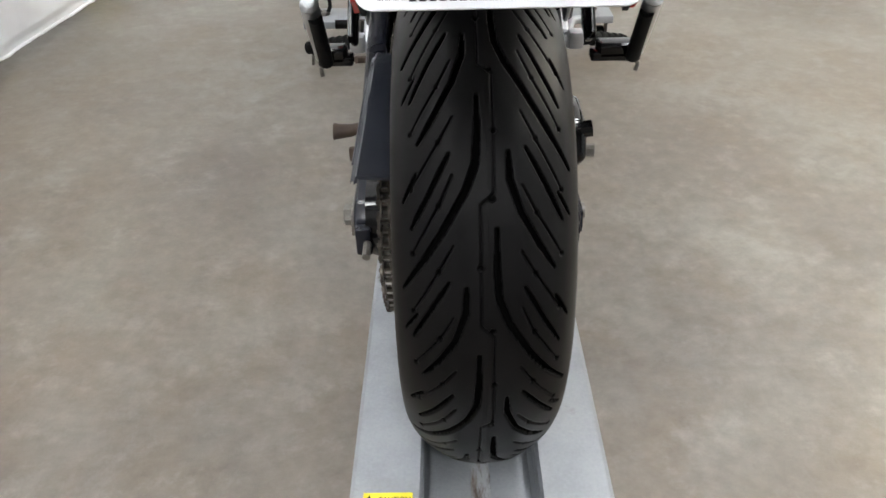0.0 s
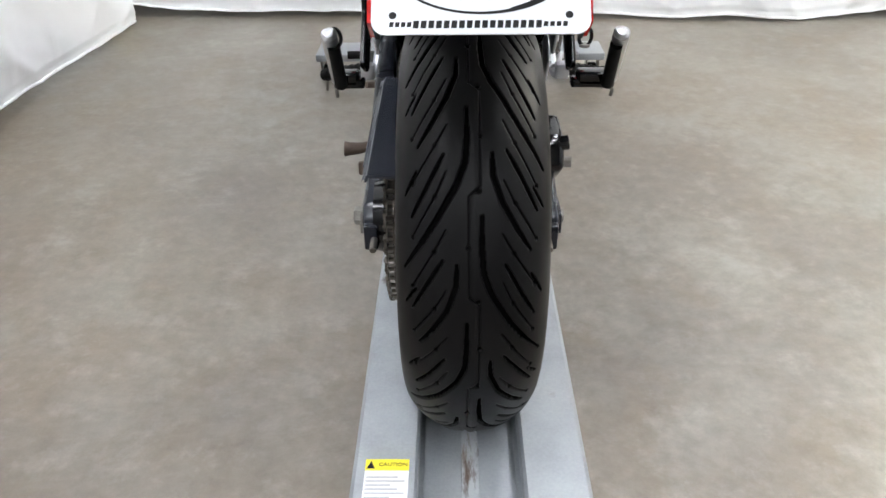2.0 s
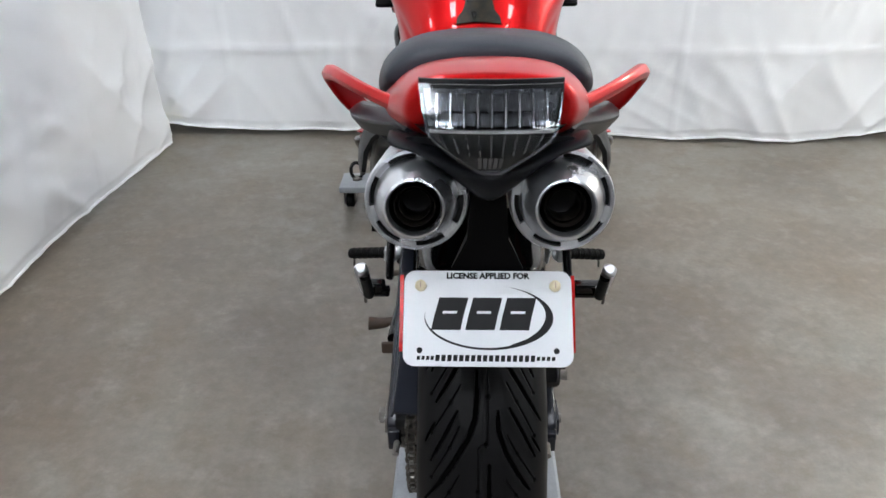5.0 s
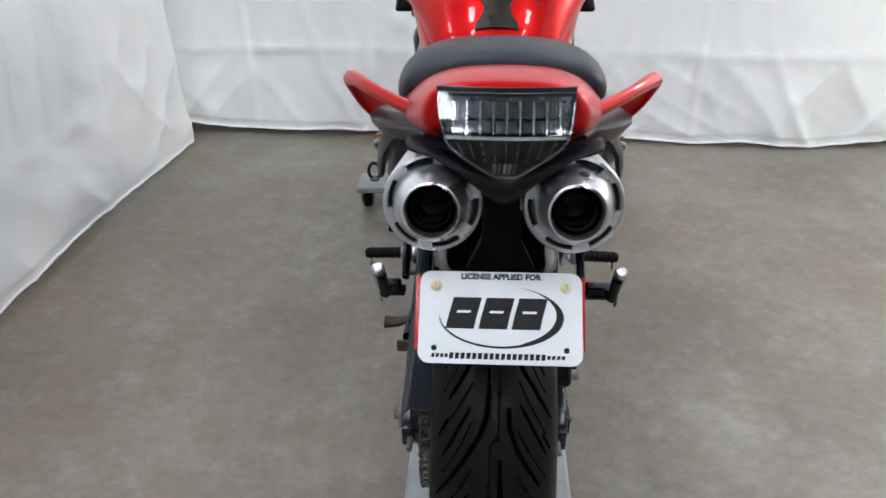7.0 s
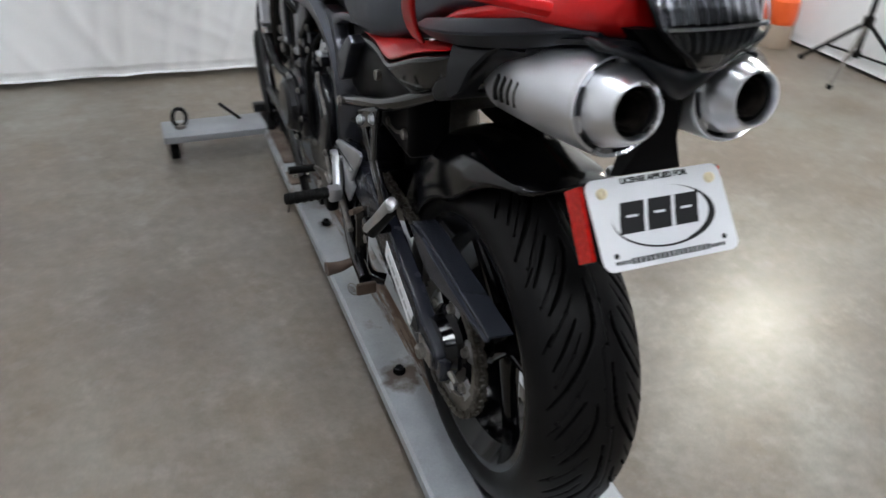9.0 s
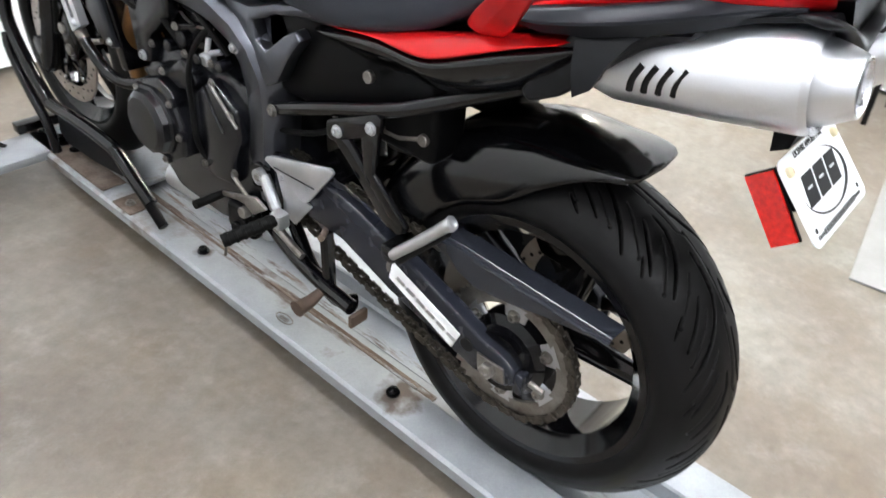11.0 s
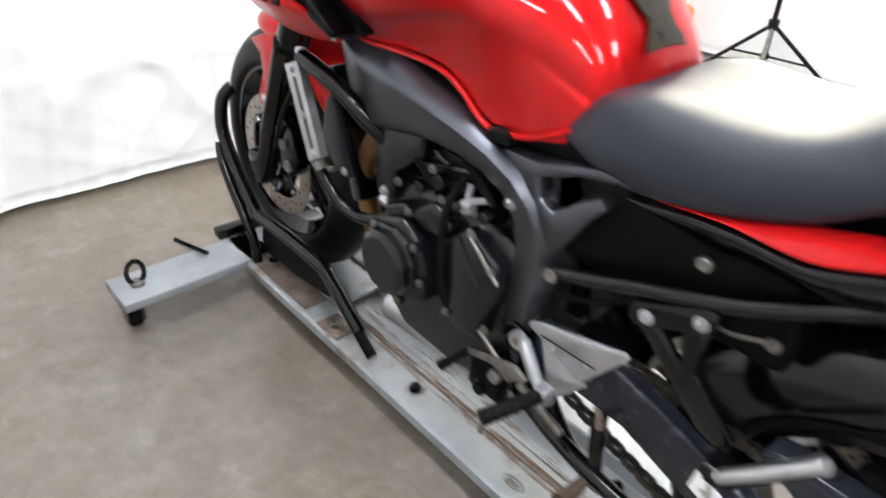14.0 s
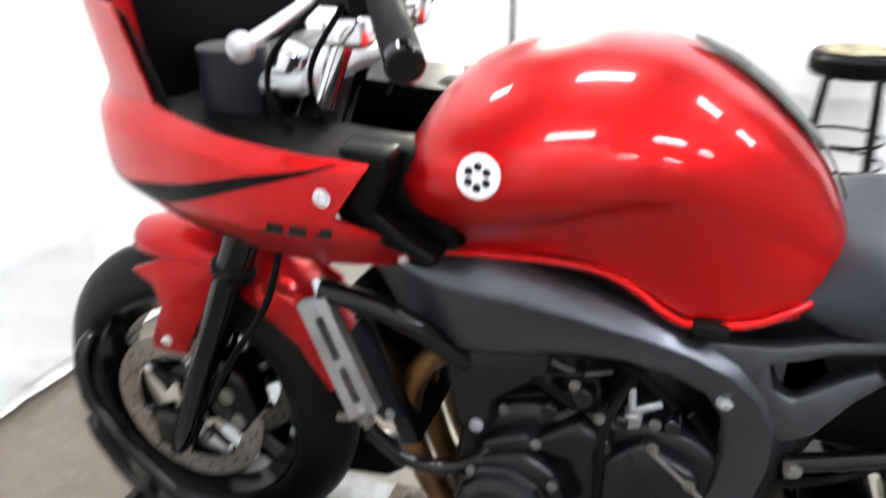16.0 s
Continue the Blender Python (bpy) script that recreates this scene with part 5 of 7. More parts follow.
# ---- silencers ----
AX = Vector((0, -0.9781, 0.2079))
sootsteel = mat("sooty_steel", (0.030, 0.024, 0.020), (0.008, 0.007, 0.006), 0.40, 0.8, 60, 400, 0.1)
def silencer(sx):
    c = Vector((sx * 0.073, -0.263, 0.884))
    s = part("silencer", spin([(-0.24, 0.0), (-0.24, 0.036), (-0.21, 0.046), (-0.10, 0.0515), (-0.004, 0.0530), (0.0, 0.0525), (0.0, 0.0495), (-0.02, 0.0490)], 48, c, AX), satin, BIKE, "brushed silver silencer")
    part("rim", spin([(-0.006, 0.0528), (0.003, 0.0526), (0.006, 0.0512), (0.004, 0.0478), (-0.010, 0.0474), (-0.010, 0.050)], 56, c, AX, True), conesteel, s, "bright rolled rim")
    part("end_cone", spin([(-0.012, 0.0425), (0.002, 0.0428), (0.007, 0.0424), (0.022, 0.0372), (0.036, 0.0312), (0.0400, 0.0296), (0.0408, 0.0275), (0.038, 0.0256), (0.03, 0.0252)], 56, c, AX), conesteel, s, "polished silver end cone")
    part("slot_ring", spin([(-0.006, 0.0480), (-0.002, 0.0480), (-0.002, 0.040), (-0.006, 0.040)], 40, c, AX, True), ink, s, "dark slotted gap")
    u, w = Vector((1, 0, 0)), AX.cross(Vector((1, 0, 0)))
    for k in range(6):
        a = radians(-sx * 18 + 60 * k)
        lp6 = []
        for j in range(5):
            g = a + radians(-11 + 5.5 * j)
            rd = math.cos(g) * u + math.sin(g) * w
            lp6.append([c + AX * h + rd * r for h, r in ((-0.004, 0.0420), (0.003, 0.0424), (0.0045, 0.0482), (-0.004, 0.0482))])
        part("tab", rings(lp6), conesteel, s)
    part("outlet_liner", spin([(0.037, 0.0256), (0.02, 0.0252), (-0.01, 0.026), (-0.03, 0.0)], 40, c, AX), ink, s, "sooty black outlet")
    for h, r in ((0.030, 0.0205), (0.022, 0.0165)):
        part("outlet_tip", spin([(h - 0.03, r), (h, r), (h + 0.001, r - 0.0006), (h, r - 0.0013), (h - 0.03, r - 0.0013)], 36, c, AX), sootsteel, s, "sooty inner pipe")
    for k in range(4):
        q = c + AX * (-0.170 + 0.017 * k)
        lo = q + sx * 0.0505 * Vector((0.93, 0, 0)) + Vector((0, 0, -0.006))
        part("louvre", tube([lo + AX * 0.006 + Vector((0, 0, 0.016)), lo - AX * 0.002, lo - AX * 0.004 + Vector((-sx * 0.003, 0, -0.014))], 0.0042, 8, 4), ink, s)
    return s


silencer(-1), silencer(1)

# ---- plate and hanger ----
PM = Matrix.Translation((0.0005, -0.2915, 0.7585)) @ Matrix.Rotation(radians(45.5), 4, "X")


def rounded(w, h, r, n=6):
    pts = []
    for cx, cy, a0 in ((w / 2 - r, h / 2 - r, 0), (-w / 2 + r, h / 2 - r, 90), (-w / 2 + r, -h / 2 + r, 180), (w / 2 - r, -h / 2 + r, 270)):
        pts += [(cx + r * math.cos(radians(a0 + 90 * k / n)), cy + r * math.sin(radians(a0 + 90 * k / n))) for k in range(n + 1)]
    return pts


def slab2d(pts, z0, z1, m):
    bm = bmesh.new()
    a = [bm.verts.new(m @ Vector((x, y, z0))) for x, y in pts]
    b = [bm.verts.new(m @ Vector((x, y, z1))) for x, y in pts]
    bm.faces.new(a[::-1])
    bm.faces.new(b)
    n = len(pts)
    for i in range(n):
        bm.faces.new((a[i], a[(i + 1) % n], b[(i + 1) % n], b[i]))
    return bm


lp_ = part("dealer_plate", slab2d(rounded(0.178, 0.102, 0.012), 0.0, 0.0016, PM), white, BIKE, "white dealer plate with black printing")
letters("LICENSE APPLIED FOR", 0.0088, PM @ pose(0, 0.0452, 0.0018), ink, lp_, label="black line of capitals", bold=0.0004, width=1.02)


def para(cx, cy, w, h, slant):
    return [(cx - w / 2 - slant, cy - h / 2), (cx + w / 2 - slant, cy - h / 2), (cx + w / 2 + slant, cy + h / 2), (cx - w / 2 + slant, cy + h / 2)]


def blob(name, pts, z=0.0017):
    return part(name, slab2d(pts, z, z + 0.0003, PM), ink, lp_)


for cx in (-0.040, -0.004, 0.032):
    for cy, h in ((0.0145, 0.0145), (-0.0042, 0.0175)):
        blob("emblem_block", para(cx + (cy - 0.0055) * 0.25, cy, 0.031, h, 0.0019))
    for dx in (-0.0115, 0.0115):
        blob("emblem_block", para(cx + dx, 0.0060, 0.008, 0.004, 0.0005))
sw_o, sw_i = [], []
for k in range(41):
    a = radians(78 - 268 * k / 40)
    f = math.sin(math.pi * min(1, k / 40)) ** 1.2 * (1.0 if k < 22 else 0.75)
    sw_o.append((0.001 + 0.068 * math.cos(a), 0.0005 + 0.0345 * math.sin(a)))
    sw_i.append((0.001 + (0.068 - 0.011 * f) * math.cos(a), 0.0005 + (0.0345 - 0.0035 * f) * math.sin(a)))
sb = bmesh.new()
so = [sb.verts.new(PM @ Vector((x, y, 0.0019))) for x, y in sw_o]
si = [sb.verts.new(PM @ Vector((x, y, 0.0019))) for x, y in sw_i]
for i in range(40):
    sb.faces.new((so[i], so[i + 1], si[i + 1], si[i]))
part("emblem_arc", sb, ink, lp_)
x = -0.0745
for k, w in enumerate([0.0042] * 4 + [0.0056] * 17 + [0.0046] * 4):
    h = 0.0042 if k < 4 or k > 20 else 0.0066
    blob("print_bar", para(x + w / 2, -0.0425, w * 0.8, h, 0.0003))
    x += w + 0.0006
for px in (-0.0715, 0.0715):
    scr = part("plate_screw", spin([(0, 0.0), (0.0, 0.0062), (0.004, 0.0058), (0.006, 0.003), (0.006, 0)], 20, PM @ Vector((px, 0.0345, 0.0016)), PM.to_3x3() @ Vector((0, 0, 1))), nylon, lp_, "ivory nylon screw")
    part("screw_slot", slab2d(para(px, 0.0345, 0.0014, 0.006, 0), 0.0074, 0.0079, PM), tan, scr)
    part("plate_hole", slab2d([(px + 0.0032 * math.cos(2 * math.pi * k / 12), -0.0345 + 0.0032 * math.sin(2 * math.pi * k / 12)) for k in range(12)], 0.0014, 0.0019, PM), ink, lp_)
part("plate_bracket", slab2d(rounded(0.172, 0.05, 0.006), -0.006, -0.001, PM @ pose(0, 0.02, 0)), plastic, BIKE, "black plate bracket")
part("plate_hanger", rings([[(-0.018, -0.18, 0.86), (0.018, -0.18, 0.86), (0.018, -0.255, 0.885), (-0.018, -0.255, 0.885)], [(-0.022, -0.225, 0.825), (0.022, -0.225, 0.825), (0.022, -0.258, 0.835), (-0.022, -0.258, 0.835)],
                                   [(-0.040, -0.236, 0.785), (0.040, -0.236, 0.785), (0.040, -0.254, 0.795), (-0.040, -0.254, 0.795)]]), plastic, BIKE, "black plastic plate hanger")
for sx in (-1, 1):
    bm = slab2d([(y, z) for y, z in [(-0.2335, 0.772), (-0.2855, 0.7075), (-0.308, 0.7265), (-0.2575, 0.791)]], 0, 0.004, Matrix(((0, 0, sx, sx * 0.0895), (1, 0, 0, 0), (0, 1, 0, 0), (0, 0, 0, 1))))
    rf = part("side_reflector", bm, reflectorred, BIKE, "red rectangular side reflector")
    bm = slab2d([(-0.232, 0.7725), (-0.2855, 0.7055), (-0.31, 0.7265), (-0.2575, 0.793)], 0, 0.004, Matrix(((0, 0, sx, sx * 0.0855), (1, 0, 0, 0), (0, 1, 0, 0), (0, 0, 0, 1))))
    part("reflector_back", bm, plastic, rf, "black backing")

# ---- hugger ----
lp = []
for k in range(19):
    a = radians(109 - 97 * k / 18)
    d = Vector((0, math.cos(a), math.sin(a)))
    f = k / 18
    e = min(1.0, f / 0.38)
    e = e * e * (3 - 2 * e)
    w = 0.056 + 0.038 * min(1, f / 0.25) ** 0.6
    drop = 0.012 + 0.098 * e
    r = 0.352 - 0.004 * f + 0.010 * max(0, 1 - f / 0.15)
    prof = [(-w - 0.006, r - drop), (-w - 0.003, r - drop * 0.42), (-w * 0.82, r - min(0.012, drop * 0.3)), (-w * 0.5, r), (0, r + 0.004), (w * 0.5, r), (w * 0.82, r - min(0.012, drop * 0.3)), (w + 0.003, r - drop * 0.42), (w + 0.006, r - drop)]
    inn = [(x * 0.97, q - 0.004) for x, q in reversed(prof)]
    lp.append([RA + Vector((x, 0, 0)) + d * q for x, q in prof + inn])
soft(part("rear_hugger", rings(lp), sheen, BIKE, "satin black rear mudguard over the tyre"), 1)

# ---- swingarm and chain guard ----
for sx in (-1, 1):
    xo = 0.150 if sx < 0 else 0.126
    bm = plate([(0.50, 0.50), (0.40, 0.508), (0.343, 0.503), (0.276, 0.487), (0.17, 0.452), (0.076, 0.417), (0.028, 0.398), (-0.020, 0.388), (-0.040, 0.374), (-0.042, 0.346), (-0.02, 0.333), (0.032, 0.330), (0.074, 0.341), (0.215, 0.377), (0.327, 0.418), (0.50, 0.425)],
               sx * (xo - 0.030), sx * xo, 0.006, 3)
    arm = part("swingarm_beam", bm, swingpaint, BIKE, "black swingarm beam")
    part("adjuster_plate", plate([(0.026, 0.374), (-0.024, 0.372), (-0.030, 0.345), (0.020, 0.340)], sx * xo, sx * (xo + 0.005), 0.002, 2), steel if sx < 0 else swingpaint, arm, "bare metal chain adjuster plate")
    part("beam_hole", disc((sx * (xo + 0.0004), 0.048, 0.372), (1, 0, 0), 0.012, 0.003, 20), ink, arm, "dark hole in the beam")
    part("end_cap", box(*sorted((sx * (xo - 0.022), sx * (xo - 0.003))), -0.056, -0.040, 0.334, 0.372, 0.003), swingpaint, arm)
    if sx < 0:
        part("axle_nut", spin([(0, 0), (0, 0.0135), (0.009, 0.0135), (0.011, 0.011), (0.011, 0.006), (0.008, 0.005), (0.008, 0)], 6, (sx * (xo + 0.005), 0, 0.358), (sx, 0, 0)), steel, arm, "worn axle nut")
    part("adjuster_bolt", tube([(sx * (xo - 0.018), -0.06, 0.355), (sx * (xo - 0.018), -0.085, 0.353)], 0.005, 8, 0), steel, arm)
    if sx < 0:
        st = part("silver_label", plate([(0.208, 0.440), (0.062, 0.383), (0.076, 0.348), (0.214, 0.405)], -xo - 0.0012, -xo - 0.0002, 0, 1), silverfilm, arm, "silver-white warning label")
        for k in range(6):
            f = k / 5
            part("text_line", plate([(0.195 - 0.11 * f, 0.418 - 0.044 * f), (0.178 - 0.11 * f, 0.4115 - 0.044 * f), (0.182 - 0.11 * f, 0.404 - 0.044 * f), (0.199 - 0.11 * f, 0.4105 - 0.044 * f)], -xo - 0.0016, -xo - 0.0011, 0, 1), alu, st)
part("swingarm_bridge", box(-0.13, 0.13, 0.36, 0.46, 0.43, 0.50, 0.012, 3), black, BIKE, "black swingarm cross piece")
guardpaint = mat("chain_guard_paint", (0.0170, 0.0190, 0.0255), (0.0160, 0.0178, 0.0240), 0.26, 0, 30, 400, 0.0, 0.01, spec=0.42)
GS = [(0.150, 0.510, 0.500), (0.128, 0.516, 0.490), (0.095, 0.5175, 0.472), (0.06, 0.516, 0.462), (0.0, 0.513, 0.470), (-0.05, 0.5105, 0.481), (-0.10, 0.508, 0.489), (-0.14, 0.506, 0.496), (-0.157, 0.505, 0.500)]
cg = part("chain_guard", rings([[(-0.1262, y, zb), (-0.1285, y, zb), (-0.1300, y, zt - 0.008), (-0.1292, y, zt - 0.005), (-0.1250, y, zt - 0.004), (-0.1242, y, zt), (-0.1225, y, zt + 0.001), (-0.0860, y, zt - 0.002), (-0.0860, y, zt - 0.005), (-0.1220, y, zt - 0.003), (-0.1228, y, zt - 0.007), (-0.1265, y, zt - 0.009)] for y, zt, zb in GS]), guardpaint, BIKE, "dark blue-grey folded chain guard", sharp=18)
part("guard_rib", tube([(-0.1300, 0.072, 0.5090), (-0.1302, 0.0, 0.5055), (-0.1300, -0.122, 0.4995)], 0.0016, 8, 4), guardpaint, cg)

# ---- frame ----
SPAR = [((1.005, 0.822), (1.012, 0.772), 0.150), ((0.955, 0.834), (0.968, 0.716), 0.168), ((0.90, 0.832), (0.915, 0.682), 0.177), ((0.845, 0.824), (0.862, 0.684), 0.180), ((0.796, 0.811), (0.795, 0.700), 0.181), ((0.731, 0.793), (0.74, 0.710), 0.181),
        ((0.659, 0.774), (0.685, 0.710), 0.179), ((0.606, 0.757), (0.63, 0.700), 0.175), ((0.554, 0.733), (0.588, 0.678), 0.170), ((0.515, 0.703), (0.568, 0.645), 0.166), ((0.487, 0.662), (0.562, 0.60), 0.162),
        ((0.482, 0.610), (0.566, 0.54), 0.157), ((0.492, 0.54), (0.578, 0.49), 0.152), ((0.505, 0.46), (0.590, 0.43), 0.147), ((0.515, 0.39), (0.595, 0.38), 0.142)]
def spar(sx):
    loops = []
    for (uy, uz), (ly, lz), x in SPAR:
        u, l = Vector((0, uy, uz)), Vector((0, ly, lz))
        def at(f, xx):
            p = u + (l - u) * f
            return Vector((sx * xx, p.y, p.z))
        loops.append([at(0.0, x - 0.060), at(0.0, x - 0.034), at(0.02, x - 0.026), at(0.27, x - 0.004), at(0.32, x), at(0.38, x - 0.001), at(0.93, x - 0.010), at(0.985, x - 0.014), at(1.0, x - 0.024), at(1.0, x - 0.060)])
    return rings(loops)
for sx in (-1, 1):
    sp = part("frame_spar", spar(sx), framepaint, BIKE, "dark grey cast aluminium frame spar", sharp=50)
    part("engine_mount", plate([(0.915, 0.70), (0.906, 0.602), (0.900, 0.545), (0.850, 0.552), (0.846, 0.606), (0.775, 0.661), (0.772, 0.706), (0.85, 0.72)], sx * 0.125, sx * 0.156, 0.010, 4), engine, sp, "dark engine mount leg")
    part("frame_bolt", bolt((sx * 0.160, 0.567, 0.676), (sx, 0, 0), 0.0075, 0.008), alu, sp)
    part("mount_bolt", bolt((sx * 0.158, 0.868, 0.566), (sx, 0, 0), 0.0075, 0.007), alu, sp)
    # cast bridge up to the seat
    br = part("frame_bridge", plate([(0.60, 0.750), (0.53, 0.752), (0.47, 0.772), (0.38, 0.793), (0.38, 0.775), (0.468, 0.757), (0.489, 0.746), (0.527, 0.732), (0.520, 0.702), (0.497, 0.690), (0.452, 0.728), (0.424, 0.745), (0.411, 0.732), (0.438, 0.700), (0.470, 0.647), (0.50, 0.63), (0.55, 0.70)], sx * 0.120, sx * 0.156, 0.005, 2), framepaint, sp, "grey cast bridge to the seat rail")
    part("bridge_web", plate([(0.535, 0.745), (0.480, 0.757), (0.462, 0.722), (0.50, 0.665)], sx * 0.105, sx * 0.132, 0.003, 1), framepaint, sp)
    part("pivot_cap", disc((sx * 0.150, 0.535, 0.445), (1, 0, 0), 0.028, 0.012), black, sp)
    tb = part("seat_rail", tube([(sx * 0.145, 0.49, 0.594), (sx * 0.15, 0.35, 0.648), (sx * 0.15, 0.21, 0.70), (sx * 0.13, 0.08, 0.765), (sx * 0.10, -0.1, 0.86)], 0.012, 12, 6), black, BIKE, "black tubular seat rail")
    part("rail_bolt", bolt((sx * 0.158, 0.482, 0.597), (sx, 0, 0), 0.008, 0.006), steel, tb)
    part("rail_knob", disc((sx * 0.150, 0.272, 0.725), (1, 0, 0), 0.009, 0.01, 16), steel, tb)
    part("side_box", box(*sorted((sx * 0.06, sx * 0.132)), 0.16, 0.52, 0.62, 0.765, 0.012, 3), plastic, BIKE, "black plastic box under the seat")
    # passenger peg bracket
    pb = part("peg_bracket", plate([(0.347, 0.612), (0.347, 0.632), (0.338, 0.640), (0.243, 0.684), (0.232, 0.680), (0.234, 0.655), (0.258, 0.640), (0.335, 0.604)], sx * 0.153, sx * 0.165, 0.004, 2), black, BIKE, "black cast passenger peg bracket")
    part("arm", plate([(0.338, 0.612), (0.305, 0.628), (0.205, 0.535), (0.175, 0.515), (0.195, 0.502), (0.225, 0.512), (0.30, 0.582)], sx * 0.153, sx * 0.163, 0.004, 2), black, pb)
    part("arm", plate([(0.272, 0.640), (0.236, 0.662), (0.243, 0.585), (0.172, 0.525), (0.178, 0.512), (0.215, 0.532), (0.264, 0.575)], sx * 0.154, sx * 0.165, 0.004, 2), black, pb)
    part("bracket_bolt", bolt((sx * 0.165, 0.320, 0.627), (sx, 0, 0), 0.0075, 0.006), alu, pb)
    part("bracket_bolt", bolt((sx * 0.165, 0.250, 0.659), (sx, 0, 0), 0.0075, 0.006), alu, pb)
    pb0, pt0 = (0.197, 0.191) if sx < 0 else (0.216, 0.206)
    peg = part("passenger_peg", tube([(sx * pb0, 0.164, 0.502), (sx * (pb0 * 0.45 + pt0 * 0.55), 0.116, 0.552), (sx * pt0, 0.078, 0.594), (sx * (pt0 - 0.001), 0.073, 0.599)], (0.0110, 0.0118), 16, 6, 0.80), pegalu, pb, "folded bare aluminium passenger peg")
    part("peg_rubber", tube([(sx * (pb0 - 0.004), 0.158, 0.4965), (sx * (pt0 - 0.004), 0.081, 0.5815)], (0.0098, 0.0090), 12, 0), rubber2, peg, "black rubber pad")
    part("peg_tip", disc((sx * (pt0 - 0.001), 0.072, 0.600), (0, -0.64, 0.77), 0.0105, 0.008, 18, 0.45), pegalu, peg, "polished peg tip")
    part("peg_clevis", box(*sorted((sx * 0.158, sx * (pb0 + 0.008))), 0.160, 0.182, 0.488, 0.501, 0.003), black, pb)
    part("peg_joint", box(*sorted((sx * 0.166, sx * (pb0 + 0.006))), 0.160, 0.188, 0.490, 0.512, 0.005, 3), black, pb)
    part("peg_pin", tube([(sx * 0.180, 0.172, 0.488), (sx * (pb0 + 0.004), 0.170, 0.485), (sx * (pb0 + 0.005), 0.168, 0.472)], 0.003, 8, 4), steel, pb)
    # rider peg and heel guard
    hg = part("heel_guard", plate([(0.508, 0.496), (0.503, 0.504), (0.486, 0.513), (0.340, 0.553), (0.332, 0.547), (0.337, 0.538), (0.394, 0.464), (0.408, 0.456), (0.472, 0.484)], sx * 0.156, sx * 0.163, 0.003, 2), alu, BIKE, "bare aluminium heel guard plate")
    part("guard_groove", tube([(sx * 0.1632, 0.480, 0.494), (sx * 0.1632, 0.378, 0.498)], 0.0014, 6, 0), ink, hg)
    part("guard_lower", plate([(0.488, 0.488), (0.472, 0.484), (0.408, 0.456), (0.394, 0.450), (0.440, 0.392), (0.470, 0.402), (0.470, 0.43)], sx * 0.150, sx * 0.156, 0.003, 2), alu, hg)
    for q in ((0.461, 0.483), (0.396, 0.491)):
        part("guard_bolt", bolt((sx * 0.163, *q), (sx, 0, 0), 0.0055, 0.004), alu, hg)
    part("pivot_ring", spin([(-0.006, 0.008), (-0.006, 0.015), (0.006, 0.015), (0.006, 0.008)], 20, (sx * 0.162, 0.523, 0.456), closed=True), alu, hg)
    part("pivot_bolt", bolt((sx * 0.165, 0.523, 0.456), (sx, 0, 0), 0.007, 0.005), steel, hg)
    part("hanger_arm", join(tube([(sx * 0.158, 0.515, 0.458), (sx * 0.164, 0.495, 0.440), (sx * 0.168, 0.475, 0.415)], 0.011, 10, 6), tube([(sx * 0.168, 0.475, 0.415), (sx * 0.175, 0.450, 0.405), (sx * 0.185, 0.440, 0.412)], 0.009, 10, 6)), alu, hg)
    pg = part("footpeg", tube([(sx * 0.192, 0.444, 0.418), (sx * 0.235, 0.463, 0.406), (sx * 0.277, 0.481, 0.394)], 0.0125, 12, 4, 0.9), rubber2, hg, "black ribbed rubber footpeg")
    for k in range(6):
        f = (k + 0.5) / 6
        part("peg_rib", disc((sx * (0.197 + 0.078 * f), 0.446 + 0.034 * f, 0.4165 - 0.022 * f), (sx * 0.9, 0.37, -0.25), 0.0128, 0.006, 14), rubber2, pg)
    part("peg_clevis", box(*sorted((sx * 0.172, sx * 0.198)), 0.430, 0.456, 0.400, 0.430, 0.005), alu, hg)
    part("peg_feeler", tube([(sx * 0.270, 0.480, 0.386), (sx * 0.273, 0.482, 0.362)], 0.0025, 8, 0), steel, hg)
sl = part("shift_lever", plate([(0.475, 0.420), (0.505, 0.432), (0.565, 0.411), (0.612, 0.395), (0.612, 0.387), (0.56, 0.400), (0.535, 0.402), (0.515, 0.390)], -0.190, -0.182, 0.003, 2), steel, BIKE, "bare aluminium gear lever")
part("toe_rubber", tube([(-0.186, 0.609, 0.390), (-0.245, 0.607, 0.391)], 0.0085, 12, 0), rubber2, sl, "black toe rubber")
part("link_rod", tube([(-0.165, 0.545, 0.385), (-0.155, 0.64, 0.43)], 0.004, 8, 0), steel, sl)
part("lever_joint", disc((-0.188, 0.540, 0.384), (1, 0, 0), 0.011, 0.016, 16), steel, sl)
part("stand_switch", join(box(-0.178, -0.150, 0.535, 0.615, 0.312, 0.372, 0.010, 3), disc((-0.178, 0.58, 0.325), (1, 0, 0), 0.014, 0.014, 16), disc((-0.178, 0.555, 0.35), (1, 0, 0), 0.010, 0.014, 16)), plastic, sl, "black switch block behind the lever")
part("brake_pedal", tube([(0.172, 0.455, 0.415), (0.19, 0.54, 0.40), (0.21, 0.62, 0.385), (0.245, 0.625, 0.385)], 0.0075, 10, 5), alu, BIKE, "bare aluminium brake pedal")
ss = part("side_stand", tube([(-0.135, 0.535, 0.335), (-0.15, 0.45, 0.318), (-0.163, 0.36, 0.312), (-0.168, 0.28, 0.308)], 0.014, 12, 5), black, BIKE, "black side stand, folded up")
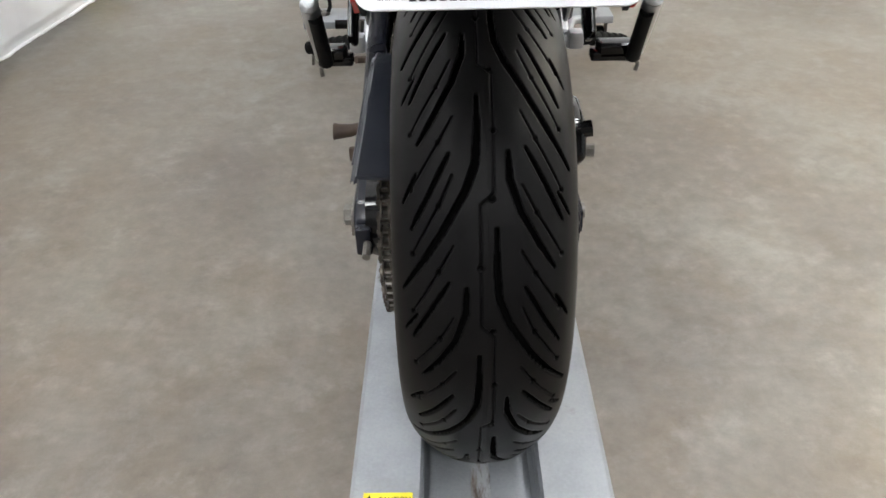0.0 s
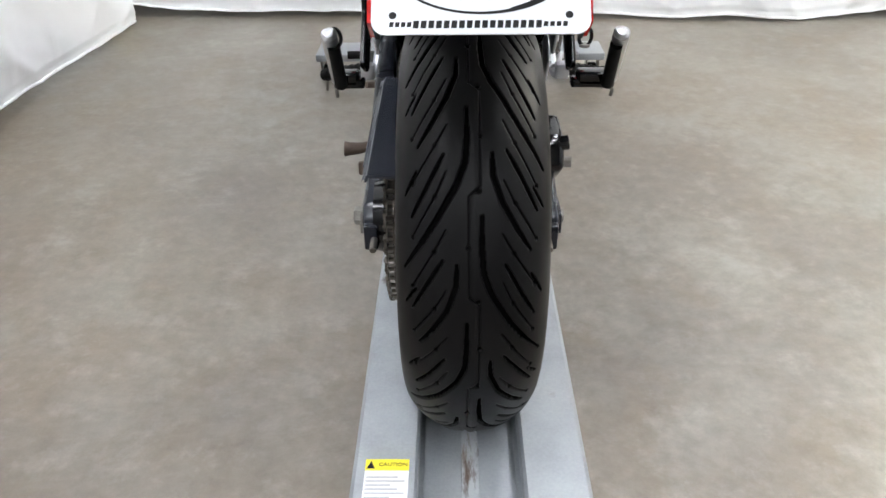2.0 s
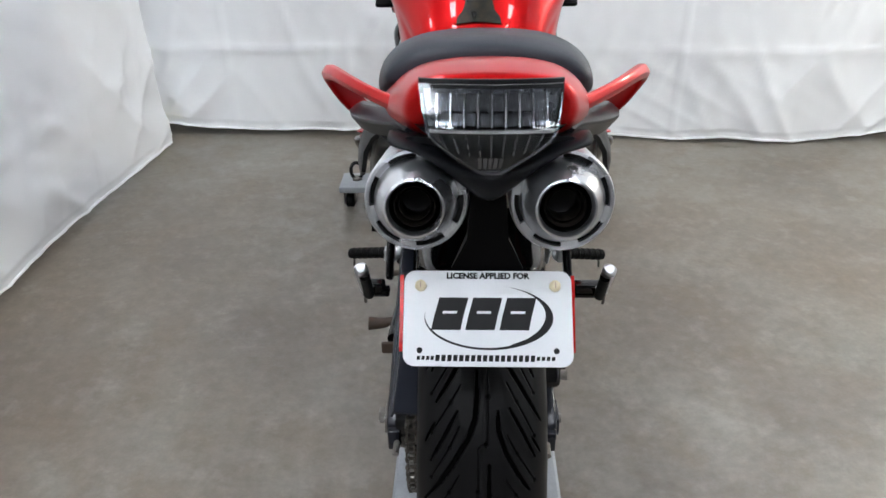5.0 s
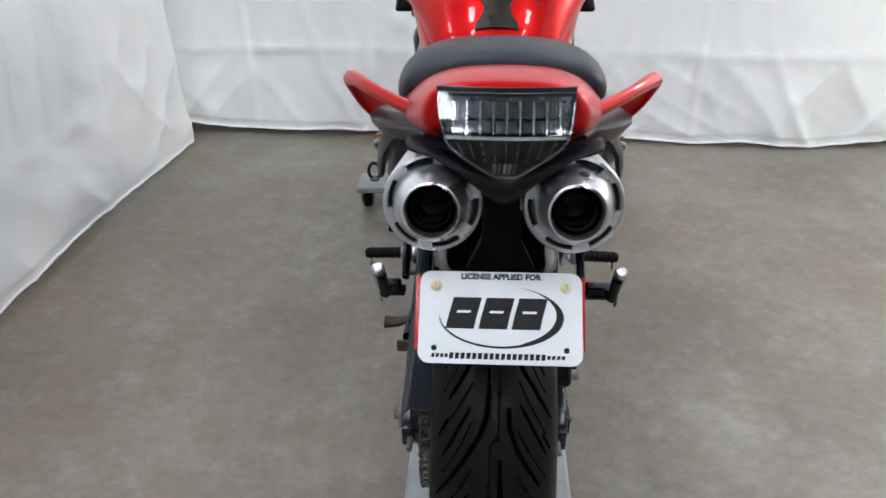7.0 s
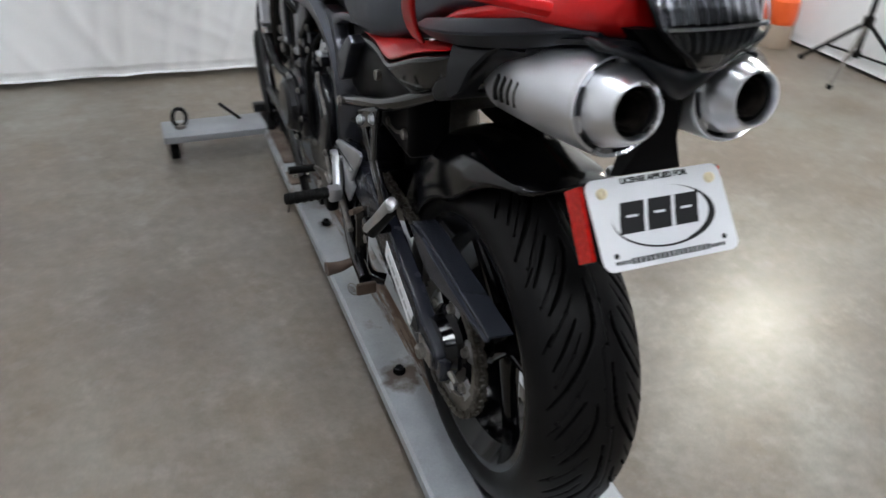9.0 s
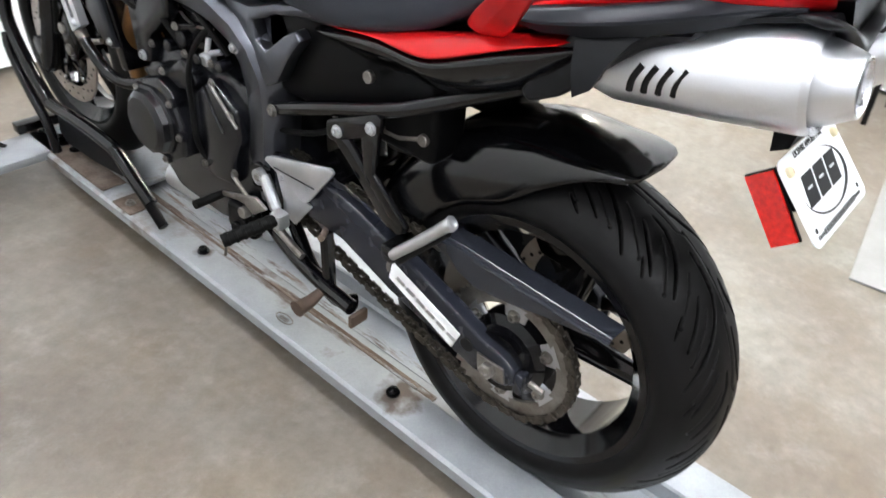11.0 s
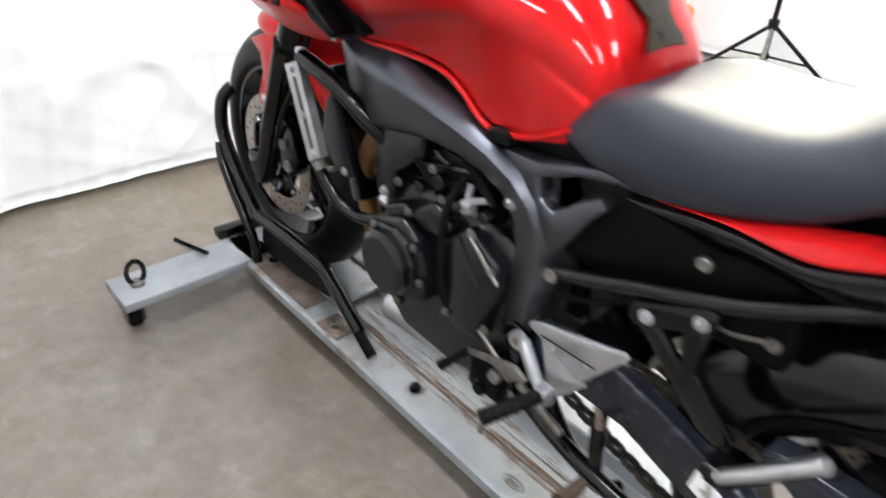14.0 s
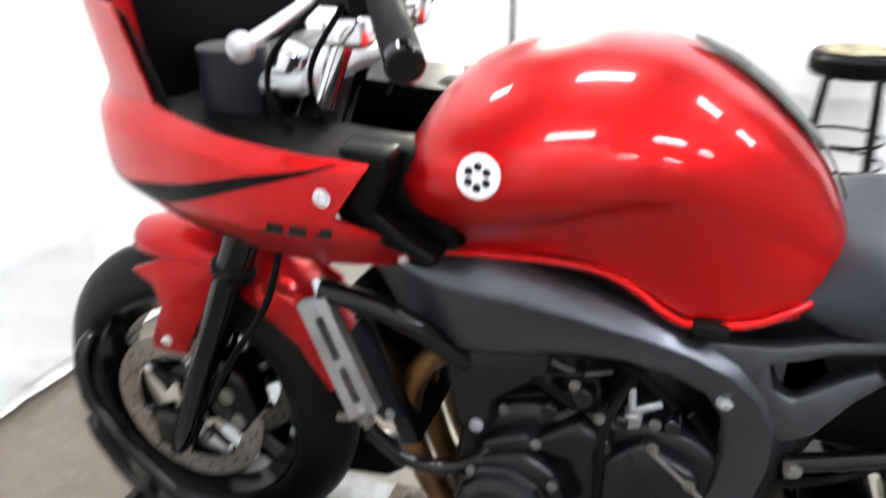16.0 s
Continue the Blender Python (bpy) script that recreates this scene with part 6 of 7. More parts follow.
part("stand_tang", tube([(-0.165, 0.352, 0.306), (-0.182, 0.352, 0.302), (-0.198, 0.352, 0.297), (-0.218, 0.353, 0.295), (-0.228, 0.353, 0.295)], (0.008, 0.0165), 14, 4, 0.85), brown, ss, "brown worn stand tang")
part("stand_foot", box(-0.192, -0.152, 0.256, 0.266, 0.288, 0.314, 0.004), brown, ss, "rusty stand foot")
part("stand_spring", tube([(-0.15, 0.52, 0.36), (-0.158, 0.42, 0.335)], 0.007, 10, 0), steel, ss)
cs = part("centre_stand", tube([(-0.11, 0.50, 0.345), (-0.135, 0.42, 0.30), (-0.140, 0.35, 0.27), (-0.11, 0.33, 0.26)], 0.013, 12, 5), black, BIKE, "black centre stand, folded up")
part("stand_leg", tube([(-0.15, 0.364, 0.415), (-0.152, 0.357, 0.35), (-0.155, 0.350, 0.290)], 0.0125, 10, 5), black, cs)
part("stand_tang", tube([(-0.138, 0.378, 0.408), (-0.155, 0.362, 0.418), (-0.178, 0.345, 0.424)], 0.006, 8, 0), rust, cs, "rusty foot tang")
part("stand_leg", tube([(0.11, 0.50, 0.345), (0.135, 0.42, 0.30), (0.140, 0.35, 0.27)], 0.013, 12, 5), black, cs)
part("shock_absorber", tube([(0, 0.40, 0.70), (0, 0.50, 0.46)], 0.03, 16, 0), steel, BIKE, "rear shock absorber")

# ---- engine ----
EN = part("crankcase", plate([(0.50, 0.34), (0.56, 0.30), (0.70, 0.27), (0.84, 0.275), (0.90, 0.33), (0.915, 0.44), (0.90, 0.54), (0.83, 0.60), (0.70, 0.61), (0.60, 0.60), (0.52, 0.56), (0.49, 0.46)], -0.14, 0.14, 0.02, 4), engine, BIKE, "black engine crankcase")
part("cylinder_block", plate([(0.70, 0.60), (0.84, 0.56), (0.925, 0.68), (0.94, 0.74), (0.80, 0.78), (0.74, 0.72)], -0.118, 0.118, 0.012, 3), engine, EN)
for k in range(5):
    q = Vector((0, 0.70 + 0.016 * k, 0.605 + 0.024 * k))
    part("cylinder_rib", plate([(q.y, q.z), (q.y + 0.15, q.z - 0.042), (q.y + 0.152, q.z - 0.036), (q.y + 0.002, q.z + 0.006)], -0.128, -0.116, 0.002, 1), engine, EN)
part("head_cover", plate([(0.80, 0.775), (0.95, 0.735), (0.965, 0.775), (0.83, 0.815)], -0.112, 0.112, 0.012, 3), engine, EN)
part("sump", plate([(0.58, 0.30), (0.62, 0.235), (0.80, 0.225), (0.84, 0.29)], -0.10, 0.10, 0.015, 3), engine, EN)


def round_cover(sx, c, r, x0, x1, name, label):
    ob = part(name, spin([(0, r * 1.12), (0.010, r * 1.12), (0.014, r * 1.0), ((x1 - x0) * 0.75, r * 0.96), ((x1 - x0) * 0.95, r * 0.80), (x1 - x0, r * 0.62), (x1 - x0 - 0.004, r * 0.58), (x1 - x0 - 0.003, 0)], 48, (sx * x0, *c), (sx, 0, 0)), engine, EN, label)
    for k in range(7):
        a = 2 * math.pi * k / 7 + 0.35
        q = (c[0] + r * 1.12 * math.cos(a), c[1] + r * 1.12 * math.sin(a))
        part("boss", disc((sx * (x0 + 0.006), *q), (1, 0, 0), 0.011, 0.022, 16), engine, ob)
        part("cover_bolt", bolt((sx * (x0 + 0.017), *q), (sx, 0, 0), 0.0055, 0.005), steel, ob)
    return ob


gh = part("generator_housing", plate([(0.888, 0.500), (0.855, 0.528), (0.80, 0.548), (0.757, 0.526), (0.732, 0.465), (0.742, 0.402), (0.785, 0.374), (0.85, 0.372), (0.888, 0.415)], -0.178, -0.13, 0.008, 3), engine, EN, "black generator housing")
part("generator_cover", spin([(0, 0.071), (0.008, 0.071), (0.012, 0.066), (0.024, 0.063), (0.032, 0.052), (0.034, 0.0)], 11, (-0.176, 0.822, 0.455), (-1, 0, 0)), engine, gh, "faceted black round cover", sharp=20)
for q in ((0.868, 0.508), (0.757, 0.512), (0.738, 0.450), (0.80, 0.378)):
    part("boss", disc((-0.172, *q), (1, 0, 0), 0.010, 0.022, 14), engine, gh)
    part("cover_bolt", bolt((-0.183, *q), (-1, 0, 0), 0.0052, 0.005), steel, gh)
round_cover(1, (0.66, 0.44), 0.095, 0.14, 0.205, "clutch_cover", "black round clutch cover")
part("cover_rib", plate([(0.80, 0.552), (0.735, 0.605), (0.70, 0.590), (0.705, 0.545), (0.75, 0.54)], -0.165, -0.13, 0.008, 3), engine, EN)
part("cover_rib", plate([(0.86, 0.545), (0.80, 0.575), (0.78, 0.555), (0.84, 0.53)], -0.170, -0.13, 0.006, 3), engine, EN)
for q, r, d in (((0.70, 0.575), 0.012, 0.03), ((0.73, 0.64), 0.014, 0.02), ((0.68, 0.62), 0.009, 0.03), ((0.77, 0.615), 0.011, 0.03), ((0.62, 0.625), 0.010, 0.025)):
    part("boss", disc((-0.150, *q), (1, 0, 0), r, d, 14), engine, EN)
sc = part("sprocket_cover", plate([(0.708, 0.548), (0.652, 0.592), (0.582, 0.556), (0.575, 0.500), (0.600, 0.450), (0.610, 0.395), (0.68, 0.385), (0.710, 0.45)], -0.162, -0.12, 0.008, 3), engine, EN, "black front sprocket cover")
# Steel-bright bar stands in for the highlight along the cover's edge.
part("edge_highlight", tube([(-0.166, 0.640, 0.586), (-0.166, 0.574, 0.530)], 0.0032, 8, 0), steel, sc, "thin steel bar standing in for the cover edge's highlight")
part("cover_crease", tube([(-0.1625, 0.668, 0.572), (-0.1625, 0.645, 0.53), (-0.1625, 0.622, 0.50)], 0.0030, 8, 0), engine, sc)
for q in ((0.640, 0.590), (0.592, 0.545), (0.595, 0.43), (0.69, 0.41)):
    part("cover_bolt", bolt((-0.163, *q), (-1, 0, 0), 0.006, 0.005), steel, sc)
for q, x in (((0.706, 0.623), 0.168), ((0.783, 0.566), 0.172), ((0.83, 0.60), 0.158), ((0.64, 0.625), 0.16), ((0.74, 0.66), 0.16)):
    part("engine_bolt", bolt((-x, *q), (-1, 0, 0), 0.0055, 0.005), steel, EN)
part("thermostat", join(disc((-0.148, 0.668, 0.622), (1, 0, 0.2), 0.012, 0.022, 18), tube([(-0.15, 0.685, 0.618), (-0.145, 0.66, 0.632), (-0.14, 0.635, 0.642)], 0.0055, 10, 5), tube([(-0.15, 0.668, 0.625), (-0.14, 0.672, 0.655)], 0.005, 8, 0)), alu, EN, "bare metal coolant fitting")
for pts in ([(-0.12, 0.655, 0.69), (-0.150, 0.682, 0.655), (-0.168, 0.700, 0.60), (-0.170, 0.702, 0.53), (-0.168, 0.700, 0.45), (-0.150, 0.68, 0.40)], [(-0.13, 0.73, 0.70), (-0.15, 0.67, 0.69), (-0.14, 0.62, 0.64)], [(-0.12, 0.88, 0.68), (-0.15, 0.80, 0.66), (-0.15, 0.74, 0.62)], [(-0.12, 0.60, 0.62), (-0.13, 0.53, 0.55), (-0.12, 0.44, 0.56), (-0.10, 0.36, 0.60)]):
    part("hose", tube(pts, 0.0052, 10, 6), rubber2, EN, "black rubber hose")
part("cable", tube([(-0.12, 0.81, 0.70), (-0.122, 0.781, 0.669), (-0.122, 0.764, 0.658), (-0.12, 0.735, 0.652), (-0.11, 0.70, 0.655)], 0.0026, 8, 5), steel, EN, "thin bare cable")
part("lock_rod", join(tube([(-0.13, 0.258, 0.642), (-0.13, 0.226, 0.643), (-0.13, 0.185, 0.658)], 0.0042, 8, 0), disc((-0.134, 0.178, 0.660), (1, 0, 0), 0.009, 0.010, 14), disc((-0.13, 0.262, 0.646), (1, 0, 0), 0.008, 0.012, 12)), steel, BIKE, "small steel lock rod under the seat")
part("clip", tube([(-0.158, 1.078, 0.527), (-0.162, 1.050, 0.536), (-0.158, 1.030, 0.543)], 0.006, 8, 3), steel, BIKE, "small steel hose clip")
part("throttle_bodies", box(-0.14, 0.14, 0.66, 0.76, 0.68, 0.74, 0.015, 3), plastic, EN)
part("airbox", box(-0.13, 0.13, 0.55, 0.85, 0.73, 0.80, 0.02, 3), plastic, EN, "black airbox under the tank")
for k, x in enumerate((-0.115, -0.042, 0.042, 0.115)):
    part("exhaust_header", tube([(x, 0.90, 0.66), (x, 0.955, 0.62), (x * 1.02, 0.985, 0.53), (x * 0.95, 0.955, 0.40), (x * 0.7, 0.90, 0.305), (x * 0.5, 0.80, 0.255), (x * 0.4, 0.62, 0.25)], 0.019, 14, 6), pipe, BIKE, "brown heat-tinted exhaust header")
part("collector_can", tube([(-0.085, 0.93, 0.250), (-0.085, 0.90, 0.252), (-0.085, 0.78, 0.262), (-0.08, 0.60, 0.275)], 0.036, 20, 4), alu, BIKE, "dull silver exhaust collector")
part("exhaust_collector", tube([(0, 0.64, 0.25), (0.02, 0.54, 0.29), (0.06, 0.44, 0.40), (0.05, 0.36, 0.55), (0.0, 0.25, 0.68), (0.0, 0.1, 0.76)], 0.030, 14, 6), steel, BIKE, "stained steel exhaust pipe")

# ---- radiator and guards ----
rad = part("radiator", plate([(1.055, 0.735), (1.03, 0.742), (0.955, 0.50), (0.985, 0.49)], -0.15, 0.15, 0.006, 2), black, BIKE, "black radiator")
for k in range(26):
    f = k / 25
    part("fin", tube([(-0.145, 1.057 - 0.07 * f, 0.728 - 0.235 * f), (0.145, 1.057 - 0.07 * f, 0.728 - 0.235 * f)], 0.0022, 5, 0), engine, rad)
for sx in (-1, 1):
    part("radiator_shroud", plate([(1.050, 0.675), (1.032, 0.700), (1.008, 0.655), (0.985, 0.572), (0.972, 0.545), (1.005, 0.535), (1.035, 0.552), (1.072, 0.600)], sx * 0.145, sx * 0.158, 0.005, 2), grey, rad, "dark grey radiator shroud")
    part("shroud_bolt", bolt((sx * 0.158, 0.995, 0.552), (sx, 0, 0), 0.006, 0.005), alu, rad)
    cb = part("crash_bar", tube([(sx * 0.194, 1.062, 0.758), (sx * 0.196, 1.02, 0.754), (sx * 0.192, 0.975, 0.741), (sx * 0.181, 0.935, 0.716), (sx * 0.164, 0.905, 0.682), (sx * 0.135, 0.875, 0.645)], 0.0155, 14, 6), black, BIKE, "black tubular crash bar")
    part("lower_tube", tube([(sx * 0.204, 1.012, 0.572), (sx * 0.199, 0.99, 0.540), (sx * 0.192, 0.955, 0.510), (sx * 0.182, 0.91, 0.500), (sx * 0.165, 0.86, 0.515), (sx * 0.145, 0.84, 0.54)], 0.0115, 12, 6), black, cb)
    M2 = Matrix(((0, 0, sx, sx * 0.196), (1, 0, 0, 0), (0, 1, 0, 0), (0, 0, 0, 1)))
    a_, b_, c_, d_ = Vector((1.093, 0.740, 0)), Vector((1.050, 0.758, 0)), Vector((0.988, 0.598, 0)), Vector((1.030, 0.574, 0))
    def on(u, v):
        p = a_ + (b_ - a_) * u + (d_ - a_) * v + (c_ - b_ - d_ + a_) * u * v
        return (p.x, p.y)
    bars = [slab2d([on(0, 0), on(0.36, 0), on(0.36, 1), on(0, 1)], 0, 0.016, M2), slab2d([on(0.64, 0), on(1, 0), on(1, 1), on(0.64, 1)], 0, 0.016, M2)]
    for v0, v1 in ((0, 0.14), (0.50, 0.57), (0.88, 1.0)):
        bars.append(slab2d([on(0.36, v0), on(0.64, v0), on(0.64, v1), on(0.36, v1)], 0, 0.0158, M2))
    gp_ = part("guard_plate", join(*bars), alu, cb, "slotted bare aluminium guard plate")
    for v in (0.07, 0.53, 0.94):
        q = on(0.5, v)
        part("plate_bolt", bolt((sx * 0.212, *q), (sx, 0, 0), 0.0055, 0.005), alu, gp_)
    part("clamp", tube([(sx * 0.19, 1.070, 0.770), (sx * 0.198, 1.06, 0.756)], 0.010, 12, 0), alu, cb)
    part("clamp", tube([(sx * 0.204, 1.014, 0.580), (sx * 0.203, 1.006, 0.566)], 0.0115, 12, 0), steel, cb)

# ---- front fork ----
FD = Vector((0, -0.165, 0.38)).normalized()
for sx in (-1, 1):
    base = Vector((sx * 0.102, 1.425, 0.345))
    fl = part("fork_slider", rings([[base + FD * h + Vector((r * math.cos(a), r * math.sin(a) * 0.92, -r * math.sin(a) * 0.40)) for a in [2 * math.pi * k / 20 for k in range(20)]] for h, r in ((-0.02, 0.020), (0.0, 0.030), (0.05, 0.033), (0.15, 0.033), (0.16, 0.036), (0.33, 0.036), (0.40, 0.036), (0.405, 0.030))]), black, BIKE, "black fork slider")
    part("dust_seal", spin([(0, 0.034), (0.012, 0.034), (0.02, 0.025)], 24, base + FD * 0.395, FD), rubber2, fl)
    part("fork_tube", tube([base + FD * 0.40, base + FD * 0.72], 0.028, 18, 0), black, fl, "black fork tube")
    part("axle_clamp", box(sx * 0.102 - 0.026, sx * 0.102 + 0.026, 1.405, 1.465, 0.345, 0.415, 0.012, 3), black, fl)
    cal = part("brake_caliper", plate([(1.375, 0.51), (1.325, 0.55), (1.275, 0.51), (1.262, 0.445), (1.295, 0.395), (1.345, 0.425)], sx * 0.055, sx * 0.112, 0.010, 3), black, BIKE, "black front brake caliper")
    for q, r in (((1.309, 0.477), 0.0165), ((1.293, 0.430), 0.0165), ((1.335, 0.515), 0.010), ((1.355, 0.478), 0.009)):
        part("piston_cap", disc((sx * 0.113, *q), (1, 0, 0), r * 0.8, 0.010, 24), steel, cal)
    part("brake_hose", tube([(sx * 0.115, 1.34, 0.46), (sx * 0.125, 1.28, 0.56), (sx * 0.12, 1.20, 0.68), (sx * 0.09, 1.17, 0.82)], 0.0055, 10, 6), rubber2, cal)
part("lower_yoke", box(-0.13, 0.13, 1.20, 1.28, 0.78, 0.815, 0.012, 3), black, BIKE, "black lower fork yoke")
part("upper_yoke", box(-0.13, 0.13, 1.10, 1.19, 0.985, 1.015, 0.012, 3), alu, BIKE, "silver upper fork yoke")
part("steering_head", tube([(0, 1.22, 0.76), (0, 1.13, 1.0)], 0.035, 16, 0), framepaint, BIKE, "grey steering head")
# front mudguard
lp = []
for k in range(21):
    f = k / 20
    a = radians(76 + 90 * f)
    d = Vector((0, math.cos(a), math.sin(a)))
    r = 0.338 + 0.010 * math.sin(math.pi * f)
    w = 0.072 * (0.55 + 0.45 * min(1, f * 7, (1 - f) * 3) ** 0.6)
    drop = 0.03 + 0.02 * math.sin(math.pi * f)
    prof = [(-w, r - drop), (-w * 0.98, r - drop * 0.5), (-w * 0.8, r - 0.006), (-w * 0.4, r + 0.004), (0, r + 0.007), (w * 0.4, r + 0.004), (w * 0.8, r - 0.006), (w * 0.98, r - drop * 0.5), (w, r - drop)]
    lp.append([FA + Vector((x, 0, 0)) + d * q for x, q in prof + [(x * 0.96, q - 0.004) for x, q in reversed(prof)]])
fg = soft(part("front_mudguard", rings(lp), red, BIKE, "glossy red front mudguard"), 2)
for sx in (-1, 1):
    part("mudguard_wing", plate([(1.49, 0.665), (1.43, 0.69), (1.33, 0.70), (1.325, 0.665), (1.395, 0.545), (1.41, 0.512), (1.478, 0.512), (1.478, 0.532), (1.445, 0.60), (1.452, 0.640)], sx * 0.066, sx * 0.076, 0.004, 2), red, fg, "red side wing")
    part("wing_bolt", bolt((sx * 0.076, 1.445, 0.535), (sx, 0, 0), 0.008, 0.005), chrome, fg)
    part("rear_wing", plate([(1.25, 0.68), (1.175, 0.635), (1.125, 0.51), (1.14, 0.49), (1.17, 0.53), (1.20, 0.58), (1.25, 0.62)], sx * 0.058, sx * 0.068, 0.004, 2), red, fg)

# ---- fairing ----
CURVE = smoothpath([(0.215, 0.895, 0), (0.250, 0.955, 0), (0.270, 1.03, 0), (0.268, 1.10, 0), (0.254, 1.18, 0), (0.230, 1.25, 0), (0.202, 1.32, 0), (0.156, 1.40, 0), (0.090, 1.465, 0), (0.0, 1.50, 0)], 10)
CY = [p.y for p in CURVE]
CX = [p.x for p in CURVE]


def skin(y, z, out=0.0):
    """A point of the fairing's surface, on the left."""
    x = float(np.interp(y, CY, CX))
    d = 0.95 * min(0.028, max(0, z - 0.947)) - 0.26 * max(0, z - 0.985) + 0.85 * max(0, 0.868 - z) + 0.08 * abs(z - 0.91)
    k = min(1.0, x / 0.12)
    return Vector((-(x - d * k + out * k), y - (1 - k) * d + (1 - k) * out, z))


def shell(ys, zb, zt, n, thick, out=0.0):
    """Part of the fairing between two edges, left half."""
    bm = bmesh.new()
    cols = []
    for y in ys:
        lo, hi = zb(y), zt(y)
        cols.append([[bm.verts.new(skin(y, lo + (hi - lo) * k / n, o)) for k in range(n + 1)] for o in (out, out - thick)])
    for a, b in zip(cols, cols[1:]):
        for k in range(n):
            bm.faces.new((a[0][k], b[0][k], b[0][k + 1], a[0][k + 1]))
            bm.faces.new((a[1][k], a[1][k + 1], b[1][k + 1], b[1][k]))
        for k in (0, n):
            bm.faces.new((a[0][k], a[1][k], b[1][k], b[0][k]))
    for c in (cols[0], cols[-1]):
        for k in range(n):
            bm.faces.new((c[0][k], c[0][k + 1], c[1][k + 1], c[1][k]))
    return bm


def lin(*pts):
    ys, zs = zip(*sorted(pts))
    return lambda y: float(np.interp(y, ys, zs))


def span(a, b, n):
    return [a + (b - a) * k / n for k in range(n + 1)]


zb_main = lin((1.0, 0.8095), (1.083, 0.811), (1.202, 0.822), (1.257, 0.820), (1.33, 0.830), (1.40, 0.862), (1.50, 0.868))
zt_main = lin((1.0, 0.957), (1.15, 0.966), (1.245, 0.974), (1.30, 0.985), (1.40, 1.0), (1.50, 1.0))
left = [shell(span(1.0, 1.499, 34), zb_main, zt_main, 14, 0.005),
        shell(span(0.902, 1.0, 10), lin((0.902, 0.838), (0.95, 0.812), (1.0, 0.8095)), lin((0.902, 0.845), (1.0, 0.893)), 8, 0.005),
        shell(span(0.962, 1.0, 5), lin((0.962, 0.949), (1.0, 0.893)), lin((0.962, 0.952), (1.0, 0.957)), 6, 0.005),
        shell(span(1.284, 1.499, 20), zt_main, lin((1.284, 0.985), (1.292, 1.03), (1.308, 1.095), (1.40, 1.122), (1.50, 1.13)), 8, 0.005)]
lb = join(*left)
fair = part("front_fairing", join(lb.copy(), mirrored(lb)), red, BIKE, "glossy red half fairing with a dark stripe", sharp=28)
lb.free()
ys = span(0.995, 1.40, 24)
st_l = shell(ys, lin((0.995, 0.952), (1.11, 0.917), (1.243, 0.870), (1.30, 0.853), (1.40, 0.845)), lin((0.995, 0.954), (1.11, 0.931), (1.24, 0.896), (1.36, 0.872), (1.40, 0.868)), 3, 0.001, 0.0012)
wedge_l = shell(span(1.15, 1.29, 8), lin((1.15, 0.824), (1.20, 0.8225), (1.257, 0.8215), (1.29, 0.826)), lin((1.15, 0.8255), (1.20, 0.841), (1.25, 0.850), (1.29, 0.846)), 3, 0.001, 0.0012)
for nm, half in (("stripe", st_l), ("lower_wedge", wedge_l)):
    part(nm, mirrored(half), plastic, fair, "dark tapered stripe")
    part(nm, half, plastic, fair, "dark tapered stripe")
for sx in (-1, 1):
    p = skin(1.009, 0.918, 0.001)
    part("fairing_screw", bolt((sx * abs(p.x), p.y, p.z), (sx, 0, 0), 0.008, 0.005), chrome, fair)
    p = skin(0.945, 0.825, 0.001)
    part("fairing_screw", bolt((sx * abs(p.x), p.y, p.z), (sx, 0, -0.3), 0.006, 0.004), chrome, fair)
    for k in range(3):
        pts = []
        for u, v in ((0, 0), (0.02, 0.0), (0.024, 0.012), (0.004, 0.012)):
            q = skin(1.085 - 0.030 * k - u, 0.868 + v, 0.0012)
            pts.append((q.y, q.z))
        xx = abs(skin(1.07 - 0.03 * k, 0.874, 0.0).x)
        part("model_mark", plate(pts, sx * (xx - 0.002), sx * (xx + 0.0015), 0, 1), ink, fair)
    part("inner_scoop", plate([(1.005, 0.966), (0.940, 0.962), (0.945, 0.93), (0.962, 0.894), (0.925, 0.868), (0.885, 0.848), (0.895, 0.838), (0.95, 0.855), (1.0, 0.880), (1.02, 0.90), (0.99, 0.945)], sx * 0.195, sx * 0.243, 0.008, 3), plastic, fair, "black plastic air scoop panel")
    part("inner_cover", plate([(1.03, 0.955), (0.93, 0.958), (0.90, 0.90), (0.87, 0.845), (0.93, 0.82), (1.03, 0.83)], sx * 0.13, sx * 0.20, 0.01, 2), plastic, fair)
    part("inner_panel", rings([[(sx * (abs(skin(y, z).x) - 0.006), y, z + 0.001), (sx * (abs(skin(y, z).x) - 0.006), y, z - 0.008), (sx * 0.11, y, z - 0.016), (sx * 0.11, y, z - 0.006)] for y, z in ((0.962, 0.952), (1.05, 0.960), (1.15, 0.966), (1.24, 0.972), (1.30, 0.98))]), plastic, fair, "black inner fairing panel")
# inner lining behind the red skin
top_edge = lin((1.25, 0.974), (1.270, 1.02), (1.292, 1.088), (1.40, 1.118), (1.50, 1.126))
ib = shell(span(1.005, 1.49, 30), lambda y: zb_main(y) + 0.004, lambda y: max(zt_main(y) - 0.004, top_edge(y) if y > 1.25 else 0), 10, 0.003, -0.0075)
part("inner_lining", mirrored(ib), plastic, fair, "black inner lining")
part("inner_lining", ib, plastic, fair, "black inner lining")
gauge = part("instrument_pod", join(box(-0.15, 0.15, 1.165, 1.25, 0.955, 1.030, 0.028, 5), tube([(-0.115, 1.205, 0.95), (-0.115, 1.205, 1.045)], 0.045, 24, 0)), grey, BIKE, "dark grey instrument pod")
part("gauge_face", box(-0.06, 0.12, 1.160, 1.164, 0.975, 1.012, 0.002), ink, gauge)
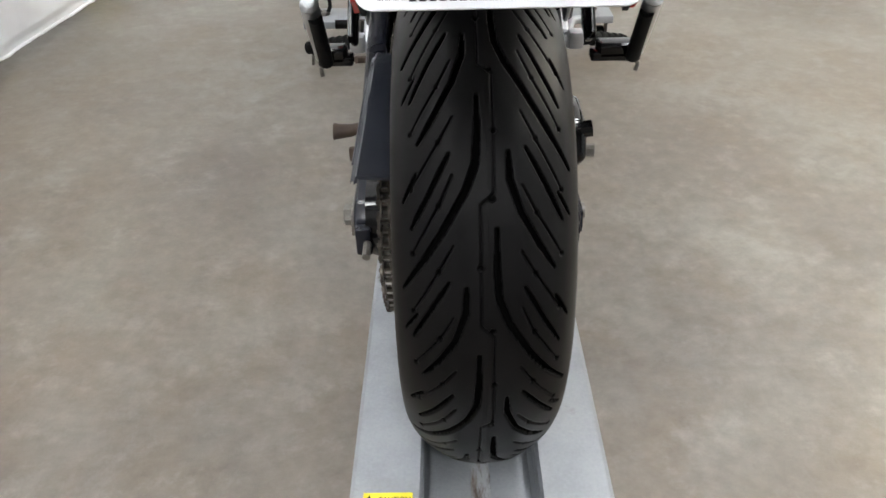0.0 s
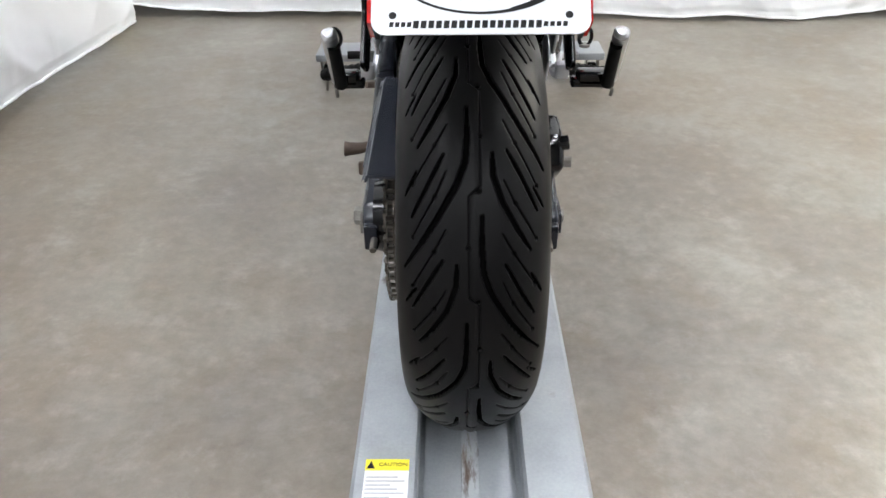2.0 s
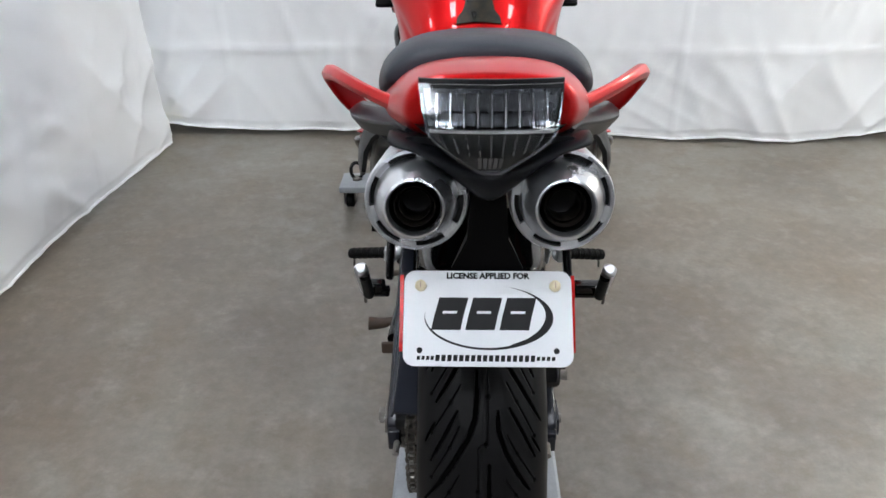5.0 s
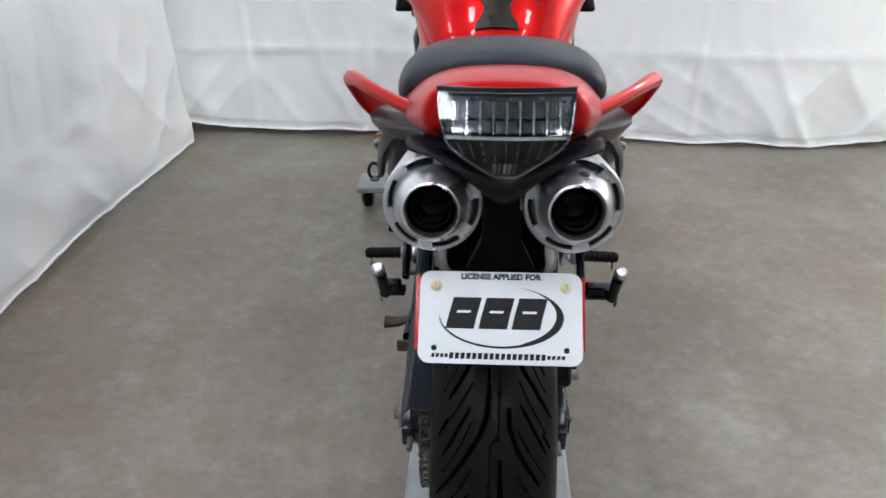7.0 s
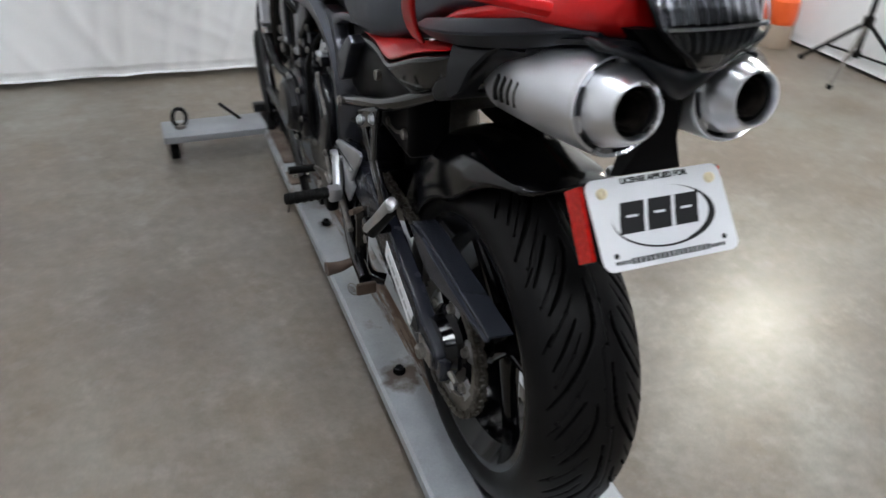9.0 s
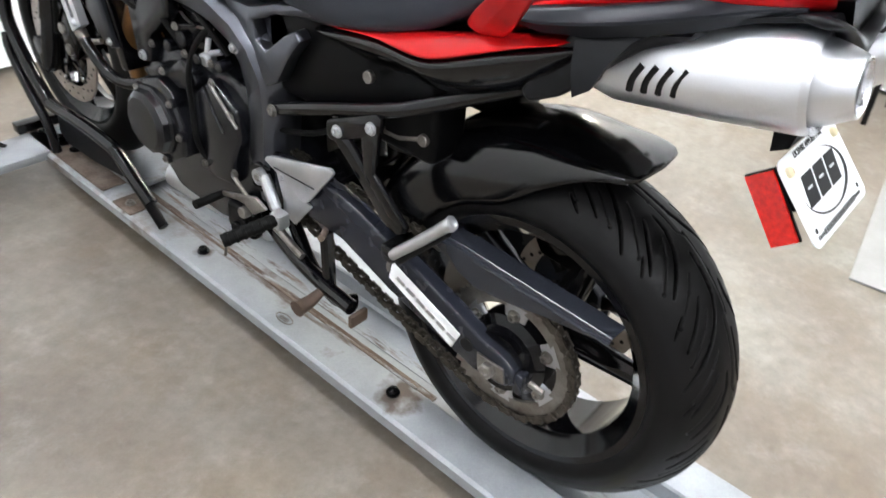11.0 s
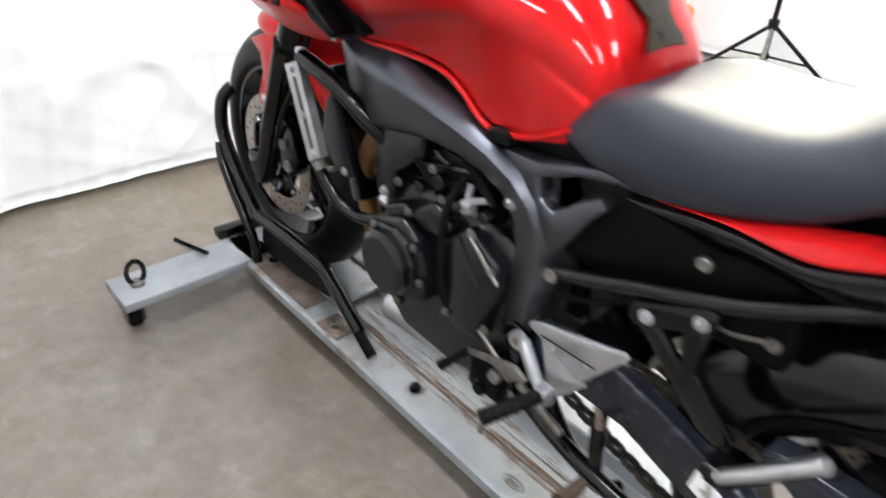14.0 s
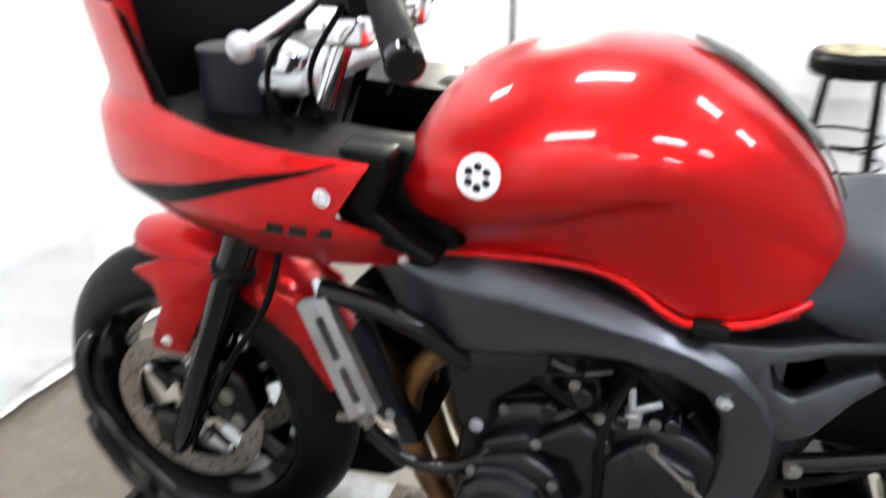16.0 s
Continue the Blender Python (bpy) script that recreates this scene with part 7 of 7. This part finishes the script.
part("headlamp_back", box(-0.13, 0.13, 1.25, 1.34, 0.89, 0.965, 0.02, 3), plastic, BIKE, "black headlamp housing behind the fairing")

# ---- handlebar and controls ----
hb = part("handlebar", tube([(-0.335, 0.880, 1.088), (-0.25, 0.93, 1.118), (-0.16, 1.0, 1.125), (-0.08, 1.06, 1.085), (0, 1.075, 1.075), (0.08, 1.06, 1.085), (0.16, 1.0, 1.125), (0.25, 0.93, 1.118), (0.335, 0.880, 1.088)], 0.011, 12, 8), black, BIKE, "black handlebar")
for sx in (-1, 1):
    part("grip", tube([(sx * 0.338, 0.878, 1.087), (sx * 0.30, 0.902, 1.103), (sx * 0.235, 0.940, 1.122)], 0.0175, 14, 5), rubber2, hb, "black rubber grip")
    part("bar_end", disc((sx * 0.345, 0.874, 1.084), (sx * 0.83, -0.5, -0.3), 0.018, 0.016, 20), black, hb)
    lv = part("hand_lever", tube([(sx * 0.378, 1.006, 1.098), (sx * 0.33, 1.0, 1.110), (sx * 0.28, 0.998, 1.122), (sx * 0.22, 1.015, 1.135), (sx * 0.18, 1.03, 1.135)], 0.0075, 12, 6, 0.7), alu, hb, "silver hand lever")
    part("lever_ball", spin([(-0.013, 0), (-0.011, 0.007), (-0.005, 0.0125), (0.003, 0.0125), (0.010, 0.008), (0.013, 0.0)], 18, (sx * 0.380, 1.007, 1.097), (1, 0, 0)), alu, lv)
    part("lever_perch", box(*sorted((sx * 0.155, sx * 0.205)), 0.985, 1.035, 1.105, 1.145, 0.008, 3), black, hb)
    part("switch_box", box(*sorted((sx * 0.18, sx * 0.232)), 0.935, 0.985, 1.10, 1.15, 0.010, 3), plastic, hb)
    part("bar_clamp", join(box(*sorted((sx * 0.075, sx * 0.12)), 1.02, 1.075, 1.045, 1.085, 0.010, 3), tube([(sx * 0.105, 1.055, 1.05), (sx * 0.11, 1.085, 0.975)], 0.014, 12, 0)), chrome, hb, "polished bar clamp")
    for pts in ([(sx * 0.20, 1.02, 1.12), (sx * 0.21, 1.09, 1.05), (sx * 0.19, 1.10, 0.98), (sx * 0.12, 1.08, 0.93)], [(sx * 0.18, 1.0, 1.12), (sx * 0.16, 1.07, 1.03), (sx * 0.10, 1.09, 0.94)]):
        part("cable", tube(pts, 0.0036, 8, 6), rubber2, hb, "black control cable")
    part("fork_cap", disc((sx * 0.105, 1.128, 1.03), FD, 0.022, 0.03, 20), chrome, BIKE)

# ---- things around the set ----
stand = thing("light_stand", "black tripod light stand with a lit panel, by the curtain", "light stand")
TX, TY = 2.60, 1.55
hub = Vector((TX, TY, 0.27))
part("pole", tube([(TX, TY, 0.12), (TX, TY, 1.62)], 0.012, 10, 0), black, stand)
part("collar", disc(hub, (0, 0, 1), 0.025, 0.05, 16), black, stand)
part("lower_collar", disc((TX, TY, 0.12), (0, 0, 1), 0.02, 0.03, 16), black, stand)
for fx, fy in ((2.59, 1.84), (2.70, 1.24), (2.40, 1.47)):
    lg = part("leg", tube([hub, (fx, fy, 0.012)], 0.010, 8, 0), black if fx != 2.40 else steel, stand)
    part("brace", tube([(TX, TY, 0.12), ((TX + fx) / 2 + 0.1 * (fx - TX), (TY + fy) / 2 + 0.1 * (fy - TY), 0.11)], 0.006, 8, 0), black, stand)
    part("foot_tip", disc((fx, fy, 0.010), (0, 0, 1), 0.014, 0.02, 12), rubber2, lg)
LM = look((TX, TY, 1.68), (0.2, 0.2, 0.7))
head = part("lamp_head", moved(box(-0.20, 0.20, -0.15, 0.15, 0.01, 0.07, 0.01), LM), black, stand)
part("lamp_panel", moved(box(-0.19, 0.19, -0.14, 0.14, 0.0, 0.009, 0.002), LM), glow("panel_glow", (1.0, 0.95, 0.80), PANEL), head, "glowing white light panel")

stool = thing("bar_stool", "black metal stool with a round worn padded seat", "stool")
SX, SY = 2.36, 0.10
part("seat", spin([(0.56, 0), (0.56, 0.16), (0.575, 0.175), (0.625, 0.175), (0.645, 0.16), (0.65, 0)], 40, (SX, SY, 0), (0, 0, 1)), plastic, stool)
part("seat_top", spin([(0.650, 0), (0.650, 0.13), (0.654, 0.125), (0.656, 0)], 40, (SX, SY, 0), (0, 0, 1)), mat("worn_seat", (0.5, 0.42, 0.25), (0.1, 0.09, 0.07), 0.6, 0, 12, 80, 0.1), stool, "worn tan seat top")
for k in range(4):
    a = radians(40 + 90 * k)
    part("leg", tube([(SX + 0.13 * math.cos(a), SY + 0.13 * math.sin(a), 0.56), (SX + 0.185 * math.cos(a), SY + 0.185 * math.sin(a), 0.0)], 0.011, 10, 0), black, stool)
for z, r in ((0.30, 0.158), (0.20, 0.168)):
    part("foot_ring", rings([[Vector((SX + (r + 0.007 * math.cos(b)) * math.cos(a), SY + (r + 0.007 * math.cos(b)) * math.sin(a), z + 0.007 * math.sin(b))) for b in [2 * math.pi * m / 8 for m in range(8)]] for a in [2 * math.pi * m / 32 for m in range(32)]], around=True), black, stool)

matm = mat("grey_rubber_mat", (0.27, 0.265, 0.26), (0.21, 0.205, 0.20), 0.7, 0, 8, 200, 0.2)
tagged(part("floor_mat", moved(box(0, 1.15, -1.0, 0, 0.0, 0.008, 0.003), pose(1.12, -0.29, 0.0, 0, 0, 7)), matm), "flat grey mat lying on the concrete", "floor mat")
bucket = thing("orange_container", "orange container on a tan base near the curtain corner", "container")
part("base", spin([(0, 0), (0, 0.082), (0.01, 0.085), (0.115, 0.080), (0.12, 0.074), (0.12, 0)], 32, (2.60, 2.06, 0), (0, 0, 1)), tan, bucket)
part("body", spin([(0.12, 0), (0.12, 0.078), (0.15, 0.084), (0.235, 0.078), (0.25, 0.060), (0.26, 0.030), (0.28, 0.028), (0.285, 0)], 32, (2.60, 2.06, 0), (0, 0, 1)), orange, bucket)
tb_ = thing("small_tool_box", "small yellow and dark blue box half under the curtain", "box")
part("body", box(-1.47, -1.38, 2.12, 2.24, 0.0, 0.03, 0.004), mat("dark_blue", (0.02, 0.03, 0.06), None, 0.5), tb_)
part("lid", box(-1.465, -1.385, 2.125, 2.235, 0.03, 0.06, 0.004), yellow, tb_)
